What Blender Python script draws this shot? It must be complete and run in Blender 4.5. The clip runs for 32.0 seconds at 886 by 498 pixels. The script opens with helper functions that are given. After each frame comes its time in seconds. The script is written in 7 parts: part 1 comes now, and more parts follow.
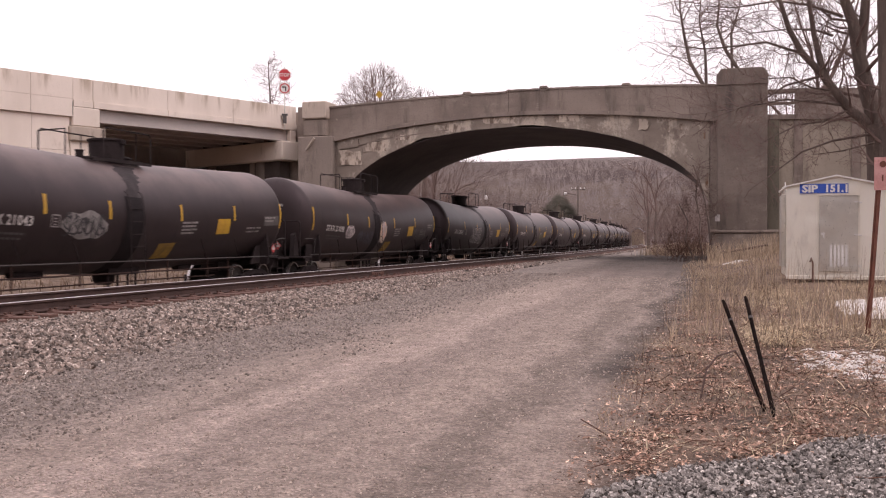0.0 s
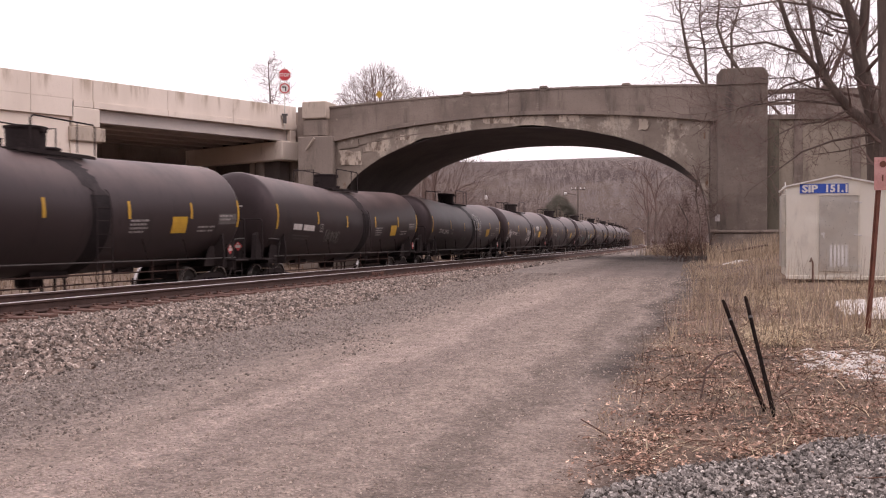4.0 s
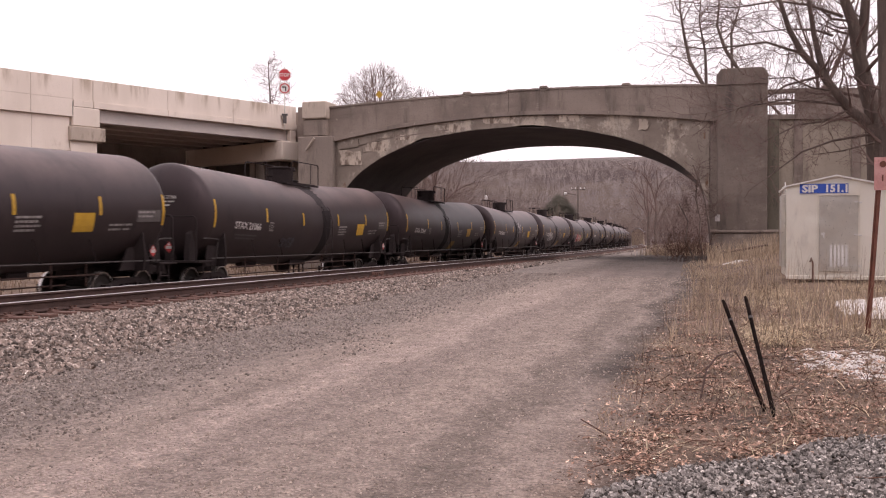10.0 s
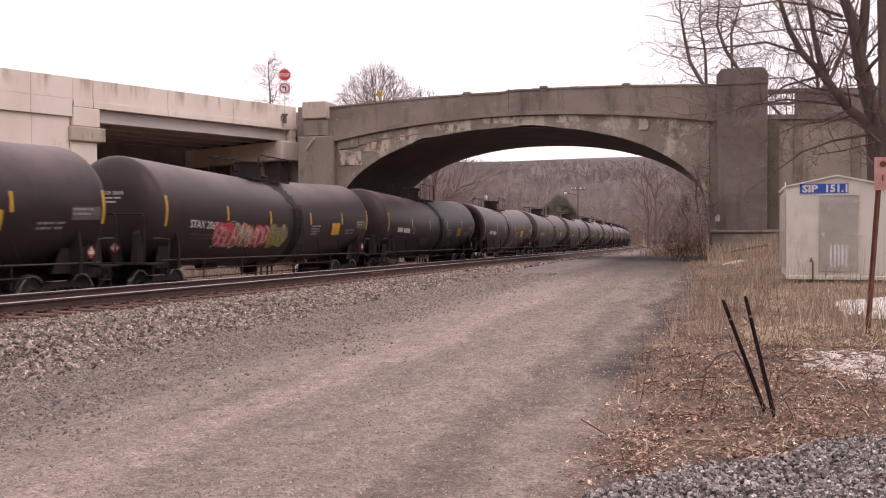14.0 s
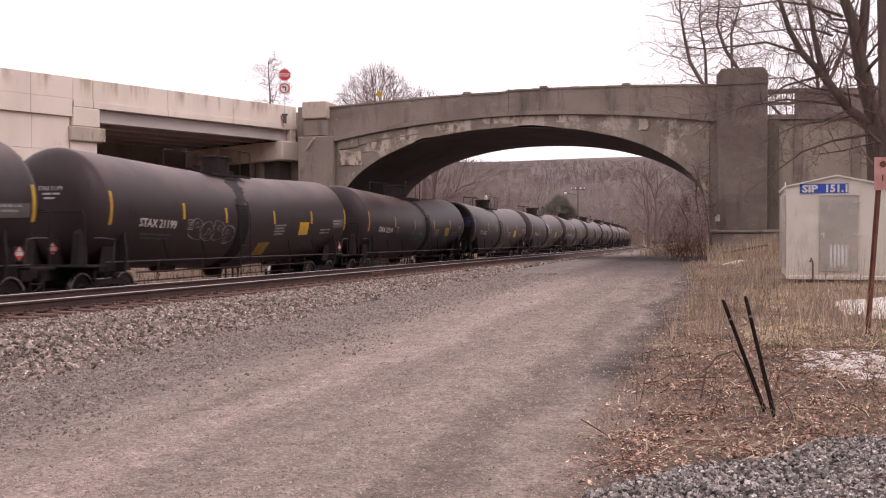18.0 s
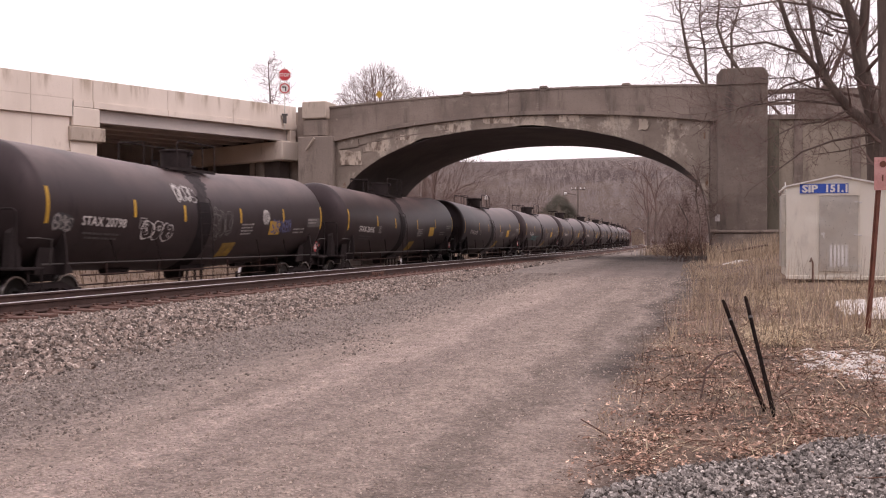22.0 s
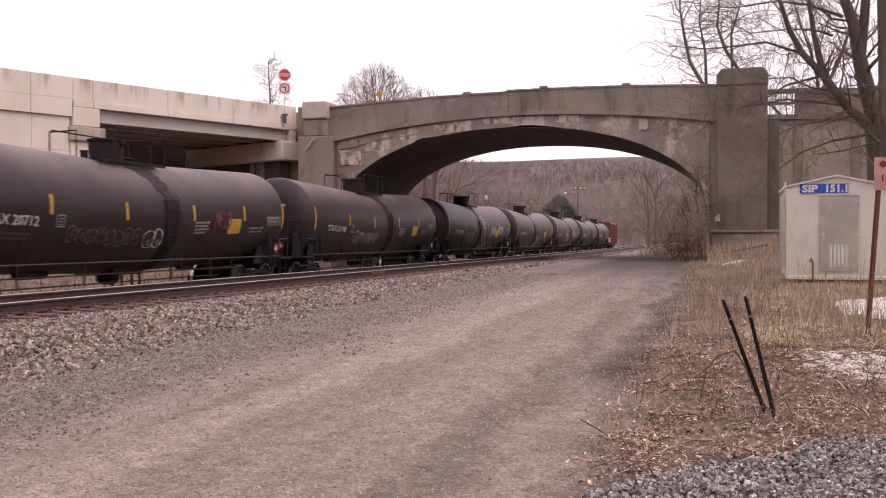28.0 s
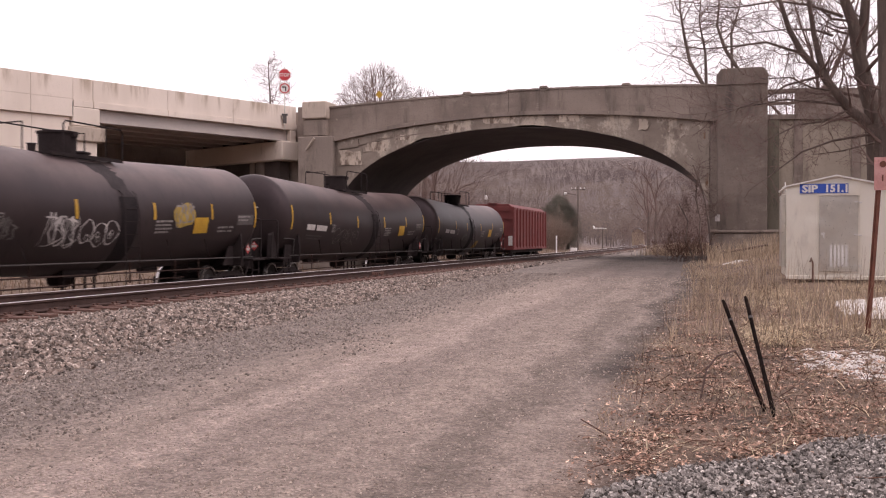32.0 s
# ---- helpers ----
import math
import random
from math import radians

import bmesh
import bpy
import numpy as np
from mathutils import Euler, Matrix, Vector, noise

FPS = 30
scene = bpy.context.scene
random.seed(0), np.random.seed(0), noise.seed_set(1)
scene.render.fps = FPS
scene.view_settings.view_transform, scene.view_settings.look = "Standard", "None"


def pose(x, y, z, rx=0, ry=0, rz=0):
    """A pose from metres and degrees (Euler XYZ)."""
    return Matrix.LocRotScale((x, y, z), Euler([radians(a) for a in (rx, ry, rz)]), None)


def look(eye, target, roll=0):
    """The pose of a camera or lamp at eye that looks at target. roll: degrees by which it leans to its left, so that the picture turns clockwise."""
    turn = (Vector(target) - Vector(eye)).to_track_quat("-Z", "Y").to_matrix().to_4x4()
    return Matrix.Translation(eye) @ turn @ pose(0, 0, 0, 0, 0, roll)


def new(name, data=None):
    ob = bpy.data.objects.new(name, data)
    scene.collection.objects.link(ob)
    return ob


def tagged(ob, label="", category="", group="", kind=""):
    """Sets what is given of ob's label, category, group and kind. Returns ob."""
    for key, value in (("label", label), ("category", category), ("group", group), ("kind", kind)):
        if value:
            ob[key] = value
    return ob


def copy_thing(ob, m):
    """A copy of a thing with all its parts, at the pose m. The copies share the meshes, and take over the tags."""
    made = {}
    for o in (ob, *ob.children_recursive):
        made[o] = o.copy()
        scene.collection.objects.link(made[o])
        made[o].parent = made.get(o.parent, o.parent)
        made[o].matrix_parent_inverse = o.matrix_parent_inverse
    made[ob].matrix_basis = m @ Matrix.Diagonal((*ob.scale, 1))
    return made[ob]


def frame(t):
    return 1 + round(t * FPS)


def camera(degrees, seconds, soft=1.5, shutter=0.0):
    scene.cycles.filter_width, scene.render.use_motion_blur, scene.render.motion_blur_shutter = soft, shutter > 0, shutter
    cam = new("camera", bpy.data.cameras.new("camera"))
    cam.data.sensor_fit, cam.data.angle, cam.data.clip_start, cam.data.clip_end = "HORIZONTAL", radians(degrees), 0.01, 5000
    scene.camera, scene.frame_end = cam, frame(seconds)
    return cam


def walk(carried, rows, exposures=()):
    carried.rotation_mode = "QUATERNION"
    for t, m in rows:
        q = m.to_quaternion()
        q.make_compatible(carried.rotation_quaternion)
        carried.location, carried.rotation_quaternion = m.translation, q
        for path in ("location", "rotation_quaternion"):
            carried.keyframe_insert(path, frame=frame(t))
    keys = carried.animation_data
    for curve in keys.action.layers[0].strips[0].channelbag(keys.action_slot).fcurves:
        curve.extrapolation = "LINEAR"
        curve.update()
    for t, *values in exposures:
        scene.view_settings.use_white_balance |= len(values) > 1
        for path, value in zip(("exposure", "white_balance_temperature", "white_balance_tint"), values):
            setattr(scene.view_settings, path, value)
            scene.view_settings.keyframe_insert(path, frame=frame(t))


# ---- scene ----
# One lens, one fixed tripod. The world's Y axis runs along the tracks, away from the camera.
cam = camera(49.34, 32.0, soft=1.12, shutter=0.16)
EYE = (0.0, 0.0, 1.55)
STAND = pose(*EYE, 90 - 0.57, 0, 16.5)
walk(cam, [(0.0, STAND), (32.0, STAND)], exposures=[(0.0, 0.15, 6800, 23.5), (32.0, 0.15, 6800, 23.5)])

# ---- light: an overcast late-winter sky with a weak, wide sun ----
world = bpy.data.worlds.new("overcast")
scene.world = world
world.use_nodes = True
wn = world.node_tree
wn.nodes.clear()
w_out = wn.nodes.new("ShaderNodeOutputWorld")
w_bg = wn.nodes.new("ShaderNodeBackground")
w_sky = wn.nodes.new("ShaderNodeTexSky")
w_sky.sky_type = "NISHITA"
w_sky.sun_disc = False
w_sky.sun_elevation = radians(52)
w_sky.sun_rotation = radians(110)
w_sky.dust_density = 4.0
w_veil = wn.nodes.new("ShaderNodeMix")
w_veil.data_type = "RGBA"
w_veil.inputs["Factor"].default_value = 0.93
w_veil.inputs["B"].default_value = (11.4, 11.1, 11.3, 1)
wn.links.new(w_sky.outputs["Color"], w_veil.inputs["A"])
wn.links.new(w_veil.outputs["Result"], w_bg.inputs["Color"])
w_bg.inputs["Strength"].default_value = 0.1
wn.links.new(w_bg.outputs["Background"], w_out.inputs["Surface"])

sun_data = bpy.data.lights.new("sun", "SUN")
sun_data.energy = 0.62
sun_data.angle = radians(25)
sun_data.color = (1.0, 0.94, 0.9)
sun = new("sun", sun_data)
sun.matrix_world = look((0, 0, 30), (-22, 8, 0))


# ---- materials ----
def node(tree, kind, **values):
    n = tree.nodes.new(kind)
    for key, value in values.items():
        n.inputs[key].default_value = value
    return n


def rgba(c):
    return (*c, 1.0)


def mix_rgb(tree, factor, a, b):
    m = tree.nodes.new("ShaderNodeMix")
    m.data_type = "RGBA"
    for slot, v in (("Factor", factor), ("A", a), ("B", b)):
        if isinstance(v, bpy.types.NodeSocket):
            tree.links.new(v, m.inputs[slot])
        elif slot == "Factor":
            m.inputs[slot].default_value = v
        else:
            m.inputs[slot].default_value = rgba(v)
    return m.outputs["Result"]


def ramp(tree, source, lo, hi):
    m = tree.nodes.new("ShaderNodeMapRange")
    m.interpolation_type = "SMOOTHSTEP"
    m.inputs["From Min"].default_value = lo
    m.inputs["From Max"].default_value = hi
    tree.links.new(source, m.inputs["Value"])
    return m.outputs["Result"]


def noise_of(tree, coord, scale, detail=4.0, rough=0.55, stretch=(1, 1, 1)):
    mp = tree.nodes.new("ShaderNodeMapping")
    mp.inputs["Scale"].default_value = stretch
    tree.links.new(coord, mp.inputs["Vector"])
    n = node(tree, "ShaderNodeTexNoise", Scale=scale, Detail=detail, Roughness=rough)
    tree.links.new(mp.outputs["Vector"], n.inputs["Vector"])
    return n.outputs["Fac"]


def start_material(name, rough, metal):
    m = bpy.data.materials.new(name)
    m.use_nodes = True
    t = m.node_tree
    b = t.nodes["Principled BSDF"]
    b.inputs["Roughness"].default_value = rough
    b.inputs["Metallic"].default_value = metal
    c = t.nodes.new("ShaderNodeTexCoord").outputs["Object"]
    return m, t, b, c


def bump(tree, bsdf, height, strength, distance):
    n = node(tree, "ShaderNodeBump", Strength=strength, Distance=distance)
    tree.links.new(height, n.inputs["Height"])
    tree.links.new(n.outputs["Normal"], bsdf.inputs["Normal"])


def surface(name, base, second, stain=None, big=0.8, fine=30.0, rough=0.8, metal=0.0,
            relief=0.3, depth=0.01, stretch=(1, 1, 1), stain_at=(0.55, 0.75), island=0.0, grain=0.72):
    """Two scales of variation: base and second mixed by coarse and fine noise, stains over them."""
    m, t, b, c = start_material(name, rough, metal)
    n1 = noise_of(t, c, big, 5, 0.6, stretch)
    n2 = noise_of(t, c, fine, 3, 0.6)
    col = mix_rgb(t, ramp(t, n1, 0.35, 0.65), base, second)
    dark = tuple(grain * v for v in base)
    col = mix_rgb(t, ramp(t, n2, 0.45, 0.8), col, dark)
    if stain:
        n3 = noise_of(t, c, big * 2.3, 6, 0.65, stretch)
        col = mix_rgb(t, ramp(t, n3, *stain_at), col, stain)
    if island:
        g = t.nodes.new("ShaderNodeNewGeometry")
        hsv = t.nodes.new("ShaderNodeHueSaturation")
        mr = node(t, "ShaderNodeMapRange")
        mr.inputs["To Min"].default_value = 1 - island
        mr.inputs["To Max"].default_value = 1 + island
        t.links.new(g.outputs["Random Per Island"], mr.inputs["Value"])
        t.links.new(mr.outputs["Result"], hsv.inputs["Value"])
        t.links.new(col, hsv.inputs["Color"])
        col = hsv.outputs["Color"]
    t.links.new(col, b.inputs["Base Color"])
    r = node(t, "ShaderNodeMapRange")
    r.inputs["To Min"].default_value = max(0.05, rough - 0.12)
    r.inputs["To Max"].default_value = min(1.0, rough + 0.12)
    t.links.new(n2, r.inputs["Value"])
    t.links.new(r.outputs["Result"], b.inputs["Roughness"])
    bump(t, b, n2, relief, depth)
    return m


def old_concrete_material(name="old_concrete", k=1.0):
    """Weathered grey-brown concrete with vertical run-off streaks and pale lime bloom."""
    m, t, b, c = start_material(name, 0.9, 0)
    n1 = noise_of(t, c, 0.45, 6, 0.6)
    n2 = noise_of(t, c, 14, 4, 0.6)
    n3 = noise_of(t, c, 1.6, 5, 0.6, (1, 1, 0.18))
    n4 = noise_of(t, c, 0.55, 6, 0.7, (1, 1, 1.6))
    col = mix_rgb(t, ramp(t, n1, 0.35, 0.65), (0.225, 0.18, 0.154), (0.31, 0.252, 0.216))
    col = mix_rgb(t, ramp(t, n3, 0.5, 0.85), col, (0.075, 0.06, 0.052))
    boards = noise_of(t, c, 0.8, 6, 0.75, (0.4, 0.4, 2.6))
    col = mix_rgb(t, ramp(t, boards, 0.5, 0.9), col, (0.15, 0.121, 0.105))
    col = mix_rgb(t, ramp(t, n4, 0.56, 0.72), col, (0.37, 0.315, 0.265))
    chips = noise_of(t, c, 3.4, 6, 0.75)
    col = mix_rgb(t, ramp(t, chips, 0.62, 0.72), col, (0.43, 0.37, 0.31))
    col = mix_rgb(t, ramp(t, n2, 0.5, 0.9), col, (0.14, 0.116, 0.1))
    col = mix_rgb(t, 1 - k, col, (0.03, 0.024, 0.02))
    t.links.new(col, b.inputs["Base Color"])
    bump(t, b, n2, 0.5, 0.03)
    return m


def tank_material():
    """Black tank paint with road film, vertical dribbles, and a top paled by dust and painted sky sheen."""
    m, t, b, c = start_material("tank_paint", 0.36, 0)
    n1 = noise_of(t, c, 0.7, 5, 0.6)
    n2 = noise_of(t, c, 3.0, 5, 0.6, (1, 1, 0.25))
    n3 = noise_of(t, c, 45, 3, 0.6)
    info = t.nodes.new("ShaderNodeObjectInfo")
    col = mix_rgb(t, info.outputs["Random"], (0.0235, 0.0166, 0.0168), (0.0325, 0.0238, 0.024))
    col = mix_rgb(t, ramp(t, n1, 0.4, 0.7), col, (0.039, 0.0283, 0.028))
    col = mix_rgb(t, ramp(t, n2, 0.55, 0.8), col, (0.01, 0.0082, 0.0088))
    # upward faces of the barrel are paler: dust, with sky sheen put into the colour
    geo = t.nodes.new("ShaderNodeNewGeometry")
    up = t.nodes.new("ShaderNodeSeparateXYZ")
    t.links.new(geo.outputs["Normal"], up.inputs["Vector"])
    dust_sheen = t.nodes.new("ShaderNodeMath")
    dust_sheen.operation = "MULTIPLY"
    t.links.new(ramp(t, up.outputs["Z"], 0.25, 1.05), dust_sheen.inputs[0])
    t.links.new(ramp(t, n1, 0.1, 0.75), dust_sheen.inputs[1])
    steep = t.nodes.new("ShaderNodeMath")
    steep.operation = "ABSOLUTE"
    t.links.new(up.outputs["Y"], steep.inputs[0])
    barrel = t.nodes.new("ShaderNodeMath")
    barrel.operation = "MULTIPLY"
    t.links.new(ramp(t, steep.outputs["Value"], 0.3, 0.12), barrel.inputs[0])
    t.links.new(dust_sheen.outputs["Value"], barrel.inputs[1])
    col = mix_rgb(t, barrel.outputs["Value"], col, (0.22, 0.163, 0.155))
    t.links.new(col, b.inputs["Base Color"])
    r = node(t, "ShaderNodeMapRange")
    r.inputs["To Min"].default_value = 0.36
    r.inputs["To Max"].default_value = 0.58
    b.inputs["Specular IOR Level"].default_value = 0.38
    b.inputs["Specular Tint"].default_value = (1.0, 0.84, 0.91, 1)
    t.links.new(n1, r.inputs["Value"])
    t.links.new(r.outputs["Result"], b.inputs["Roughness"])
    bump(t, b, n3, 0.06, 0.004)
    return m


def ground_material():
    """Earth: gravel apron beside the ballast, a dirt lane with ruts, leaf-littered verge, far forest floor."""
    m, t, b, c = start_material("ground_earth", 0.95, 0)
    sep = t.nodes.new("ShaderNodeSeparateXYZ")
    t.links.new(c, sep.inputs["Vector"])
    wob = noise_of(t, c, 0.35, 5, 0.6)
    add = node(t, "ShaderNodeMath")
    add.operation = "MULTIPLY_ADD"
    add.inputs[1].default_value = 1.6
    t.links.new(wob, add.inputs[0])
    t.links.new(sep.outputs["X"], add.inputs[2])
    x = add.outputs["Value"]          # x + 0.8 on average
    fine = noise_of(t, c, 34, 4, 0.7)
    pebble = t.nodes.new("ShaderNodeTexVoronoi")
    pebble.inputs["Scale"].default_value = 26
    t.links.new(c, pebble.inputs["Vector"])
    patch = noise_of(t, c, 1.1, 5, 0.65)
    rut = noise_of(t, c, 1.0, 4, 0.6, (1.5, 0.16, 1))
    lane = mix_rgb(t, ramp(t, patch, 0.35, 0.68), (0.375, 0.298, 0.256), (0.325, 0.257, 0.22))
    lane = mix_rgb(t, ramp(t, rut, 0.5, 0.74), lane, (0.262, 0.208, 0.178))
    lane = mix_rgb(t, ramp(t, rut, 0.46, 0.26), lane, (0.44, 0.352, 0.3))
    # wheel tracks: a pale packed strip along the lane with a darker one beside it
    def track_strip(middle, half):
        shift = node(t, "ShaderNodeMath")
        shift.operation = "ADD"
        shift.inputs[1].default_value = -(middle + 0.8)
        t.links.new(x, shift.inputs[0])
        away = node(t, "ShaderNodeMath")
        away.operation = "ABSOLUTE"
        t.links.new(shift.outputs["Value"], away.inputs[0])
        worn = node(t, "ShaderNodeMath")
        worn.operation = "MULTIPLY"
        t.links.new(ramp(t, away.outputs["Value"], half, 0.3 * half), worn.inputs[0])
        t.links.new(ramp(t, patch, 0.15, 0.5), worn.inputs[1])
        return worn.outputs["Value"]
    lane = mix_rgb(t, track_strip(-3.45, 0.4), lane, (0.31, 0.245, 0.213))
    lane = mix_rgb(t, track_strip(-1.9, 0.38), lane, (0.235, 0.186, 0.158))
    lane = mix_rgb(t, track_strip(-4.1, 0.4), lane, (0.425, 0.336, 0.294))
    # grey of the far lane, with the bridge's shade put into the colour
    grey_shaded_lane = mix_rgb(t, ramp(t, patch, 0.35, 0.65), (0.125, 0.1, 0.088), (0.085, 0.068, 0.06))
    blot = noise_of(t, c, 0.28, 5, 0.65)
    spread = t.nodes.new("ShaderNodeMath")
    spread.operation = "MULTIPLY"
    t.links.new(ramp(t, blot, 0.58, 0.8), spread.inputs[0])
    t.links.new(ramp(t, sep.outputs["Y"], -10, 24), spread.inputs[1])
    lane = mix_rgb(t, spread.outputs["Value"], lane, grey_shaded_lane)
    lane = mix_rgb(t, ramp(t, sep.outputs["Y"], 20, 44), lane, grey_shaded_lane)
    apron = mix_rgb(t, ramp(t, patch, 0.35, 0.65), (0.29, 0.238, 0.21), (0.225, 0.185, 0.164))
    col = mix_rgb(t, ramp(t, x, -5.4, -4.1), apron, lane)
    damp = mix_rgb(t, ramp(t, patch, 0.4, 0.62), (0.1, 0.08, 0.07), (0.06, 0.05, 0.045))
    edge = t.nodes.new("ShaderNodeMath")
    edge.operation = "MULTIPLY"
    t.links.new(ramp(t, x, -0.9, -0.3), edge.inputs[0])
    # wet ground lies along one stretch of the lane's edge
    stretch_on = t.nodes.new("ShaderNodeMath")
    stretch_on.operation = "MULTIPLY"
    t.links.new(ramp(t, sep.outputs["Y"], 9.6, 11.2), stretch_on.inputs[0])
    t.links.new(ramp(t, noise_of(t, c, 0.42, 4, 0.6), 0.12, 0.34), stretch_on.inputs[1])
    t.links.new(stretch_on.outputs["Value"], edge.inputs[1])
    col = mix_rgb(t, edge.outputs["Value"], col, damp)
    verge = mix_rgb(t, ramp(t, patch, 0.4, 0.62), (0.23, 0.158, 0.118), (0.12, 0.081, 0.062))
    verge = mix_rgb(t, ramp(t, noise_of(t, c, 0.5, 4, 0.6), 0.56, 0.75), verge, (0.38, 0.29, 0.21))
    col = mix_rgb(t, ramp(t, x, -0.7, 0.25), col, verge)
    bank = mix_rgb(t, ramp(t, patch, 0.4, 0.62), (0.25, 0.178, 0.13), (0.165, 0.115, 0.085))
    col = mix_rgb(t, ramp(t, x, -16.7, -18.0), col, bank)
    far = mix_rgb(t, ramp(t, noise_of(t, c, 0.02, 6, 0.7), 0.4, 0.62), (0.165, 0.128, 0.114), (0.13, 0.1, 0.094))
    col = mix_rgb(t, ramp(t, sep.outputs["Y"], 130, 260), col, far)
    # dark floor of the unseen slopes added beside and behind the standpoint
    col = mix_rgb(t, ramp(t, sep.outputs["X"], 14, 22), col, (0.1, 0.075, 0.06))
    col = mix_rgb(t, ramp(t, sep.outputs["Y"], -24, -34), col, (0.1, 0.075, 0.06))
    # mid-scale scuffs and clods
    scuff = noise_of(t, c, 6.5, 6, 0.72, (1, 0.75, 1))
    dull = t.nodes.new("ShaderNodeHueSaturation")
    sv = node(t, "ShaderNodeMapRange")
    sv.inputs["From Min"].default_value = 0.3
    sv.inputs["From Max"].default_value = 0.7
    sv.inputs["To Min"].default_value = 0.66
    sv.inputs["To Max"].default_value = 1.34
    t.links.new(scuff, sv.inputs["Value"])
    t.links.new(sv.outputs["Result"], dull.inputs["Value"])
    t.links.new(col, dull.inputs["Color"])
    col = dull.outputs["Color"]
    hsv = t.nodes.new("ShaderNodeHueSaturation")
    mr = node(t, "ShaderNodeMapRange")
    mr.inputs["From Min"].default_value = 0.3
    mr.inputs["From Max"].default_value = 0.7
    mr.inputs["To Min"].default_value = 0.66
    mr.inputs["To Max"].default_value = 1.34
    t.links.new(fine, mr.inputs["Value"])
    t.links.new(mr.outputs["Result"], hsv.inputs["Value"])
    t.links.new(col, hsv.inputs["Color"])
    grit = t.nodes.new("ShaderNodeTexVoronoi")
    grit.inputs["Scale"].default_value = 42
    t.links.new(c, grit.inputs["Vector"])
    tone = t.nodes.new("ShaderNodeSeparateColor")
    t.links.new(grit.outputs["Color"], tone.inputs["Color"])
    gv = node(t, "ShaderNodeMapRange")
    gv.inputs["To Min"].default_value = 0.76
    gv.inputs["To Max"].default_value = 1.24
    t.links.new(tone.outputs["Red"], gv.inputs["Value"])
    hsv2 = t.nodes.new("ShaderNodeHueSaturation")
    t.links.new(gv.outputs["Result"], hsv2.inputs["Value"])
    t.links.new(hsv.outputs["Color"], hsv2.inputs["Color"])
    t.links.new(hsv2.outputs["Color"], b.inputs["Base Color"])
    hm = node(t, "ShaderNodeMath")
    hm.operation = "SUBTRACT"
    t.links.new(fine, hm.inputs[0])
    t.links.new(pebble.outputs["Distance"], hm.inputs[1])
    bump(t, b, hm.outputs["Value"], 0.9, 0.035)
    return m


M_GROUND = ground_material()
M_OLD = old_concrete_material()
M_DARKER = old_concrete_material("brown_stained_concrete", 0.72)
def spandrel_material():
    """Patched spandrel concrete: blotches of lime bloom, rust-brown runs and dark streaks."""
    m, t, b, c = start_material("patched_concrete", 0.9, 0)
    n1 = noise_of(t, c, 0.5, 6, 0.65)
    n2 = noise_of(t, c, 12, 4, 0.65)
    n3 = noise_of(t, c, 1.1, 5, 0.65, (1, 1, 0.22))
    n4 = noise_of(t, c, 0.8, 6, 0.7, (1, 1, 0.7))
    col = mix_rgb(t, ramp(t, n1, 0.35, 0.65), (0.25, 0.205, 0.172), (0.345, 0.29, 0.245))
    col = mix_rgb(t, ramp(t, n4, 0.5, 0.62), col, (0.58, 0.5, 0.42))
    rust = noise_of(t, c, 2.4, 5, 0.7, (1, 1, 0.35))
    col = mix_rgb(t, ramp(t, rust, 0.62, 0.74), col, (0.23, 0.125, 0.075))
    col = mix_rgb(t, ramp(t, n3, 0.54, 0.72), col, (0.11, 0.085, 0.072))
    col = mix_rgb(t, ramp(t, n2, 0.5, 0.9), col, (0.19, 0.15, 0.125))
    t.links.new(col, b.inputs["Base Color"])
    bump(t, b, n2, 0.6, 0.04)
    return m


M_SPANDREL = spandrel_material()
M_MOSS = surface("mossy_concrete", (0.17, 0.15, 0.115), (0.12, 0.105, 0.082), (0.07, 0.062, 0.048), 0.8, 12, 0.95, stretch=(1, 1, 0.3), stain_at=(0.5, 0.7))
M_HAUNCH = surface("pinkish_old_concrete", (0.33, 0.272, 0.235), (0.255, 0.21, 0.183), (0.14, 0.114, 0.1), 0.6, 12, 0.92, stretch=(1, 1, 0.3), stain_at=(0.52, 0.72), relief=0.5, depth=0.03)
M_WING = surface("buff_concrete", (0.42, 0.357, 0.288), (0.33, 0.28, 0.23), (0.18, 0.15, 0.125), 0.5, 12, 0.92, stretch=(1, 1, 0.3), stain_at=(0.52, 0.72), relief=0.5, depth=0.03)
M_PATCH = surface("limed_patch", (0.66, 0.57, 0.48), (0.5, 0.42, 0.345), (0.2, 0.15, 0.12), 1.4, 9, 0.9, stretch=(1, 1, 0.5), stain_at=(0.46, 0.62))
# near-black concrete: soot, plus the shade under both bridges put into the colour
M_SOOT_SHADE = surface("soot_shade_concrete", (0.12, 0.097, 0.091), (0.085, 0.069, 0.065), None, 0.6, 12, 0.95)
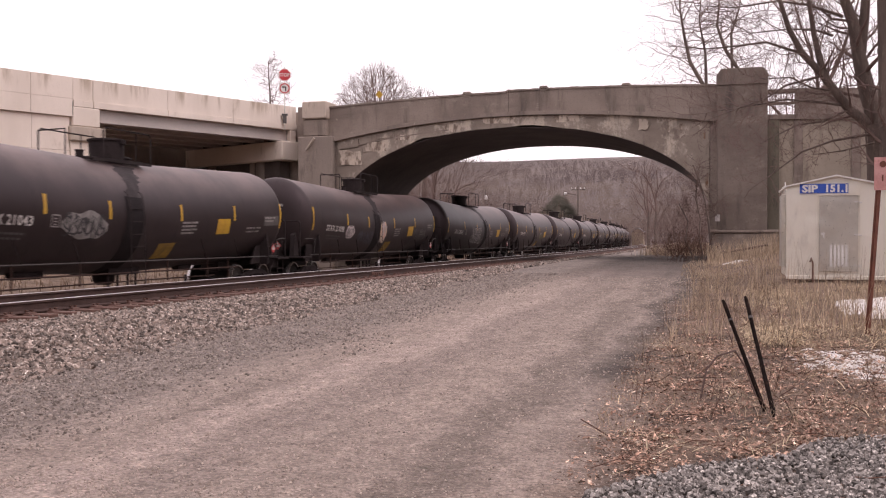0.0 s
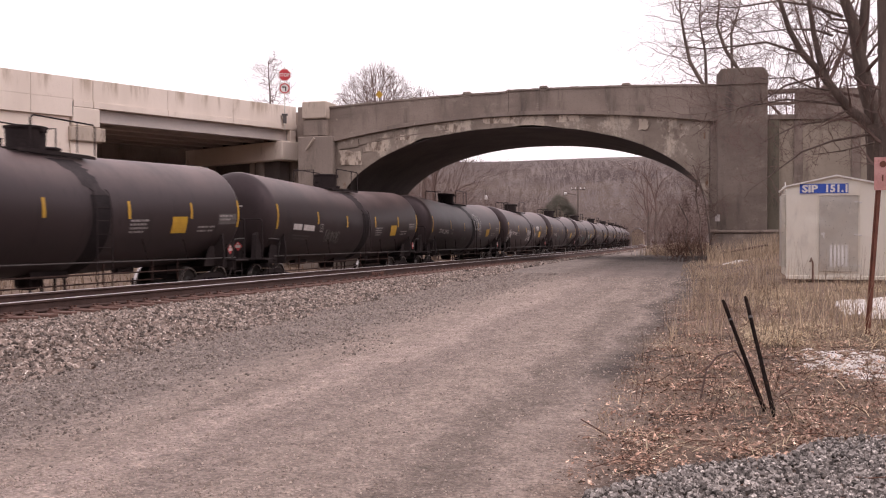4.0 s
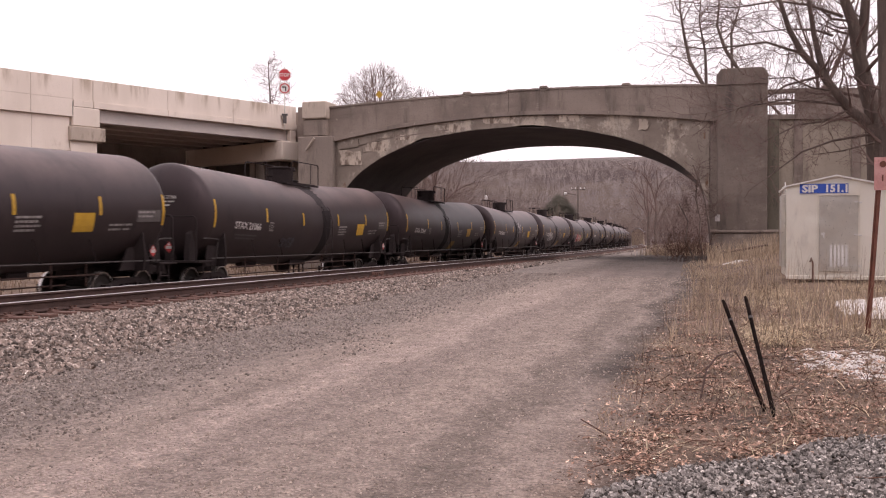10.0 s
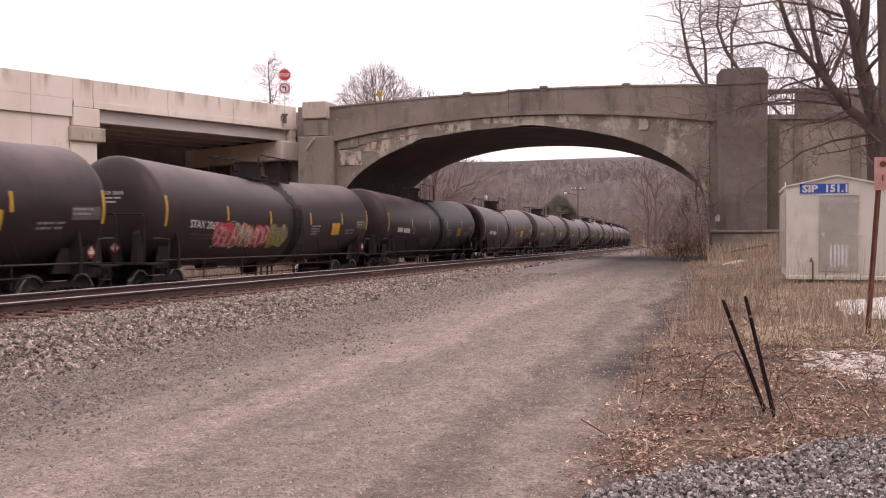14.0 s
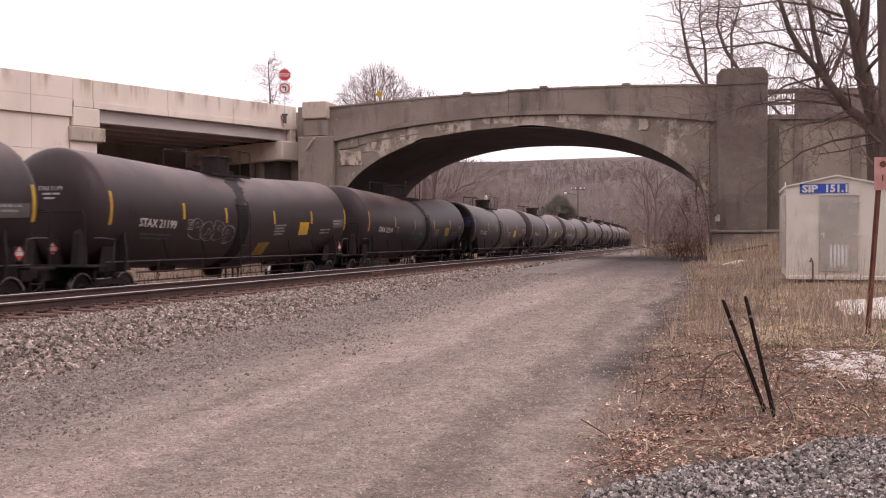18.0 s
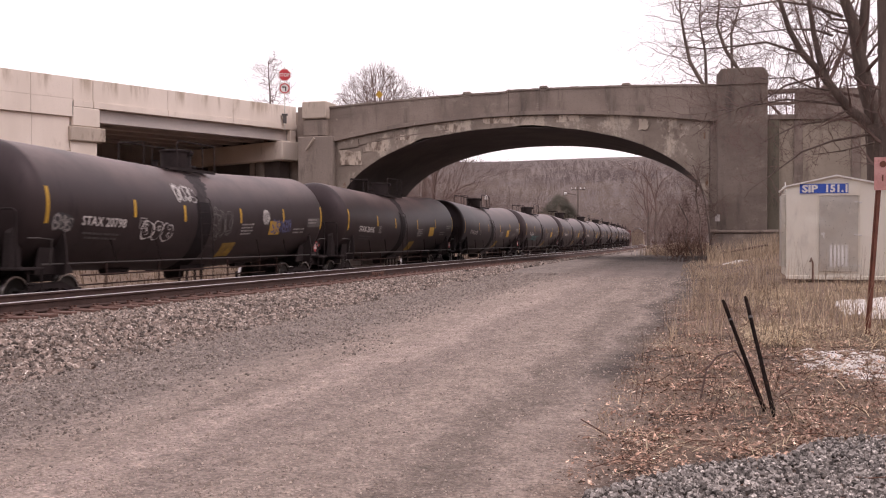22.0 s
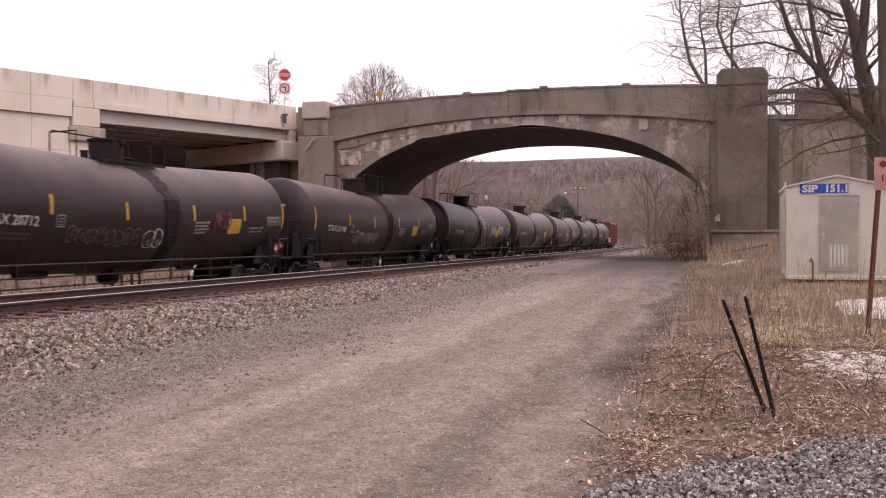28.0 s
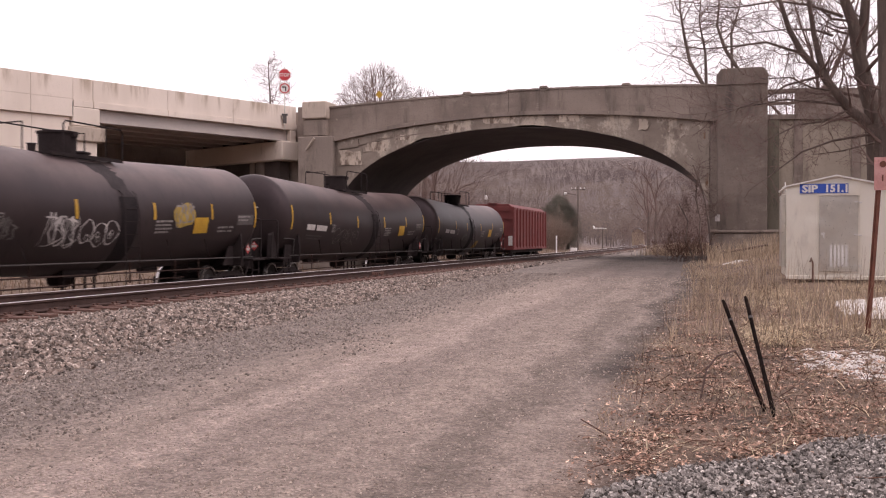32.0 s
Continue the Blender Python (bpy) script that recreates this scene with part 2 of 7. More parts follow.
def new_concrete_material():
    """Pale cast concrete with brown run-off that has dribbled down from the top of the parapet."""
    m, t, b, c = start_material("pale_concrete", 0.85, 0)
    n1 = noise_of(t, c, 0.5, 5, 0.6, (1, 1, 0.3))
    n2 = noise_of(t, c, 16, 3, 0.6)
    runs = noise_of(t, c, 1.5, 5, 0.65, (1, 1, 0.16))
    blots = noise_of(t, c, 0.9, 6, 0.7, (1, 1, 0.8))
    sep = t.nodes.new("ShaderNodeSeparateXYZ")
    t.links.new(c, sep.inputs["Vector"])
    col = mix_rgb(t, ramp(t, n1, 0.35, 0.65), (0.87, 0.765, 0.68), (0.79, 0.69, 0.605))
    col = mix_rgb(t, ramp(t, n2, 0.5, 0.85), col, (0.78, 0.69, 0.61))
    both = t.nodes.new("ShaderNodeMath")
    both.operation = "MULTIPLY"
    t.links.new(ramp(t, runs, 0.47, 0.66), both.inputs[0])
    t.links.new(ramp(t, sep.outputs["Z"], 8.05, 8.95), both.inputs[1])
    col = mix_rgb(t, both.outputs["Value"], col, (0.5, 0.4, 0.31))
    col = mix_rgb(t, ramp(t, blots, 0.6, 0.78), col, (0.62, 0.52, 0.43))
    t.links.new(col, b.inputs["Base Color"])
    bump(t, b, n2, 0.2, 0.01)
    return m


M_NEW = new_concrete_material()
M_CAP = surface("stained_concrete", (0.58, 0.49, 0.415), (0.47, 0.395, 0.33), (0.27, 0.215, 0.175), 0.7, 14, 0.9, stretch=(1, 1, 0.4), stain_at=(0.5, 0.68), grain=0.88)
M_PIER = surface("pale_stained_concrete", (0.84, 0.735, 0.65), (0.76, 0.66, 0.575), (0.5, 0.41, 0.34), 0.6, 14, 0.9, stretch=(1, 1, 0.4), stain_at=(0.58, 0.78), grain=0.9)
M_BEAM = surface("grey_beam_paint", (0.55, 0.49, 0.46), (0.47, 0.42, 0.4), None, 0.6, 20, 0.6, relief=0.1)
M_TANK = tank_material()
M_BAND = surface("matt_black_band", (0.015, 0.011, 0.0125), (0.022, 0.0165, 0.018), None, 2, 30, 0.7)
M_DRIP = surface("spilled_product", (0.03, 0.023, 0.0245), (0.048, 0.037, 0.039), None, 2.5, 30, 0.62)
M_RUSTPIPE = surface("rusty_brake_pipe", (0.075, 0.038, 0.03), (0.045, 0.025, 0.021), None, 3, 30, 0.85)
M_UNDER = surface("sooty_steel", (0.027, 0.0198, 0.0205), (0.04, 0.03, 0.03), None, 2, 30, 0.85, 0.0)
M_WHEEL = surface("worn_wheel_steel", (0.028, 0.023, 0.022), (0.045, 0.036, 0.032), None, 3, 30, 0.6, 0.2)
M_TREAD = surface("polished_steel", (0.55, 0.52, 0.51), (0.46, 0.43, 0.42), None, 3, 40, 0.28, 0.95, relief=0.03, grain=0.95)
M_RUST = surface("rusty_rail", (0.2, 0.11, 0.086), (0.14, 0.077, 0.062), None, 2, 30, 0.85, 0.1)
M_RAILWEB = surface("dark_rusty_rail", (0.095, 0.055, 0.047), (0.065, 0.038, 0.033), None, 2, 30, 0.85, 0.1)
M_RAILTOP = surface("rail_running_face", (0.9, 0.87, 0.87), (0.8, 0.77, 0.77), None, 1.5, 40, 0.3, 0.5, relief=0.03, grain=0.95)
M_TIE = surface("weathered_tie", (0.18, 0.098, 0.077), (0.115, 0.064, 0.052), None, 2, 24, 0.95, stretch=(0.2, 2, 1))
M_STONE = surface("ballast_stone", (0.318, 0.258, 0.224), (0.174, 0.128, 0.106), (0.7, 0.635, 0.585), 11, 40, 0.9, island=0.75, stain_at=(0.57, 0.66))
M_APRON = surface("apron_gravel", (0.335, 0.278, 0.246), (0.255, 0.211, 0.186), (0.6, 0.53, 0.48), 9, 40, 0.9, island=0.42)
M_PEBBLE = surface("lane_pebble", (0.46, 0.375, 0.325), (0.37, 0.3, 0.26), (0.68, 0.6, 0.54), 9, 40, 0.9, island=0.4)
M_YELLOW = surface("yellow_marking", (0.58, 0.34, 0.03), (0.5, 0.28, 0.03), None, 4, 40, 0.5)
M_WHITE = surface("white_marking", (0.66, 0.62, 0.6), (0.5, 0.46, 0.44), None, 6, 60, 0.6)
M_PIPE = surface("worn_pipe", (0.06, 0.05, 0.048), (0.04, 0.034, 0.033), None, 3, 40, 0.6)
M_YELLOWDIRT = surface("dirty_yellow_marking", (0.4, 0.235, 0.03), (0.22, 0.135, 0.03), (0.12, 0.08, 0.03), 2.5, 40, 0.6)
M_PRINT = surface("worn_white_print", (0.34, 0.31, 0.3), (0.22, 0.2, 0.19), None, 6, 60, 0.7)
M_FAINT = surface("faint_print", (0.1, 0.09, 0.088), (0.07, 0.062, 0.06), None, 6, 60, 0.7)
M_GREY = surface("grey_stencil_panel", (0.12, 0.105, 0.102), (0.085, 0.075, 0.072), None, 6, 60, 0.7)
M_RED = surface("red_marking", (0.6, 0.06, 0.06), (0.5, 0.05, 0.05), None, 6, 60, 0.5)
for dull in (M_UNDER, M_BAND, M_DRIP):
    dull.node_tree.nodes["Principled BSDF"].inputs["Specular IOR Level"].default_value = 0.2
M_FREIGHT_RED = surface("oxide_red_paint", (0.2, 0.043, 0.04), (0.155, 0.034, 0.032), (0.13, 0.05, 0.047), 1.2, 24, 0.65,
                        stretch=(1, 1, 0.25))


# ---- mesh building ----
class Shape:
    """Collects vertices and faces of one mesh."""

    def __init__(self):
        self.v, self.f = [], []

    def add(self, verts, faces):
        k = len(self.v)
        self.v += [tuple(p) for p in verts]
        self.f += [tuple(k + i for i in face) for face in faces]
        return self

    def box(self, x0, x1, y0, y1, z0, z1, m=None):
        p = [Vector((x, y, z)) for z in (z0, z1) for y in (y0, y1) for x in (x0, x1)]
        if m is not None:
            p = [m @ q for q in p]
        return self.add(p, [(0, 2, 3, 1), (4, 5, 7, 6), (0, 1, 5, 4), (2, 6, 7, 3), (0, 4, 6, 2), (1, 3, 7, 5)])

    def tube(self, path, r, n=6, caps=True):
        """A tube along points; r is one radius or one for each point."""
        path = [Vector(p) for p in path]
        rs = r if isinstance(r, (list, tuple)) else [r] * len(path)
        k = len(self.v)
        up = None
        for i, p in enumerate(path):
            d = (path[min(i + 1, len(path) - 1)] - path[max(i - 1, 0)]).normalized()
            if up is None:
                up = d.orthogonal().normalized()
            up = (up - d * up.dot(d)).normalized()
            side = d.cross(up)
            for j in range(n):
                a = 2 * math.pi * j / n
                self.v.append(tuple(p + rs[i] * (up * math.cos(a) + side * math.sin(a))))
        for i in range(len(path) - 1):
            for j in range(n):
                a, b = k + i * n + j, k + i * n + (j + 1) % n
                self.f.append((a, b, b + n, a + n))
        if caps:
            self.f.append(tuple(k + j for j in range(n - 1, -1, -1)))
            e = k + (len(path) - 1) * n
            self.f.append(tuple(e + j for j in range(n)))
        return self

    def prism(self, outline, axis, a, b, m=None):
        """Extrudes a convex or plain outline of 2D points along an axis ('x', 'y' or 'z') from a to b."""
        n = len(outline)

        def at(p, w):
            q = {"x": (w, p[0], p[1]), "y": (p[0], w, p[1]), "z": (p[0], p[1], w)}[axis]
            return m @ Vector(q) if m is not None else Vector(q)
        verts = [at(p, a) for p in outline] + [at(p, b) for p in outline]
        faces = [tuple(range(n)), tuple(range(2 * n - 1, n - 1, -1))]
        faces += [(i, i + n, (i + 1) % n + n, (i + 1) % n) for i in range(n)]
        return self.add(verts, faces)


def part(name, shape, material, parent=None, label="", smooth=False, bevel=0.0, at=None):
    """Links a shape as one mesh object, under a thing or part when one is given."""
    me = bpy.data.meshes.new(name)
    if bevel:
        bm = bmesh.new()
        vs = [bm.verts.new(p) for p in shape.v]
        for face in shape.f:
            bm.faces.new([vs[i] for i in face])
        bmesh.ops.recalc_face_normals(bm, faces=bm.faces)
        bmesh.ops.bevel(bm, geom=bm.edges[:], offset=bevel, segments=1, affect="EDGES", profile=0.5)
        bm.to_mesh(me)
        bm.free()
    else:
        me.from_pydata(shape.v, [], shape.f)
        bm = bmesh.new()
        bm.from_mesh(me)
        bmesh.ops.recalc_face_normals(bm, faces=bm.faces)
        bm.to_mesh(me)
        bm.free()
    me.materials.append(material)
    if smooth:
        me.shade_smooth()
    ob = new(name, me)
    if parent is not None:
        ob.parent = parent
    if at is not None:
        ob.matrix_basis = at
    if label:
        ob["label"] = label
    return ob


def twin(ob, m):
    """A further piece on the same mesh and under the same parent."""
    o = ob.copy()
    scene.collection.objects.link(o)
    o.matrix_basis = m
    return o


def thing(name, label, category, group="", kind="", at=None):
    ob = new(name)
    ob.empty_display_size = 0.3
    tagged(ob, label, category, group, kind)
    if at is not None:
        ob.matrix_basis = at
    return ob


def step(a, b, x):
    u = min(1.0, max(0.0, (x - a) / (b - a)))
    return u * u * (3 - 2 * u)


# ---- the lie of the land ----
NEAR_TRACK, TRAIN_TRACK = -11.22, -16.35      # centre lines
NEAR_TOP, TRAIN_TOP = 0.59, -0.2              # rail heads
BEND_AT, BEND_R = 60.0, 1948.5                # the line bends gently to the left beyond the bridge


def on_track(track, a):
    """Place and turn (radians) on a track's centre line, a metres along it."""
    r = BEND_R + (track - TRAIN_TRACK)
    if a <= BEND_AT:
        return track, a, 0.0
    phi = (a - BEND_AT) / r
    return track - r * (1 - math.cos(phi)), BEND_AT + r * math.sin(phi), phi


def bend(y):
    """How far the line has bent to the left at y."""
    if y <= BEND_AT:
        return 0.0
    return BEND_R - math.sqrt(max(1.0, BEND_R ** 2 - min(y - BEND_AT, 1500.0) ** 2))


def lane_height(y):
    return 0.22 * step(7, 20, y) + 0.2 * step(16, 34, y) + 0.12 * step(30, 50, y)


def ground_height(x, y):
    u = x + bend(y)
    z = lane_height(y)
    # verge and bank beside the lane
    z += (0.24 * step(11, 26, y) + 0.25 * step(28, 46, y)) * step(-1.0, 2.2, u)
    z += 0.35 * step(3, 9, u) * step(14, 30, y)
    # ballast shoulder of the near track
    crown = 0.315
    if u < -7.3:
        z = z + (crown - z) * step(-7.4, -9.5, u) if z < crown else z + (crown - z) * step(-7.4, -9.5, u)
    # down to the lower track
    if u < -12.7:
        z = crown + (-0.42 - crown) * step(-12.8, -14.6, u)
    if u < -18.4:
        z = -0.42 + 0.35 * step(-18.4, -20.5, u) + 1.6 * step(-20.5, -34, u)
    # the wooded ridge far behind
    z += 93.5 * step(330, 1150, y) + 12 * step(1100, 2500, y)
    z += 4.0 * step(150, 330, y) * step(-30, -110, u)
    if y > 300:
        z += 9 * (noise.noise(Vector((x * 0.004, y * 0.004, 0.3)))) * step(300, 700, y)
    # unseen slopes beside and behind the standpoint, added to block the low sky
    z += 16 * step(16, 60, x) * (1 - step(30, 46, y)) + 14 * step(-30, -75, y)
    # small unevenness
    if -7.3 < u and y < 120:
        z += 0.02 * noise.noise(Vector((x * 1.3, y * 1.3, 0))) + 0.012 * noise.noise(Vector((x * 4, y * 4, 5)))
    return z


def spaced(stops):
    out = []
    for a, b, d in stops:
        n = max(1, round((b - a) / d))
        out += [a + (b - a) * i / n for i in range(n)]
    return out + [stops[-1][1]]


def build_ground():
    xs = spaced([(-3000, -400, 200), (-400, -100, 30), (-100, -36, 6), (-36, -20, 1.0), (-20, -6, 0.25),
                 (-6, 6, 0.2), (6, 16, 0.6), (16, 60, 5), (60, 400, 40), (400, 3000, 200)])
    ys = spaced([(-1500, -100, 150), (-100, -6, 8), (-6, 4, 0.8), (4, 26, 0.22), (26, 60, 0.6), (60, 130, 3), (130, 330, 10),
                 (330, 1300, 25), (1300, 4000, 250)])
    s = Shape()
    s.v = [(x, y, ground_height(x, y)) for y in ys for x in xs]
    n = len(xs)
    s.f = [(j * n + i, j * n + i + 1, (j + 1) * n + i + 1, (j + 1) * n + i) for j in range(len(ys) - 1) for i in range(n - 1)]
    ob = part("ground", s, M_GROUND, smooth=True)
    tagged(ob, "bare winter ground with a dirt lane, gravel apron and leafy verge", "ground", kind="structure")


build_ground()


# ---- tracks ----
RAIL_PROFILE = [(-0.075, -0.18), (0.075, -0.18), (0.075, -0.165), (0.012, -0.14), (0.012, -0.045), (0.037, -0.035),
                (0.037, -0.004), (0.03, 0.0), (-0.03, 0.0), (-0.037, -0.004), (-0.037, -0.035), (-0.012, -0.045),
                (-0.012, -0.14), (-0.075, -0.165)]


def rail_shape(track, side, profile, top, a0, a1, lift=0.0):
    s = Shape()
    stations = spaced([(a0, 60, 20), (60, a1, 8)])
    n = len(profile)
    for a in stations:
        x, y, phi = on_track(track, a)
        for px, pz in profile:
            w = side * 0.7525 + px
            s.v.append((x + w * math.cos(phi), y + w * math.sin(phi), top + pz + lift))
    for i in range(len(stations) - 1):
        for j in range(n):
            p, q = i * n + j, i * n + (j + 1) % n
            s.f.append((p, q, q + n, p + n))
    s.f += [tuple(range(n - 1, -1, -1)), tuple(len(s.v) - n + j for j in range(n))]
    return s


def build_track(track, top, label, parted):
    line = thing("railway_track", label, "railway track", kind="structure")
    for side in (-1, 1):
        part("rail", rail_shape(track, side, RAIL_PROFILE, top, -60, 420), M_RAILWEB, line, "rust-brown steel rail")
        head = [(-0.012, 0.0005), (0.0375, 0.0005), (0.0375, -0.007), (0.04, -0.007), (0.04, 0.002), (0.035, 0.004), (-0.012, 0.003)]
        part("running_face", rail_shape(track, side, head, top, -60, 420), M_RAILTOP, line, "bright worn head of the rail")
    tie_shape = Shape().box(-1.3, 1.3, -0.115, 0.115, -0.37, -0.187)
    plate_shape = Shape().prism([(-0.17, -0.187), (0.17, -0.187), (0.17, -0.176), (0.09, -0.163), (-0.09, -0.163), (-0.17, -0.176)],
                                "y", -0.09, 0.09)
    spike_shape = Shape()
    for sx in (-0.095, 0.095):
        for sy in (-0.055, 0.06):
            spike_shape.box(sx - 0.014, sx + 0.014, sy - 0.014, sy + 0.014, -0.19, -0.135)
            spike_shape.box(sx - 0.026, sx + 0.026, sy - 0.02, sy + 0.02, -0.147, -0.132)
    first = {}
    rest = Shape()
    a, k = 4.0, 0
    rng = random.Random(5)
    while a < 200:
        x, y, phi = on_track(track, a)
        m = pose(x + rng.uniform(-0.05, 0.05), y, top, 0, 0, math.degrees(phi) + rng.uniform(-1.2, 1.2))
        if parted and 8 < a < 62:
            if not first:
                first["tie"] = part("tie", tie_shape, M_TIE, line, bevel=0.012, at=m)
                first["tie_plate"] = part("tie_plate", plate_shape, M_RUST, line, at=m @ pose(0.7525, 0, 0))
                first["spikes"] = part("spike", spike_shape, M_RUST, line, at=m @ pose(0.7525, 0, 0))
            else:
                twin(first["tie"], m)
                twin(first["tie_plate"], m @ pose(0.7525, 0, 0))
                twin(first["spikes"], m @ pose(0.7525, 0, 0))
        else:
            rest.box(-1.3, 1.3, -0.115, 0.115, -0.37, -0.187, m)
        a += 0.53
        k += 1
    ob = part("ties", rest, M_TIE, line)
    tagged(ob, kind="stuff")
    if parted:
        # a bolted joint in the near rail
        joint = Shape()
        for sx in (-0.032, 0.032):
            joint.box(track + 0.7525 + sx - 0.014, track + 0.7525 + sx + 0.014, 27.6, 28.6, top - 0.14, top - 0.048)
        for i in range(6):
            joint.box(track + 0.7525 + 0.046, track + 0.7525 + 0.075, 27.68 + i * 0.16, 27.72 + i * 0.16, top - 0.115, top - 0.075)
        part("joint_bar", joint, M_RUST, line, "bolted steel joint bar", bevel=0.004)


build_track(NEAR_TRACK, NEAR_TOP, "empty main track with rusty rails on timber ties", True)
build_track(TRAIN_TRACK, TRAIN_TOP, "lower track under the train with timber ties", False)


# ---- the old arch bridge ----
FACE, BACK = 48.0, 58.0
ARCH_MID, ARCH_HALF, ARCH_SPRING, ARCH_CROWN = -10.5, 9.6, 2.8, 7.2
ARCH_L, ARCH_R = ARCH_MID - ARCH_HALF, ARCH_MID + ARCH_HALF


def arch_z(x):
    u = min(1.0, abs((x - ARCH_MID) / ARCH_HALF))
    return ARCH_SPRING + (ARCH_CROWN - ARCH_SPRING) * math.sqrt(max(0.0, 1 - u ** 2.15))


def ledge_z(x):
    return 7.93 - (0.0094 if x < -9.8 else 0.0076) * (x + 9.8) ** 2


def parapet_z(x):
    return 9.07 - 0.0029 * (x + 8.6) ** 2 - (0.07 if x < -10.8 else 0)


def strip(s, xs, low, high, y0, y1):
    """A wall between two curves over xs, from y0 to y1."""
    k, n = len(s.v), len(xs)
    for x in xs:
        s.v += [(x, y0, low(x)), (x, y0, high(x)), (x, y1, high(x)), (x, y1, low(x))]
    for i in range(n - 1):
        a, b = k + 4 * i, k + 4 * i + 4
        for j in range(4):
            s.f.append((a + j, a + (j + 1) % 4, b + (j + 1) % 4, b + j))
    s.f += [(k, k + 3, k + 2, k + 1), (k + 4 * n - 4, k + 4 * n - 3, k + 4 * n - 2, k + 4 * n - 1)]
    return s


def build_arch_bridge():
    b = thing("arch_bridge", "old weathered concrete arch road bridge over the tracks, streaked dark", "bridge", kind="structure")
    ang = [math.pi * i / 150 for i in range(151)]

    def ragged(x):
        """Concrete broken away along the arch's edge, most of it at the crown."""
        u = (x - ARCH_MID) / ARCH_HALF
        n = noise.noise(Vector((x * 0.9, 2.0, 0))) + 0.5 * noise.noise(Vector((x * 3.1, 6.0, 0)))
        notch = 0.16 * math.exp(-((x + 15.3) / 0.5) ** 2) + 0.12 * math.exp(-((x + 9.6) / 0.9) ** 2)
        return max(0.0, 0.02 + n * 0.055 + notch) * max(0.0, 1 - u * u) ** 0.5
    xs = [ARCH_MID - ARCH_HALF * math.cos(a) for a in ang]
    part("spandrel", strip(Shape(), xs, lambda x: arch_z(x) + 0.03 + ragged(x), lambda x: ledge_z(x) - 0.12, FACE, BACK), M_SPANDREL, b)
    ring_z = lambda x: min(ledge_z(x) - 0.165, arch_z(x) + 0.62 + 0.35 * abs((x - ARCH_MID) / ARCH_HALF) ** 3)
    xr = [x for x in xs if abs(x - ARCH_MID) < 9.4]
    part("arch_ring", strip(Shape(), xr, lambda x: arch_z(x) + 0.02 + ragged(x), ring_z, FACE - 0.06, FACE + 0.3), M_SPANDREL, b,
         "patched arch ring with pale lime stains")
    # the underside's shade is painted in along with the soot
    part("soffit", strip(Shape(), xs, arch_z, lambda x: arch_z(x) + 0.025, FACE + 0.02, BACK), M_SOOT_SHADE, b, "soot-dark underside of the arch, with its shade painted in")
    # pale repair patches and a groove course on the spandrel
    rng = random.Random(17)
    for x0, x1, z0, z1 in ((-12.1, -10.35, 7.42, 7.78), (-8.45, -7.1, 7.4, 7.76), (-4.25, -3.75, 6.9, 7.45), (-2.9, -2.75, 6.75, 7.1), (-2.3, -2.15, 6.8, 7.15), (-16.9, -16.0, 6.75, 7.05),
                           (-20.0, -18.7, 5.5, 6.3), (-18.5, -17.3, 6.2, 6.75), (-14.2, -13.2, 7.05, 7.5)):
        n = 12
        ring = []
        for k in range(n):
            a = 2 * math.pi * (k + 0.5) / n
            c, s_ = math.cos(a), math.sin(a)
            q = max(abs(c), abs(s_))
            w = rng.uniform(0.78, 1.05)
            ring.append(((x0 + x1) / 2 + (x1 - x0) / 2 * c / q * w, (z0 + z1) / 2 + (z1 - z0) / 2 * s_ / q * w))
        part("repair_patch", Shape().prism(ring, "y", FACE - 0.072, FACE + 0.01), M_PATCH, b, "pale flaking repair patch")
    # cast block joints on the far haunch
    for x0, x1, z0, z1 in ((-19.95, -18.9, 6.35, 6.75), (-18.85, -17.9, 6.62, 7.05), (-17.85, -16.9, 6.85, 7.3), (-16.85, -15.8, 7.02, 7.45), (-15.75, -14.6, 7.15, 7.55),
                           (-19.95, -18.7, 5.7, 6.28), (-18.65, -17.6, 6.15, 6.55), (-17.55, -16.5, 6.45, 6.8), (-16.45, -15.4, 6.7, 6.97)):
        z1 = min(z1, ledge_z((x0 + x1) / 2) - 0.25)
        part("spandrel_block", Shape().prism([(x0, z0), (x1, z0 + 0.3 * (z1 - z0)), (x1, z1 + 0.12), (x0, z1)], "y", FACE - 0.066, FACE + 0.01), M_SPANDREL, b, bevel=0.012)
    xg = [-19.9 + 0.5 * k for k in range(13)]
    part("groove_course", strip(Shape(), xg, lambda x: ledge_z(x) - 0.6, lambda x: ledge_z(x) - 0.54, FACE - 0.075, FACE + 0.01), M_OLD, b)
    x2 = [ARCH_L - 0.75 + (ARCH_R - ARCH_L + 1.1) * i / 40 for i in range(41)]
    part("ledge", strip(Shape(), x2, lambda x: ledge_z(x) - 0.12, lambda x: ledge_z(x) + 0.08, FACE - 0.22, FACE + 0.35), M_OLD, b)
    part("ledge", strip(Shape(), x2, lambda x: ledge_z(x) - 0.12, lambda x: ledge_z(x) + 0.08, BACK - 0.35, BACK + 0.22), M_OLD, b)
    for y0, y1 in ((FACE, FACE + 0.35), (BACK - 0.35, BACK)):
        for xa, xb in ((ARCH_L - 0.75, -10.758), (-10.742, ARCH_R + 0.35)):
            xx = [xa + (xb - xa) * i / 70 for i in range(71)]
            chipped = lambda x: parapet_z(x) + 0.09 + 0.03 * noise.noise(Vector((x * 1.7, y0, 0))) + 0.02 * noise.noise(Vector((x * 6, y0, 4)))
            part("parapet", strip(Shape(), xx, lambda x: ledge_z(x) + 0.08, parapet_z, y0, y1), M_OLD, b)
            part("coping", strip(Shape(), xx, lambda x: parapet_z(x) + 0.0, chipped, y0 - 0.05, y1 + 0.05),
                 M_OLD, b)
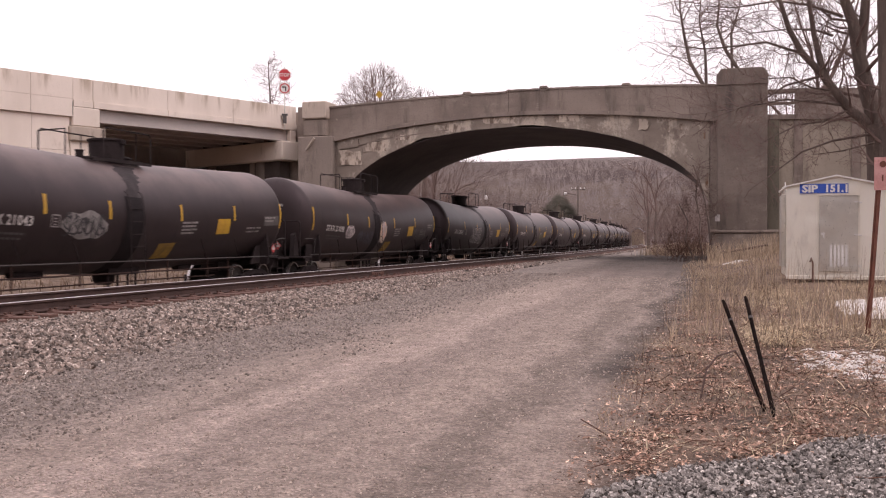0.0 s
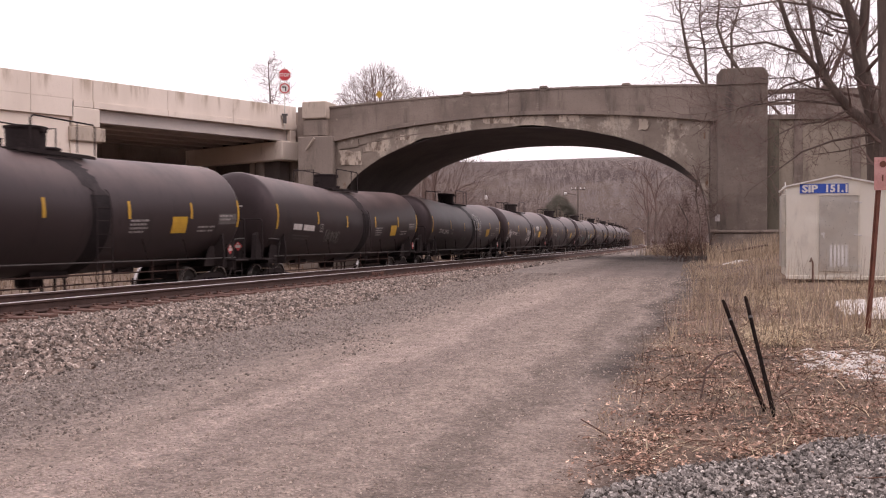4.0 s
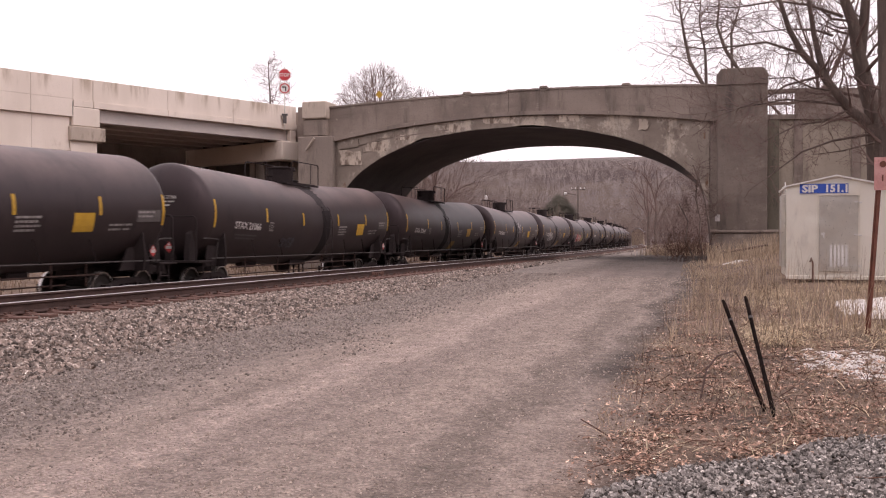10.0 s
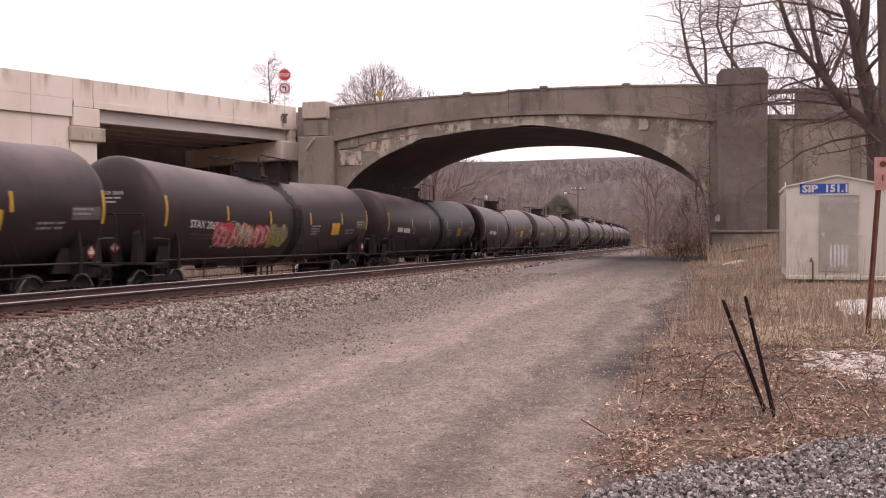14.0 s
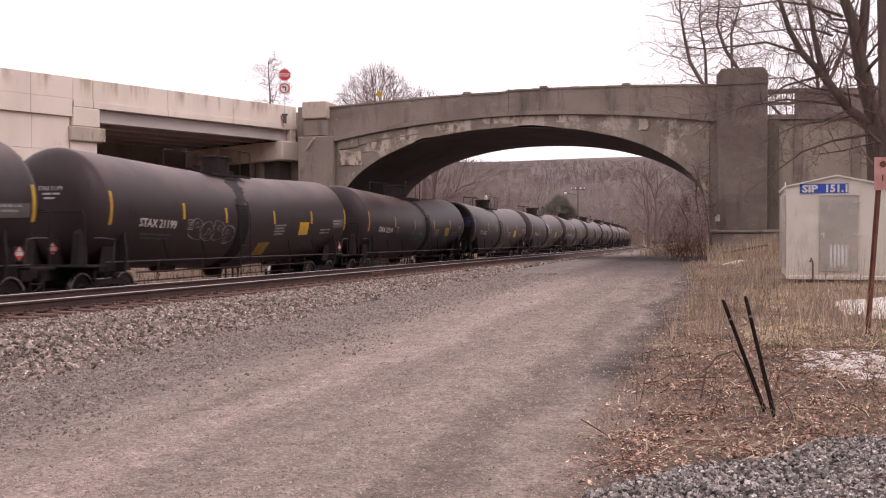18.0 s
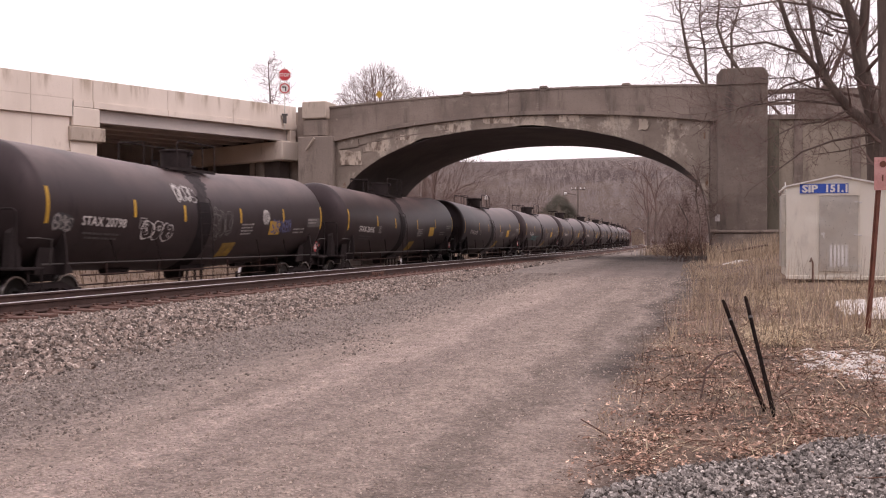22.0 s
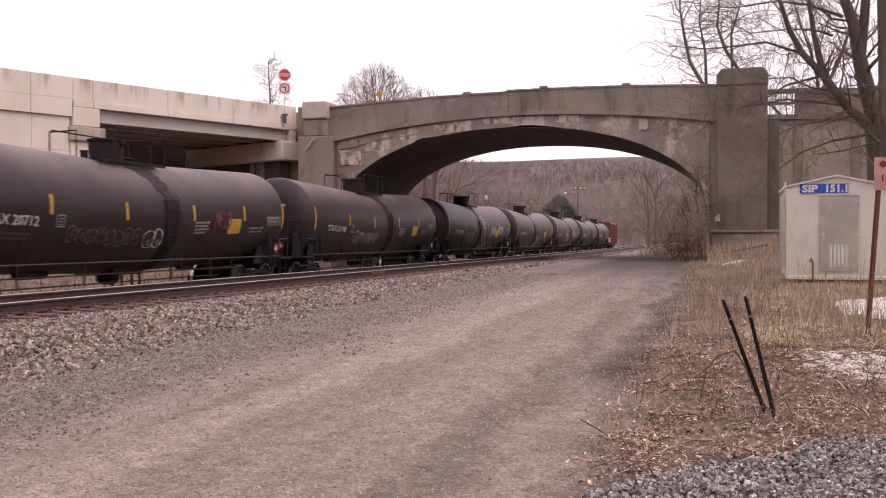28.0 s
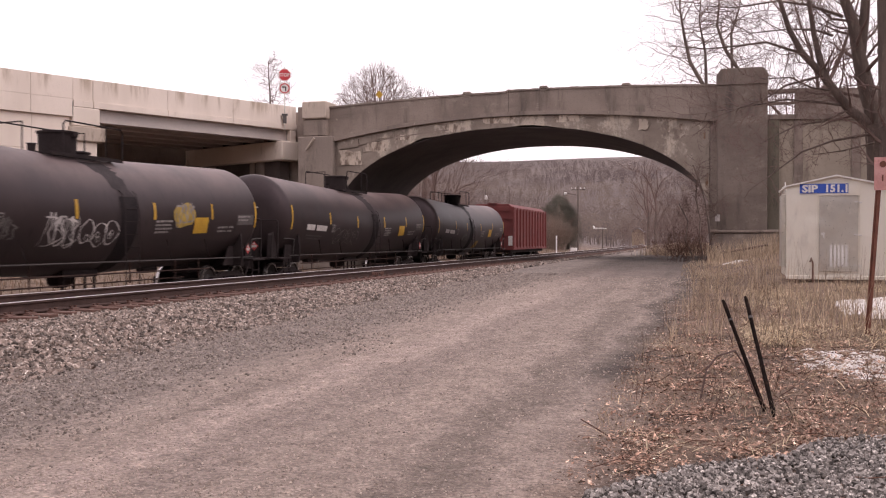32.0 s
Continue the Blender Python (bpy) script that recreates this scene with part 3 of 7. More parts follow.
    for x in (-12.95, -8.95, -4.85):
        z = parapet_z(x)
        part("parapet_cap", Shape().box(x - 0.2, x + 0.2, FACE - 0.08, FACE + 0.42, z + 0.05, z + 0.2), M_OLD, b, bevel=0.04)
        part("parapet_rib", Shape().box(x - 0.17, x + 0.17, FACE - 0.03, FACE + 0.02, ledge_z(x) + 0.1, z), M_OLD, b)
    part("deck", strip(Shape(), x2, lambda x: ledge_z(x) - 0.1, lambda x: ledge_z(x) + 0.05, FACE + 0.36, BACK - 0.36), M_OLD, b)
    # abutments down to the ground behind the springings
    part("abutment", Shape().box(ARCH_L - 2.1, ARCH_L, FACE + 0.03, BACK, -0.8, ARCH_SPRING + 0.02), M_OLD, b, bevel=0.03)
    part("abutment", Shape().box(ARCH_L - 2.1, ARCH_L - 0.02, FACE + 0.05, BACK - 0.02, ARCH_SPRING + 0.025, 7.0), M_OLD, b)
    part("abutment", Shape().box(ARCH_R, ARCH_R + 2.0, FACE + 0.03, BACK, -0.8, ARCH_SPRING + 0.02), M_OLD, b, bevel=0.03)
    part("abutment", Shape().box(ARCH_R + 0.02, ARCH_R + 2.0, FACE + 0.05, BACK - 0.02, ARCH_SPRING + 0.025, 7.2), M_OLD, b)
    # the tower-like pilaster on the lane side
    px0, px1 = -0.55, 1.72
    part("pilaster", Shape().box(px0, px1, FACE - 0.75, FACE + 0.9, 1.98, 9.2), M_DARKER, b, bevel=0.06)
    cap = Shape().prism([(px0 - 0.03, 8.78), (px1 + 0.03, 8.78), (px1 + 0.03, 9.25), (px1 - 0.18, 9.57), (px0 + 0.18, 9.57), (px0 - 0.03, 9.25)],
                        "y", FACE - 0.8, FACE + 0.95)
    part("pilaster_cap", cap, M_DARKER, b, bevel=0.03)
    part("plinth", Shape().box(px0 - 0.22, px1 + 0.42, FACE - 1.05, FACE + 1.1, 0.3, 1.85), M_OLD, b, bevel=0.04)
    part("plinth_cap", Shape().box(px0 - 0.3, px1 + 0.5, FACE - 1.13, FACE + 1.15, 1.853, 2.0), M_OLD, b, "weathered plinth coping", bevel=0.03)
    part("notice", Shape().box(-0.62, -0.4, FACE - 0.78, FACE - 0.754, 2.4, 2.75), M_WHITE, b, "small white notice plate")
    # the far-side pilaster
    part("pilaster", Shape().box(-21.95, -20.6, FACE - 0.38, FACE + 0.9, 7.075, 8.0), M_OLD, b, bevel=0.06)
    part("pilaster", Shape().box(-22.25, -20.24, FACE - 0.42, FACE + 0.8, -0.6, 7.07), M_HAUNCH, b, bevel=0.05)
    part("pilaster_cap", Shape().box(-21.97, -20.57, FACE - 0.5, FACE + 0.96, 8.003, 8.93), M_CAP, b, "pale pilaster head block", bevel=0.05)
    part("broken_bracket", Shape().tube([(-21.7, FACE - 0.5, 6.35), (-21.2, FACE - 0.62, 6.95)], 0.07, 6), M_CAP, b, "stub of a broken bracket")
    part("end_wall", Shape().box(-26.5, -22.1, FACE + 2.2, FACE + 3.0, -0.8, 7.6), M_OLD, b)
    part("end_wall", Shape().box(-22.85, -22.1, FACE + 0.9, FACE + 2.0, 5.5, 8.85), M_OLD, b)
    part("end_wall", Shape().box(-24.4, -22.0, FACE + 2.5, FACE + 3.2, 7.605, 8.8), M_OLD, b)
    part("end_wall", Shape().box(-22.3, -20.5, FACE + 0.85, BACK, 2.9, 7.0), M_OLD, b)
    # wing wall beyond the lane-side pilaster
    w = strip(Shape(), [1.6, 4, 8, 14, 24], lambda x: 0.2, lambda x: 7.35 - 0.03 * (x - 1.6), FACE - 0.05, FACE + 0.8)
    part("wing_wall", w, M_WING, b, "buff stained wing wall")
    part("ledge", strip(Shape(), [1.62, 8, 24], lambda x: 7.2 - 0.03 * (x - 1.6), lambda x: 7.42 - 0.03 * (x - 1.6), FACE - 0.22, FACE + 0.3), M_OLD, b)
    part("parapet", strip(Shape(), [2.95, 8, 24], lambda x: 7.42 - 0.03 * (x - 1.6), lambda x: 8.62 - 0.035 * (x - 2.95), FACE, FACE + 0.35), M_OLD, b)
    for x in (3.1, 5.6, 8.4):
        part("wall_rib", Shape().box(x - 0.2, x + 0.2, FACE - 0.16, FACE - 0.04, 0.3, 7.1), M_OLD, b, bevel=0.02)
    part("wall_return", Shape().box(1.73, 2.25, FACE - 0.32, FACE - 0.055, 0.3, 7.15), M_MOSS, b, "damp mossy wall return", bevel=0.02)
    # open panel with a top beam and a middle rail beside the pilaster
    part("top_beam", Shape().box(1.7, 3.0, FACE + 0.02, FACE + 0.33, 8.42, 8.62), M_OLD, b, bevel=0.02)
    part("middle_rail", Shape().box(1.7, 3.0, FACE + 0.06, FACE + 0.29, 7.9, 8.02), M_OLD, b, bevel=0.02)
    for i in range(5):
        x = 1.85 + 0.25 * i
        part("bar", Shape().tube([(x, FACE + 0.2, 7.38), (x, FACE + 0.2, 8.44)], 0.02, 5), M_RUST, b)
    return b


build_arch_bridge()


# ---- the newer approach bridge that joins the arch bridge ----
AP0, AP_DIR = Vector((-23.36, 49.84, 0)), Vector((-0.419, -0.908, 0))     # from its joint with the old bridge towards the camera side
AP_IN = Vector((-0.908, 0.419, 0))                                       # across its deck, away from the tracks
AP = Matrix(((AP_DIR.x, AP_IN.x, 0, AP0.x), (AP_DIR.y, AP_IN.y, 0, AP0.y), (0, 0, 1, 0), (0, 0, 0, 1)))


def build_approach():
    b = thing("approach_bridge", "pale newer concrete girder bridge with parapet wall", "bridge", kind="structure")
    seat = 12.0    # along the span to the abutment

    def slab(name, u0, u1, w0, w1, z0, z1, mat, label="", bevel=0.02):
        return part(name, Shape().box(u0, u1, w0, w1, z0, z1, AP), mat, b, label, bevel=bevel)
    # parapet, cast in lengths with open joints
    for u0, u1 in ((0.05, 4.35), (4.365, 8.3), (8.315, 12.3), (12.33, 13.3)):
        slab("parapet", u0, u1, 0, 0.3, 7.98, 9.0, M_NEW, "", 0.008)
        slab("fascia", u0, u1, -0.06, 0.4, 7.68, 7.975, M_NEW, "", 0.008)
    for u0, u1 in ((13.34, 15.3), (15.315, 19.2), (19.215, 23.0), (23.015, 28.0)):
        slab("parapet", u0, u1, -0.05, 0.3, 8.008, 9.0, M_NEW, "", 0.008)
        slab("fascia", u0, u1, -0.05, 0.4, 7.2, 8.0, M_NEW, "", 0.008)
    slab("parapet", 0.1, 28.0, 8.7, 9.0, 7.98, 9.0, M_NEW)
    slab("deck", 0.06, 28.0, 0.42, 8.68, 7.55, 7.95, M_NEW)
    for w in (0.35, 2.3, 4.3, 6.3, 8.3):
        slab("girder", 0.55, seat - 0.1, w - 0.12, w + 0.12, 7.1, 7.66, M_BEAM, "grey painted girder", 0.01)
        slab("girder_flange", 0.55, seat - 0.1, w - 0.24, w + 0.24, 7.04, 7.097, M_BEAM, "grey girder flange", 0.01)
    # pier cap and columns beside the old bridge
    slab("pier_cap", -0.5, 1.3, -0.3, 9.0, 5.95, 7.0, M_PIER, "pale concrete pier cap", 0.05)
    slab("bearing_wall", 0.1, 0.5, -0.05, 0.3, 7.003, 7.66, M_NEW)
    # two added walls close the gaps; their dark colour stands for shade
    slab("bearing_wall", 0.1, 0.5, 0.32, 8.6, 7.003, 7.54, M_SOOT_SHADE, "added dark wall under the deck end, coloured as shade")
    slab("crash_wall", 0.15, 0.85, 0.5, 9.0, -1, 5.94, M_SOOT_SHADE, "added dark wall between the pier columns, coloured as shade")
    for w in (2.2, 6.8):
        part("column", Shape().tube([AP @ Vector((0.55, w, -1)), AP @ Vector((0.55, w, 5.96))], 0.5, 20), M_OLD, b, smooth=True)
    # abutment: stepped bearing blocks on a panelled retaining wall
    slab("bearing_block", seat, seat + 1.35, -0.08, 9, 6.78, 7.66, M_NEW, "", 0.04)
    slab("bearing_block", seat - 0.25, seat + 1.5, -0.16, 9, 6.1, 6.76, M_CAP, "", 0.04)
    slab("breast_wall", seat + 0.1, seat + 1.4, 0.02, 9, -1, 6.09, M_NEW)
    rows = [(-1.0, 2.2), (2.212, 4.1), (4.112, 5.63), (5.642, 7.185)]
    for z0, z1 in rows:
        for i in range(4):
            off = 1.6 if rows.index((z0, z1)) % 2 else 0.0
            u0 = seat + 1.42 + max(0.0, i * 3.4 - off)
            u1 = seat + 1.42 + (i + 1) * 3.4 - off - 0.012
            slab("wall_panel", u0, u1, 0.1, 0.4, z0, z1, M_NEW, "", 0.008)
    slab("back_wall", -6.0, seat + 1.3, 9.1, 9.6, -1, 7.95, M_OLD)
    slab("end_wall", -6.0, -5.5, 1.5, 9.0, -1, 7.5, M_OLD)
    slab("drain_pipe", 13.335, 13.355, -0.07, -0.052, 7.25, 7.9, M_UNDER, "thin dark drain in the joint", 0.005)


build_approach()


# ---- the train ----
R_TANK, TANK_Z, HALF_LEN, KINK = 1.53, 2.5, 7.65, 0.11
R_WHEEL = 0.457


def tank_axis(u):
    """Height of the tank's axis: both halves fall slightly towards the middle."""
    return TANK_Z - KINK + KINK * 2 * min(1.0, abs(u) / HALF_LEN) - KINK * 0.5


def on_tank(u, w, off=0.008):
    """A point on the camera-side skin: u along the tank, w the height measured along the skin from the axis."""
    r = R_TANK + off
    a = w / R_TANK
    return (r * math.cos(a), u, tank_axis(u) + r * math.sin(a))


def skin(s, quads_u, quads_w, off=0.008):
    """A patch on the skin between two u and two w values, fine enough to follow the curve."""
    (u0, u1), (w0, w1) = quads_u, quads_w
    nu = max(1, int(abs(u1 - u0) / 1.2))
    nw = max(2, int(abs(w1 - w0) / 0.12))
    k = len(s.v)
    for i in range(nu + 1):
        for j in range(nw + 1):
            s.v.append(on_tank(u0 + (u1 - u0) * i / nu, w0 + (w1 - w0) * j / nw, off))
    for i in range(nu):
        for j in range(nw):
            a = k + i * (nw + 1) + j
            s.f.append((a, a + nw + 1, a + nw + 2, a + 1))
    return s


def head_depth(r):
    """How far from the middle the dished end lies, r from the axis."""
    return HALF_LEN + 0.58 * (1 - min(1.0, r / R_TANK) ** 4.2) ** 0.5


def tank_shape():
    s = Shape()
    n = 48
    st = []
    for i in range(15):       # dished head with a tight knuckle
        r = R_TANK * (1 - (1 - i / 14) ** 2.2) if i else 0.02
        st.append((-head_depth(r), r))
    for u in (-HALF_LEN + 0.02, -5.2, -5.18, -2.6, -2.58, -0.25, -0.22, 0.22, 0.25, 2.58, 2.6, 5.18, 5.2, HALF_LEN - 0.02):
        st.append((u, R_TANK))
    st += [(-u, r) for u, r in reversed(st[:15])]
    for u, r in st:
        z = tank_axis(u)
        for j in range(n):
            a = 2 * math.pi * j / n
            s.v.append((r * math.cos(a), u, z + r * math.sin(a)))
    for i in range(len(st) - 1):
        for j in range(n):
            a, b = i * n + j, i * n + (j + 1) % n
            s.f.append((a, b, b + n, a + n))
    s.f += [tuple(range(n)), tuple(range(len(s.v) - 1, len(s.v) - n - 1, -1))]
    return s


def wheelset_shape():
    s = Shape()
    n = 28
    for side in (-1, 1):
        prof = [(0.08, 0.61), (0.2, 0.63), (0.36, 0.655), (0.4, 0.67), (0.487, 0.675), (0.487, 0.705), (0.46, 0.715),
                (0.452, 0.81), (0.4, 0.815), (0.37, 0.77), (0.2, 0.75), (0.1, 0.79), (0.08, 0.8)]
        k = len(s.v)
        for j in range(n):
            a = 2 * math.pi * j / n
            for r, x in prof:
                s.v.append((side * x, r * math.cos(a), r * math.sin(a)))
        m = len(prof)
        for j in range(n):
            for i in range(m - 1):
                a, b = k + j * m + i, k + ((j + 1) % n) * m + i
                s.f.append((a, a + 1, b + 1, b))
    s.tube([(-1.02, 0, 0), (1.02, 0, 0)], 0.085, 12)
    return s


def tread_shape():
    """The bright band where the wheel runs on the rail."""
    s = Shape()
    n = 28
    for side in (-1, 1):
        k = len(s.v)
        for j in range(n):
            a = 2 * math.pi * j / n
            for r, x in ((0.462, 0.712), (0.4585, 0.816), (0.415, 0.8185)):
                s.v.append((side * x, r * math.cos(a), r * math.sin(a)))
        for j in range(n):
            for i in range(2):
                a, b = k + j * 3 + i, k + ((j + 1) % n) * 3 + i
                s.f.append((a, a + 1, b + 1, b))
    return s


def side_frame_shape(x):
    """Cast side frame: arched top chord, dipped lower chord, open windows."""
    s = Shape()
    t0, t1 = x - 0.07, x + 0.07
    top = [(-1.12, 0.53), (-0.78, 0.6), (-0.4, 0.74), (0.4, 0.74), (0.78, 0.6), (1.12, 0.53)]
    under = [(-1.12, 0.40), (-0.76, 0.47), (-0.38, 0.6), (0.38, 0.6), (0.76, 0.47), (1.12, 0.40)]
    for i in range(5):
        s.prism([under[i], under[i + 1], top[i + 1], top[i]], "x", t0, t1)
    for sg in (-1, 1):
        s.prism([(sg * 0.74, 0.46), (sg * 0.62, 0.5), (sg * 0.34, 0.2), (sg * 0.42, 0.14)], "x", t0, t1)
        s.prism([(sg * 0.37, 0.62), (sg * 0.25, 0.62), (sg * 0.25, 0.2), (sg * 0.37, 0.2)], "x", t0, t1)
    s.prism([(-0.42, 0.14), (0.42, 0.14), (0.36, 0.26), (-0.36, 0.26)], "x", t0 - 0.03, t1 + 0.03)
    for sg in (-1, 1):
        s.prism([(sg * 1.1, 0.36), (sg * 1.1, 0.58), (sg * 0.7, 0.58), (sg * 0.7, 0.36)], "x", t0 - 0.01, t1 + 0.01)
    return s


def make_truck(parent, u):
    truck = part("truck", Shape().box(-0.95, 0.95, -0.2, 0.2, 0.42, 0.72), M_UNDER, parent, "sooty two-axle truck", bevel=0.03, at=pose(0, u, 0))
    for x in (-0.98, 0.98):
        part("side_frame", side_frame_shape(x), M_UNDER, truck)
        for k, sg in enumerate((-0.13, 0.13)):
            path = [(x + 0.085 * math.cos(a * 0.9), sg + 0.085 * math.sin(a * 0.9), 0.27 + 0.0092 * a) for a in range(0, 36)]
            part("spring", Shape().tube(path, 0.02, 5), M_UNDER, truck)
        for v in (-0.89, 0.89):
            cap = Shape().tube([(x - 0.05, v, R_WHEEL), (x + 0.13, v, R_WHEEL)], [0.14, 0.11], 14)
            part("bearing_cap", cap, M_WHEEL, truck)
    for v in (-0.89, 0.89):
        w = part("wheelset", wheelset_shape(), M_WHEEL, truck, "steel wheels on an axle", at=pose(0, v, R_WHEEL))
        me = w.data
        me.materials.append(M_TREAD)
        # bright tread faces join the same wheel mesh
        t = tread_shape()
        bm = bmesh.new()
        bm.from_mesh(me)
        vs = [bm.verts.new(p) for p in t.v]
        for face in t.f:
            bm.faces.new([vs[i] for i in face]).material_index = 1
        bm.to_mesh(me)
        bm.free()
    return truck


def letters(text, size, mat, parent, name, place, label="", fat=0.006):
    """Built-in lettering wrapped on the tank skin by place(x, y)."""
    cu = bpy.data.curves.new("lettering", "FONT")
    cu.body, cu.size, cu.resolution_u, cu.offset = text, size, 2, fat * size / 0.33
    tmp = bpy.data.objects.new("lettering", cu)
    me = bpy.data.meshes.new_from_object(tmp)
    bpy.data.objects.remove(tmp)
    bpy.data.curves.remove(cu)
    for v in me.vertices:
        v.co = place(v.co.x, v.co.y)
    me.materials.append(mat)
    me.name = name
    ob = new(name, me)
    ob.parent = parent
    if label:
        ob["label"] = label
    return ob


# the two makes of tank differ in where the ladder and the markings stand
MAKES = {"early": dict(ladder=(0.5, 1.1), stripes=(-4.2, -1.3, 1.95, 4.95), panel=3.97, low=False, dome=-0.05, walk=(-1.35, 1.42)),
         "late": dict(ladder=(-1.08, -0.45), stripes=(-4.23, -1.82, 1.46, 4.5), panel=3.48, low=True, dome=0.15, walk=(-1.6, 0.92))}


def make_tank_car(make):
    k = MAKES[make]
    car = thing("tank_car", "black tank wagon with yellow reflective stripes, rolling on the lower track", "tank wagon",
                "tank wagons of the train")
    tank = part("tank", tank_shape(), M_TANK, car, "dusty black tank barrel with domed ends, sky sheen painted on top", smooth=True)
    # sooty strip and ladder near mid-length
    l0, l1 = k["ladder"]
    part("walk_strip", skin(Shape(), (l0 - 0.06, l1 + 0.06), (-2.1, 0.5)), M_BAND, tank, "matt black strip behind the ladder", smooth=True)
    drip, drip_rng = Shape(), random.Random(7 if k["low"] else 8)
    lm = (l0 + l1) / 2
    rows_w = [0.5 + 0.085 * j for j in range(15)]
    for w in rows_w:
        mid = lm * (1 - 0.75 * (w - 0.5) / 1.2)
        half = 0.3 + 0.25 * (w - 0.5)
        for e in (-half * drip_rng.uniform(0.6, 1.1), -0.1, 0.1, half * drip_rng.uniform(0.6, 1.1)):
            drip.v.append(on_tank(mid + e, w, 0.004))
    drip.f = [(4 * j + i, 4 * j + i + 1, 4 * j + i + 5, 4 * j + i + 4) for j in range(14) for i in range(3)]
    part("drip_stain", drip, M_DRIP, tank, "dark spillage stain above the ladder", smooth=True)
    ladder = Shape()
    for v in (l0, l1):
        ladder.tube([(R_TANK + 0.09, v, 0.5), (R_TANK + 0.09, v, TANK_Z - 0.05), (R_TANK - 0.02, v, TANK_Z + 0.42), (R_TANK - 0.12, v, TANK_Z + 0.5)], 0.013, 6)
    lad = part("ladder", ladder, M_UNDER, car, "black steel side ladder")
    for i in range(7):
        z = 0.56 + i * 0.33
        x = R_TANK + 0.09 if z < TANK_Z - 0.1 else R_TANK + 0.02
        part("rung", Shape().tube([(x, l0, z), (x, l1, z)], 0.01, 5), M_UNDER, lad)
    # top fittings
    zt = tank_axis(0) + R_TANK
    plat, bearers = Shape(), []
    w0, w1 = k["walk"]
    for v in (w0 + 0.1, -0.75, 0.75, w1 - 0.04):
        bearers.append(Shape().box(-0.84, 0.84, v - 0.03, v + 0.03, zt - 0.05, zt - 0.012))
    for sx in (-1, 1):
        bearers.append(Shape().box(sx * 0.86 - 0.015, sx * 0.86 + 0.015, w0, w1 + 0.05, zt - 0.09, zt - 0.014))
    top = part("walkway", plat.box(-0.05, 0.05, w0, w1, zt - 0.045, zt - 0.013), M_UNDER, car, "black grated walkway round the manway")
    for q in bearers:
        part("bearer", q, M_UNDER, top)
    for x in (-0.62, -0.36, 0.36, 0.62):
        part("plank", Shape().box(x - 0.11, x + 0.11, w0 + 0.1, w1 + 0.03, zt - 0.01, zt + 0.02), M_UNDER, top)
    d = k["dome"]
    dome = Shape().tube([(0, d, zt - 0.1), (0, d, zt + 0.5), (0, d, zt + 0.56)], [0.45, 0.47, 0.48], 26)
    part("protective_housing", dome, M_UNDER, car, "round black fittings housing", smooth=False)
    part("housing_lid", Shape().tube([(0, d, zt + 0.563), (0, d, zt + 0.61), (0, d, zt + 0.63)], [0.51, 0.51, 0.4], 26), M_UNDER, car)
    part("lid_hinge", Shape().box(0.46, 0.57, d - 0.08, d + 0.08, zt + 0.46, zt + 0.6), M_UNDER, car, bevel=0.015)
    part("manway", Shape().tube([(0, 0.78, zt - 0.1), (0, 0.78, zt + 0.12)], 0.28, 20), M_UNDER, car)
    part("manway_lid", Shape().tube([(0, 0.78, zt + 0.123), (0, 0.78, zt + 0.16), (0, 0.78, zt + 0.19)], [0.31, 0.31, 0.2], 20), M_UNDER, car)
    part("relief_valve", Shape().tube([(0, -1.0, zt - 0.05), (0, -1.0, zt + 0.2), (0, -1.0, zt + 0.24)], [0.1, 0.1, 0.13], 12), M_UNDER, car)
    for sx, v0 in ((-0.88, w0 + 0.1), (0.88, w0 + 0.4)):
        rail = Shape()
        rail.tube([(sx, v0, zt + 0.03), (sx, v0, zt + 0.7), (sx, v0 + 0.1, zt + 0.78), (sx, w1 - 0.08, zt + 0.78), (sx, w1, zt + 0.7), (sx, w1, zt + 0.0)], 0.022, 6)
        rail.tube([(sx, w1 - 0.7, zt + 0.02), (sx, w1 - 0.7, zt + 0.77)], 0.016, 5)
        part("guard_rail", rail, M_UNDER, car, "steel guard rail round the walkway")
    part("guard_rail", Shape().tube([(-0.88, w0 + 0.1, zt + 0.72), (0.1, w0 - 0.1, zt + 0.72), (0.1, w0 - 0.1, zt - 0.02)], 0.02, 5), M_UNDER, car)
    part("guard_rail", Shape().tube([(-0.88, w1, zt + 0.74), (-0.3, w1, zt + 0.74), (-0.3, w1, zt + 0.02)], 0.02, 5), M_UNDER, car)
    # underframe
    for sg in (-1, 1):
        part("draft_sill", Shape().box(-0.32, 0.32, sg * 5.6 - 0.0 if sg > 0 else -8.55, 8.55 if sg > 0 else -5.6, 0.72, 1.06), M_UNDER, car, bevel=0.02)
        part("bolster_web", Shape().prism([(-1.45, 0.92), (1.45, 0.92), (1.5, 1.35), (1.42, 1.95), (1.1, 1.5), (0.6, 1.15), (-0.6, 1.15), (-1.1, 1.5), (-1.42, 1.95), (-1.5, 1.35)],
                                          "y", sg * 6.9 - 0.03, sg * 6.9 + 0.03), M_UNDER, car)
        for x in (-1.15, 1.15):
            part("side_gusset", Shape().prism([(sg * 6.25, 0.94), (sg * 7.6, 0.94), (sg * 7.45, 1.6), (sg * 6.7, 1.75)], "x", x - 0.02, x + 0.02), M_UNDER, car)
        part("end_platform", Shape().box(-1.48, 1.48, sg * 8.05 - 0.42, sg * 8.05 + 0.4, 1.06, 1.12), M_UNDER, car, bevel=0.01)
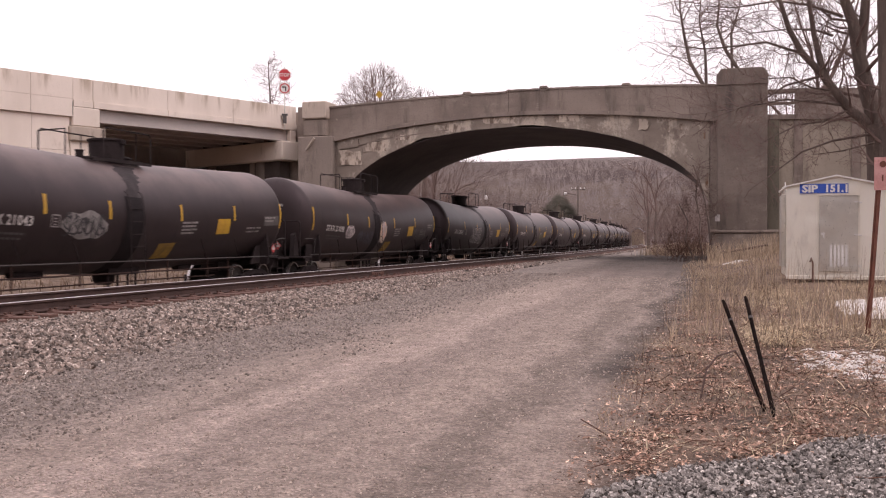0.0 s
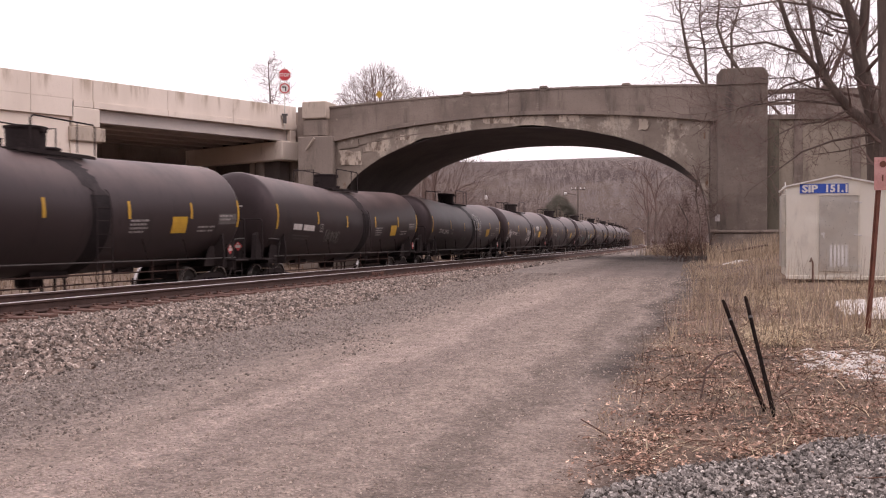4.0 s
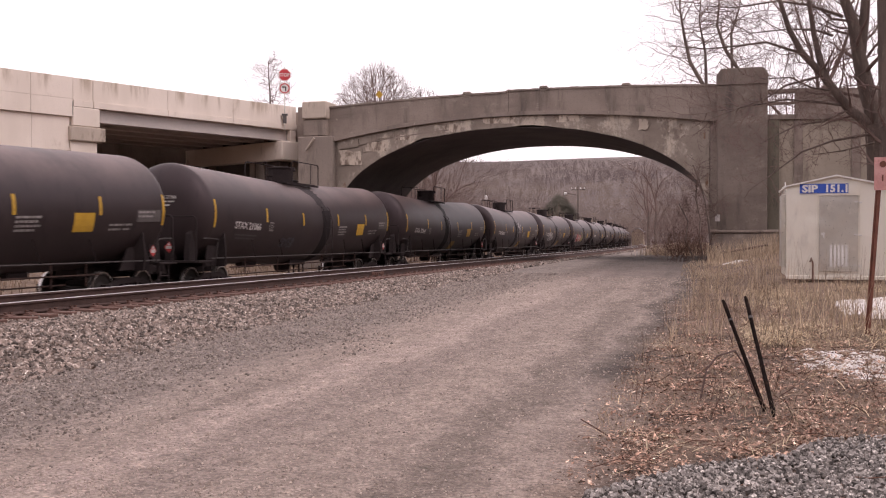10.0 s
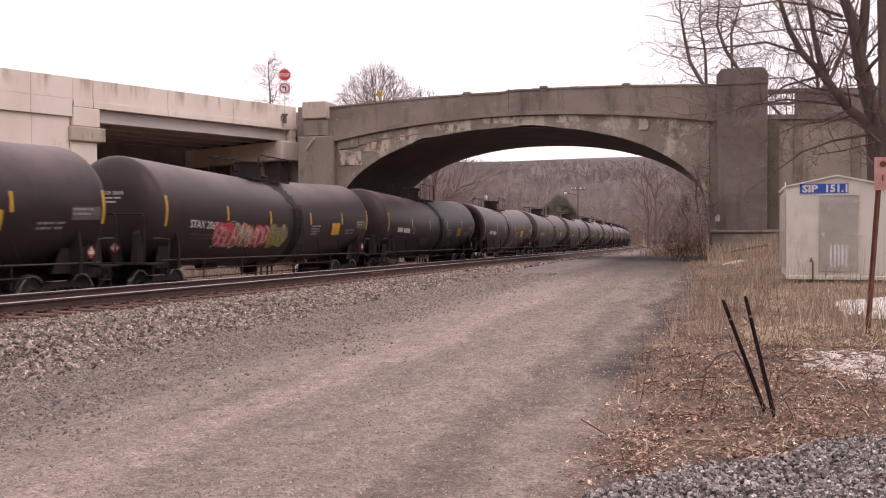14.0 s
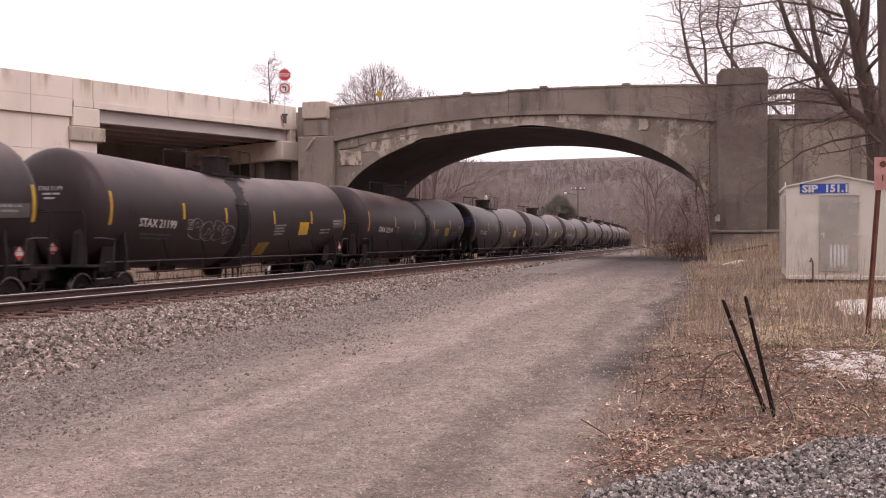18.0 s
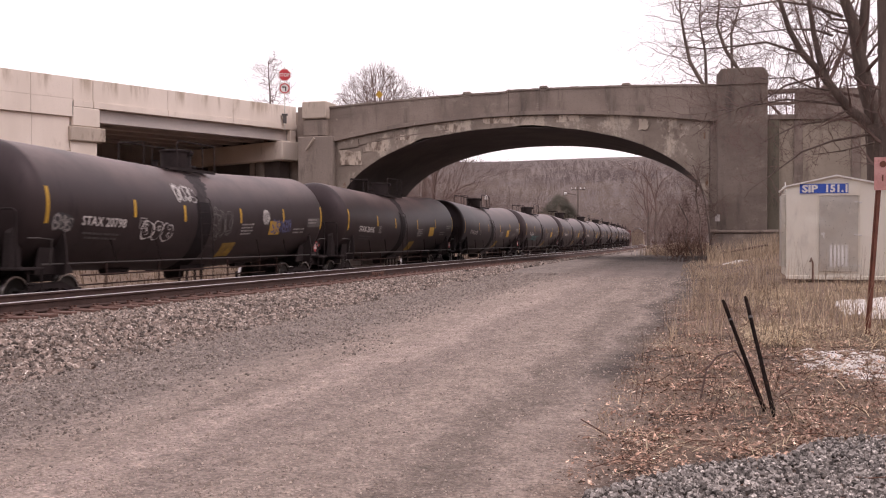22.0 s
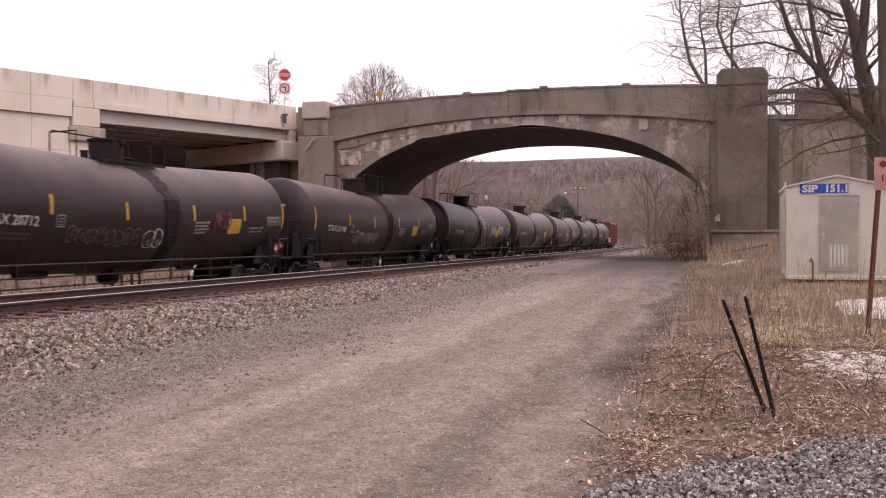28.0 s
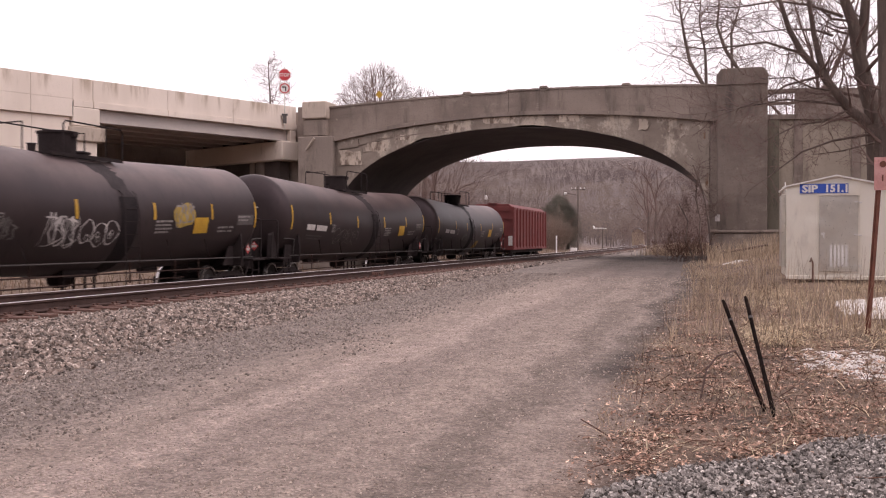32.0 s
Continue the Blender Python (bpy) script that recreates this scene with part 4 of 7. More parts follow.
        for x in (-0.95, -0.32, 0.32, 0.95):
            part("end_post", Shape().prism([(sg * 7.9, 1.123), (sg * 8.3, 1.123), (sg * 8.2, 1.9), (sg * 8.02, 2.2), (sg * 7.9, 2.2)], "x", x - 0.09, x + 0.09), M_UNDER, car, "sooty upright brace under the tank end")
        part("end_rail", Shape().tube([(-1.35, sg * 8.42, 1.12), (-1.35, sg * 8.42, 2.36), (-1.28, sg * 8.42, 2.43), (1.28, sg * 8.42, 2.43), (1.35, sg * 8.42, 2.36), (1.35, sg * 8.42, 1.12)], 0.024, 6), M_UNDER, car)
        part("coupler", Shape().box(-0.12, 0.12, sg * 8.55 if sg > 0 else -9.03, 9.03 if sg > 0 else sg * 8.55, 0.78, 0.98)
             .box(-0.2, 0.2, sg * 8.95 - 0.1, sg * 8.95 + 0.1, 0.72, 1.04), M_UNDER, car, bevel=0.03)
        hose = [(0.3, sg * 8.6, 0.8), (0.34, sg * 8.85, 0.55), (0.25, sg * 9.02, 0.42)]
        part("air_hose", Shape().tube(hose, 0.028, 6), M_UNDER, car, "black rubber air hose")
        part("step", Shape().tube([(1.42, sg * 7.9 - 0.22, 1.08), (1.42, sg * 7.9 - 0.22, 0.45), (1.42, sg * 7.9 + 0.22, 0.45), (1.42, sg * 7.9 + 0.22, 1.08)], 0.02, 5)
             .tube([(1.42, sg * 7.9 - 0.22, 0.75), (1.42, sg * 7.9 + 0.22, 0.75)], 0.02, 5), M_UNDER, car, "steel foot step")
        part("grab_iron", Shape().tube([(1.46, sg * 7.45, 1.15), (1.52, sg * 7.45, 1.75), (1.46, sg * 7.85, 1.78), (1.46, sg * 8.2, 1.78)], 0.02, 6), M_PIPE, car, "worn grey grab iron")
        make_truck(car, sg * 6.9)
    part("side_pipe", Shape().tube([(1.42, -7.7, 1.18), (1.42, 7.7, 1.18)], 0.022, 6), M_PIPE, car, "thin worn pipe rail along the tank's foot")
    part("brake_pipe", Shape().tube([(0.95, -5.7, 0.86), (0.95, 5.7, 0.86)], 0.022, 5), M_RUSTPIPE, car)
    part("brake_rod", Shape().tube([(0.75, -5.7, 0.6), (0.75, 4.6, 0.63)], 0.02, 5), M_RUSTPIPE, car)
    for v in (-4.6, -2.2, 1.7, 3.9, 5.2):
        part("hanger", Shape().box(0.89, 0.93, v - 0.014, v + 0.014, 0.58, 1.2), M_RUSTPIPE, car)
    part("brake_cylinder", Shape().tube([(0.4, 2.9, 0.92), (0.4, 3.6, 0.92)], 0.12, 14), M_UNDER, car)
    part("air_reservoir", Shape().tube([(0.35, -4.0, 0.92), (0.35, -3.0, 0.92)], 0.13, 14), M_UNDER, car)
    valve = Shape().tube([(0, 0, 1.0), (0, 0, 0.62), (0, 0, 0.52)], [0.34, 0.3, 0.18], 14).box(-0.5, 0.7, -0.75, 0.6, 0.8, 1.0)
    part("outlet_valve", valve, M_UNDER, car, "black bottom outlet skid")
    for v in (-0.65, -0.25, 0.2, 0.55):
        part("valve_leg", Shape().tube([(0.62, v, 0.85), (0.62, v * 1.05, 0.34)], 0.035, 6), M_UNDER, car)
    for v in (-4.9, -2.9, 2.9, 4.9):
        part("pipe_stay", Shape().tube([(1.44, v, 1.2), (1.5, v - 0.35, 1.75)], 0.014, 5), M_UNDER, car)
    # markings on the camera side
    s1, s2, s3, s4 = k["stripes"]
    for u, w0, w1 in ((-7.6, -0.44, 0.42), (s1, -0.13, 0.33), (s2, -0.13, 0.33), (s3, -0.11, 0.35), (s4, -0.13, 0.33), (7.7, -0.42, 0.42)):
        part("reflective_stripe", skin(Shape(), (u - 0.055, u + 0.055), (w0, w1)), M_YELLOW, car, "yellow reflective stripe")
    p = k["panel"]
    part("yellow_panel", skin(Shape(), (p, p + 0.77), (-0.54, -0.07)), M_YELLOW, car, "square yellow marking panel")
    if k["low"]:
        part("yellow_panel", skin(Shape(), (0.58, 1.4), (-1.28, -0.74)), M_YELLOWDIRT, car, "low yellow marking panel, dirty")
    part("stencil_panel", skin(Shape(), (6.5, 7.58), (-0.32, 0.0)), M_GREY, car, "grey stencilled data panel")
    q = s3 + 0.05
    for i, (a, b, w, mat) in enumerate(((-6.25, -4.75, -0.62, M_FAINT), (-6.1, -4.85, -0.74, M_FAINT), (q, q + 0.85, -0.16, M_PRINT), (q, q + 0.72, -0.26, M_PRINT), (q, q + 0.8, -0.36, M_PRINT), (q, q + 0.64, -0.46, M_PRINT),
                                        (5.35, 5.95, -0.38, M_PRINT), (6.02, 6.3, -0.38, M_PRINT), (5.35, 5.85, -0.5, M_PRINT), (5.95, 6.25, -0.5, M_PRINT),
                                        (6.55, 7.3, -0.06, M_PRINT), (6.55, 7.2, -0.17, M_PRINT))):
        small_rng = random.Random(i)
        small = Shape()
        u = a
        while u < b:
            du = small_rng.uniform(0.06, 0.2)
            skin(small, (u, min(u + du, b)), (w - 0.027, w + 0.027), 0.011)
            u += du + 0.03
        ob = part("small_print", small, mat, car, "row of small worn stencil print")
        ob["kind"] = "stuff"
    box = Shape()
    for u0, u1, w0, w1 in ((-4.0, -3.97, -0.42, -0.12), (-3.73, -3.7, -0.42, -0.12), (-3.97, -3.73, -0.15, -0.12), (-3.97, -3.73, -0.42, -0.39), (-3.9, -3.8, -0.3, -0.27), (-3.9, -3.8, -0.23, -0.2), (-3.9, -3.8, -0.37, -0.34)):
        skin(box, (u0, u1), (w0, w1))
    part("number_box", box, M_PRINT, car, "small white stencilled square outline")
    # hazard diamonds at both ends
    for sg, x in ((1, 1.46),):
        u = 7.3
        part("placard_holder", Shape().box(x - 0.03, x, u - 0.17, u + 0.17, 1.27, 1.61), M_UNDER, car)
        d = part("hazard_placard", Shape().prism([(u, 1.28), (u + 0.16, 1.44), (u, 1.6), (u - 0.16, 1.44)], "x", x + 0.001, x + 0.005), M_RED, car, "red and white diamond hazard placard")
        part("placard_field", Shape().prism([(u - 0.1, 1.39), (u + 0.1, 1.39), (u + 0.1, 1.48), (u - 0.1, 1.48)], "x", x + 0.006, x + 0.009), M_WHITE, d)
        part("placard_symbol", Shape().prism([(u - 0.06, 1.5), (u + 0.06, 1.5), (u, 1.58)], "x", x + 0.006, x + 0.009), M_WHITE, d)
    holder = part("placard_holder", Shape().box(0.28, 0.62, -8.43, -8.4, 1.35, 1.69), M_UNDER, car)
    d = part("hazard_placard", Shape().prism([(0.45, 1.36), (0.61, 1.52), (0.45, 1.68), (0.29, 1.52)], "y", -8.437, -8.433), M_RED, car, "red and white diamond hazard placard")
    part("placard_field", Shape().box(0.35, 0.55, -8.442, -8.4385, 1.47, 1.56), M_WHITE, d)
    part("placard_symbol", Shape().prism([(0.4, 1.58), (0.5, 1.58), (0.45, 1.66)], "y", -8.442, -8.4385), M_WHITE, d)
    return car


# make, number, marks: (manner, colour, from, to along the tank, low, high)
CARS = [
    ("late", "21043", [("fill", "chalk", -3.65, -1.9, -0.72, 0.05)]),
    ("late", "21098", [("fill", "rosy", -4.34, -3.42, -0.75, -0.1), ("scrawl", "bluegrey", -2.9, -1.25, -0.85, -0.3), ("fill", "peach", -0.4, 0.42, -0.88, 0.37), ("scrawl", "pale", 4.3, 6.4, -0.85, -0.2)]),
    ("early", "20953", [("bubble", "white", -2.3, -0.3, -0.38, 0.1), ("bubble", "white", -2.54, -0.05, -0.9, -0.42), ("scrawl", "chalk", -2.5, -0.1, -0.85, 0.05)]),
    ("late", "20807", [("bubble", "pale", -3.34, -1.75, -0.9, -0.25), ("bubble", "pale", -0.63, 0.46, -0.9, -0.2), ("scrawl", "olive", 1.5, 3.42, -0.7, -0.25), ("scrawl", "pale", 4.7, 6.6, -0.8, -0.35)]),
    ("early", "21120", [("bubble", "pale", -4.85, -3.65, -0.95, -0.45)]),
    ("early", "", [("scrawl", "pale", -3.4, -2.0, -0.8, -0.3)]),
    ("early", "20936", [("scrawl", "white", 1.1, 2.55, -0.1, 0.95), ("bubble", "bluegrey", 1.7, 5.2, -0.85, -0.45), ("bubble", "pale", -1.65, -0.65, -0.9, -0.5)]),
    ("early", "20865", [("scrawl", "white", -7.4, -6.55, -1.1, -0.1), ("scrawl", "white", -1.0, 0.35, -0.7, 0.15), ("scrawl", "white", 2.93, 3.95, 0.03, 0.4)]),
    ("early", "21201", [("bubble", "teal", -3.8, -2.75, -0.7, -0.35), ("scrawl", "bluegrey", -2.6, -1.3, -1.0, -0.6)]),
    ("late", "21116", [("scrawl", "teal", -4.3, -2.7, -0.9, -0.4), ("scrawl", "white", 0.9, 1.77, -0.55, -0.05), ("scrawl", "teal", 1.75, 3.25, -0.75, 0.0), ("scrawl", "white", 4.4, 5.3, -0.45, -0.2)]),
    ("early", "20879", [("bubble", "pale", -3.4, -1.85, -0.85, -0.4)]),
    ("early", "21066", [("scrawl", "bluegrey", -2.85, -1.85, -1.0, -0.6)]),
    ("late", "20961", []),
    ("late", "20950", [("bubble", "bluegrey", -4.3, -0.9, -0.9, -0.4), ("stack", "white", -0.1, 0.9, -0.15, 0.7)]),
    ("late", "20372", [("scrawl", "white", -5.1, -2.75, -0.9, -0.1), ("scrawl", "bluegrey", -0.35, 0.5, -0.1, 0.45)]),
    ("early", "20694", [("piece", "red", -4.98, -3.3, -1.1, -0.1), ("piece", "amber", -3.5, -2.4, -1.05, -0.12), ("piece", "red", -2.6, -1.3, -1.05, -0.05), ("piece", "lime", -1.5, 0.05, -1.0, 0.0)]),
    ("early", "", [("scrawl", "pale", -2.65, -1.25, -1.0, -0.5)]),
    ("late", "", [("bubble", "redpale", -2.05, -0.05, -0.8, -0.4)]),
    ("early", "20730", [("bubble", "redpale", -2.08, 1.07, -0.6, 0.0), ("scrawl", "pale", 3.35, 4.55, -0.9, -0.4)]),
    ("late", "21199", [("bubble", "chalk", -3.83, -1.3, -0.78, -0.05)]),
    ("early", "21234", [("scrawl", "dim", -5.0, -1.75, -0.85, -0.3), ("bubble", "teal", -1.9, -0.05, -0.72, -0.2), ("scrawl", "pale", 3.95, 5.05, -1.0, -0.5)]),
    ("late", "20963", [("head", "purple", -7.4, -6.6, -0.05, 0.7), ("scrawl", "pale", -0.48, 0.4, -0.4, 0.75), ("scrawl", "pale", 0.65, 2.5, -1.0, -0.7)]),
    ("late", "21104", [("scrawl", "pale", -6.85, -6.4, -1.0, -0.45), ("scrawl", "pale", -1.65, -1.3, -0.9, -0.4), ("scrawl", "white", -0.34, 0.76, -0.1, 0.8), ("bubble", "lime", 0.6, 1.45, -0.75, -0.15), ("scrawl", "pale", 2.1, 2.6, -0.8, -0.35)]),
    ("late", "20798", [("fill", "dim", -7.45, -6.65, -0.7, -0.1), ("bubble", "white", -3.86, -2.4, -0.72, -0.15), ("scrawl", "white", -2.14, -1.06, 0.38, 1.0), ("scrawl", "pale", -0.26, 0.88, -0.65, 0.35), ("fill", "white", 2.95, 3.45, -0.27, 0.37), ("scrawl", "blue", 3.6, 5.1, -0.5, 0.0)]),
    ("late", "20935", []),
    ("late", "21137", []),
    ("late", "21060", [("scrawl", "teal", -5.2, -3.2, -0.8, -0.4), ("tail", "teal", -6.0, -2.2, -0.85, -0.25)]),
    ("late", "21094", []),
    ("early", "", []),
    ("early", "20712", [("bubble", "pale", -3.55, -0.6, -0.8, -0.35), ("bubble", "white", -0.42, 0.4, -0.9, -0.3), ("scrawl", "redpale", 3.1, 4.1, -0.5, 0.2)]),
    ("early", "21108", [("scrawl", "chalk", -3.6, -0.95, -0.85, -0.32)]),
    ("late", "20791", [("scrawl", "chalk", -3.67, -2.17, -0.9, -0.15), ("stack", "white", -0.4, 0.75, -0.25, 0.95), ("scrawl", "chalk", -0.4, 0.6, -0.8, -0.25), ("scrawl", "white", 2.1, 3.4, -0.42, 0.2), ("scrawl", "white", 4.15, 5.5, -0.4, 0.15)]),
    ("late", "20759", [("scrawl", "chalk", -0.2, 1.4, -0.72, -0.3)]),
    ("early", "21051", [("scrawl", "pale", -3.85, -3.3, -0.7, -0.2), ("scrawl", "white", -2.41, -1.24, -0.85, -0.05), ("bubble", "white", -1.1, 0.35, -0.8, -0.15), ("fill", "gold", 2.85, 4.0, -0.45, 0.45)]),
    ("early", "", [("bubble", "pale", -3.65, -1.2, -0.9, -0.2)]),
    ("late", "", [("scrawl", "pale", -2.65, -1.4, -0.8, -0.3)]),
]
PAINTS = {
    "white": (0.62, 0.58, 0.56), "rosy": (0.6, 0.5, 0.5), "olive": (0.15, 0.14, 0.06), "amber": (0.42, 0.22, 0.06), "pale": (0.15, 0.135, 0.128), "bluegrey": (0.1, 0.1, 0.12), "dim": (0.05, 0.046, 0.05), "teal": (0.08, 0.2, 0.2),
    "peach": (0.7, 0.42, 0.32), "red": (0.52, 0.05, 0.06), "redpale": (0.24, 0.07, 0.066), "lime": (0.27, 0.25, 0.07),
    "chalk": (0.3, 0.275, 0.265), "purple": (0.085, 0.075, 0.2), "blue": (0.13, 0.13, 0.26), "gold": (0.5, 0.34, 0.06),
}
SECOND = {"red": (0.42, 0.04, 0.05), "lime": (0.36, 0.27, 0.06), "amber": (0.3, 0.12, 0.05), "peach": (0.62, 0.5, 0.34), "gold": (0.3, 0.2, 0.05)}
SPRAY = {k: surface("spray_" + k, c, SECOND.get(k, tuple(0.6 * v for v in c)), None, 3.2, 25, 0.6) for k, c in PAINTS.items()}


STROKES = (((0.1, 0.9), (0.9, 0.8), (0.5, 0.5), (0.9, 0.2), (0.1, 0.05)),
           ((0.5, 1.0), (0.1, 0.6), (0.4, 0.0), (0.9, 0.4), (0.5, 0.95), (0.3, 0.7)),
           ((0.0, 0.0), (0.35, 1.0), (0.5, 0.4), (0.65, 1.0), (1.0, 0.0)),
           ((0.1, 1.0), (0.05, 0.3), (0.5, 0.0), (0.95, 0.4), (0.9, 1.0)),
           ((0.9, 0.8), (0.4, 1.0), (0.1, 0.6), (0.6, 0.45), (0.9, 0.2), (0.4, 0.0), (0.0, 0.2)))


def rounded(pts, n=5, closed=False):
    """A smooth line through a few points."""
    out = []
    m = len(pts)
    for i in range(m if closed else m - 1):
        p = [Vector((*pts[(i + k) % m if closed else min(m - 1, max(0, i + k))], 0)) for k in (-1, 0, 1, 2)]
        for j in range(n):
            u = j / n
            q = 0.5 * (2 * p[1] + (p[2] - p[0]) * u + (2 * p[0] - 5 * p[1] + 4 * p[2] - p[3]) * u * u + (3 * p[1] - p[0] - 3 * p[2] + p[3]) * u ** 3)
            out.append((q.x, q.y))
    out.append(pts[0] if closed else pts[-1])
    return out


def stroke(s, pts, wd0, place):
    """A spray-paint line of uneven width laid on the skin; a hair-thin trail joins it to the one before."""
    k = len(s.v)
    last = len(pts) - 1
    for j, (u, w) in enumerate(pts):
        q = pts[min(j + 1, last)]
        o = pts[max(j - 1, 0)]
        d = Vector((q[0] - o[0], q[1] - o[1], 0))
        d = d.normalized() if d.length > 1e-6 else Vector((1, 0, 0))
        wd = wd0 * (0.8 + 0.4 * math.sin(j * 0.61 + k)) if 0 < j < last else 0.0012
        off = 0.0125 + 0.0012 * ((j * 7) % 11) / 11
        s.v.append(place(u - d.y * wd, w + d.x * wd, off))
        s.v.append(place(u + d.y * wd, w - d.x * wd, off))
    s.f += [(k + 2 * j, k + 2 * j + 1, k + 2 * j + 3, k + 2 * j + 2) for j in range(last)]
    if k:
        s.f.append((k - 2, k - 1, k + 1, k))


def scrawl(box, rng, place=on_tank, bold=1.0):
    """Quick spray-paint strokes side by side over a patch of the tank."""
    u0, u1, w0, w1 = box
    s = Shape()
    n = max(3, round((u1 - u0) / max(0.2, 0.45 * (w1 - w0))))
    cell = (u1 - u0) / n
    for i in range(n):
        h = (w1 - w0) * rng.uniform(0.7, 1.0)
        b = w0 + (w1 - w0 - h) * rng.random()
        slant = rng.uniform(-0.1, 0.3) * cell
        for k in range(rng.choice((2, 3, 3))):
            t = rng.choice(STROKES)
            pts = [(u0 + cell * (i - 0.1 + 1.15 * x + rng.gauss(0, 0.08)) + slant * y, b + h * min(1.05, max(-0.05, y + rng.gauss(0, 0.08)))) for x, y in t]
            stroke(s, rounded(pts), bold * rng.uniform(0.011, 0.024), place)
    return s


def bubble(box, rng, place=on_tank, bold=1.0):
    """Outlined balloon letters that lean on one another."""
    u0, u1, w0, w1 = box
    s = Shape()
    n = max(2, round((u1 - u0) / max(0.35, 0.8 * (w1 - w0))))
    cell = (u1 - u0) / n
    for i in range(n):
        cu, cw = u0 + cell * (i + 0.5), (w0 + w1) / 2 + rng.gauss(0, 0.05) * (w1 - w0)
        m = 9
        ring = [(cu + 0.6 * cell * math.cos(2 * math.pi * k / m) * rng.uniform(0.75, 1.15), cw + 0.5 * (w1 - w0) * math.sin(2 * math.pi * k / m) * rng.uniform(0.7, 1.1)) for k in range(m)]
        stroke(s, rounded(ring, 4, True), bold * rng.uniform(0.012, 0.022), place)
        for k in range(rng.choice((1, 2))):
            hu, hw = cu + rng.uniform(-0.15, 0.15) * cell, cw + rng.uniform(-0.25, 0.25) * (w1 - w0)
            hole = [(hu + 0.14 * cell * math.cos(a), hw + 0.12 * (w1 - w0) * math.sin(a)) for a in (0, 1.3, 2.5, 3.8, 5.1)]
            stroke(s, rounded(hole, 3, True), 0.015, place)
    return s


def stack(box, rng, place=on_tank, bold=1.0):
    """Small strokes stacked in upright columns."""
    u0, u1, w0, w1 = box
    s = Shape()
    cols, rows_n = 3, 6
    for c in range(cols):
        for r in range(rows_n):
            if (c == 0 and r in (1, 2)) or (c == 2 and r == 5):
                continue
            x, y = u0 + (u1 - u0) * (c + 0.1) / cols, w0 + (w1 - w0) * r / rows_n
            t = rng.choice(STROKES)
            stroke(s, rounded([(x + 0.26 * (u1 - u0) * p, y + 0.14 * (w1 - w0) * q) for p, q in t], 3), 0.013 * bold, place)
    return s


def block_letters(box, rng):
    """A filled spray-paint piece with a bulging, uneven outline."""
    u0, u1, w0, w1 = box
    s = Shape()
    n = max(8, int((u1 - u0) / 0.09))
    cw, h = (w0 + w1) / 2, (w1 - w0) / 2
    p = [rng.uniform(0, 6.3) for i in range(4)]
    rows_w = 6
    for i in range(n + 1):
        u = u0 + (u1 - u0) * i / n
        e = min(1.0, 4.0 * min(i, n - i) / n + 0.25)
        hi = h * e * (0.78 + 0.22 * math.sin(5.2 * u + p[0]) * math.sin(2.3 * u + p[1]))
        lo = h * e * (0.78 + 0.22 * math.sin(4.4 * u + p[2]) * math.sin(1.9 * u + p[3]))
        for j in range(rows_w + 1):
            s.v.append(on_tank(u, cw - lo + (hi + lo) * j / rows_w, 0.0105 + 0.001 * (u0 % 1)))
    m = rows_w + 1
    s.f = [(i * m + j, (i + 1) * m + j, (i + 1) * m + j + 1, i * m + j + 1) for i in range(n) for j in range(rows_w)]
    return s


PITCH, FIRST_CENTRE = 18.1, 40.69
TRAIN = []


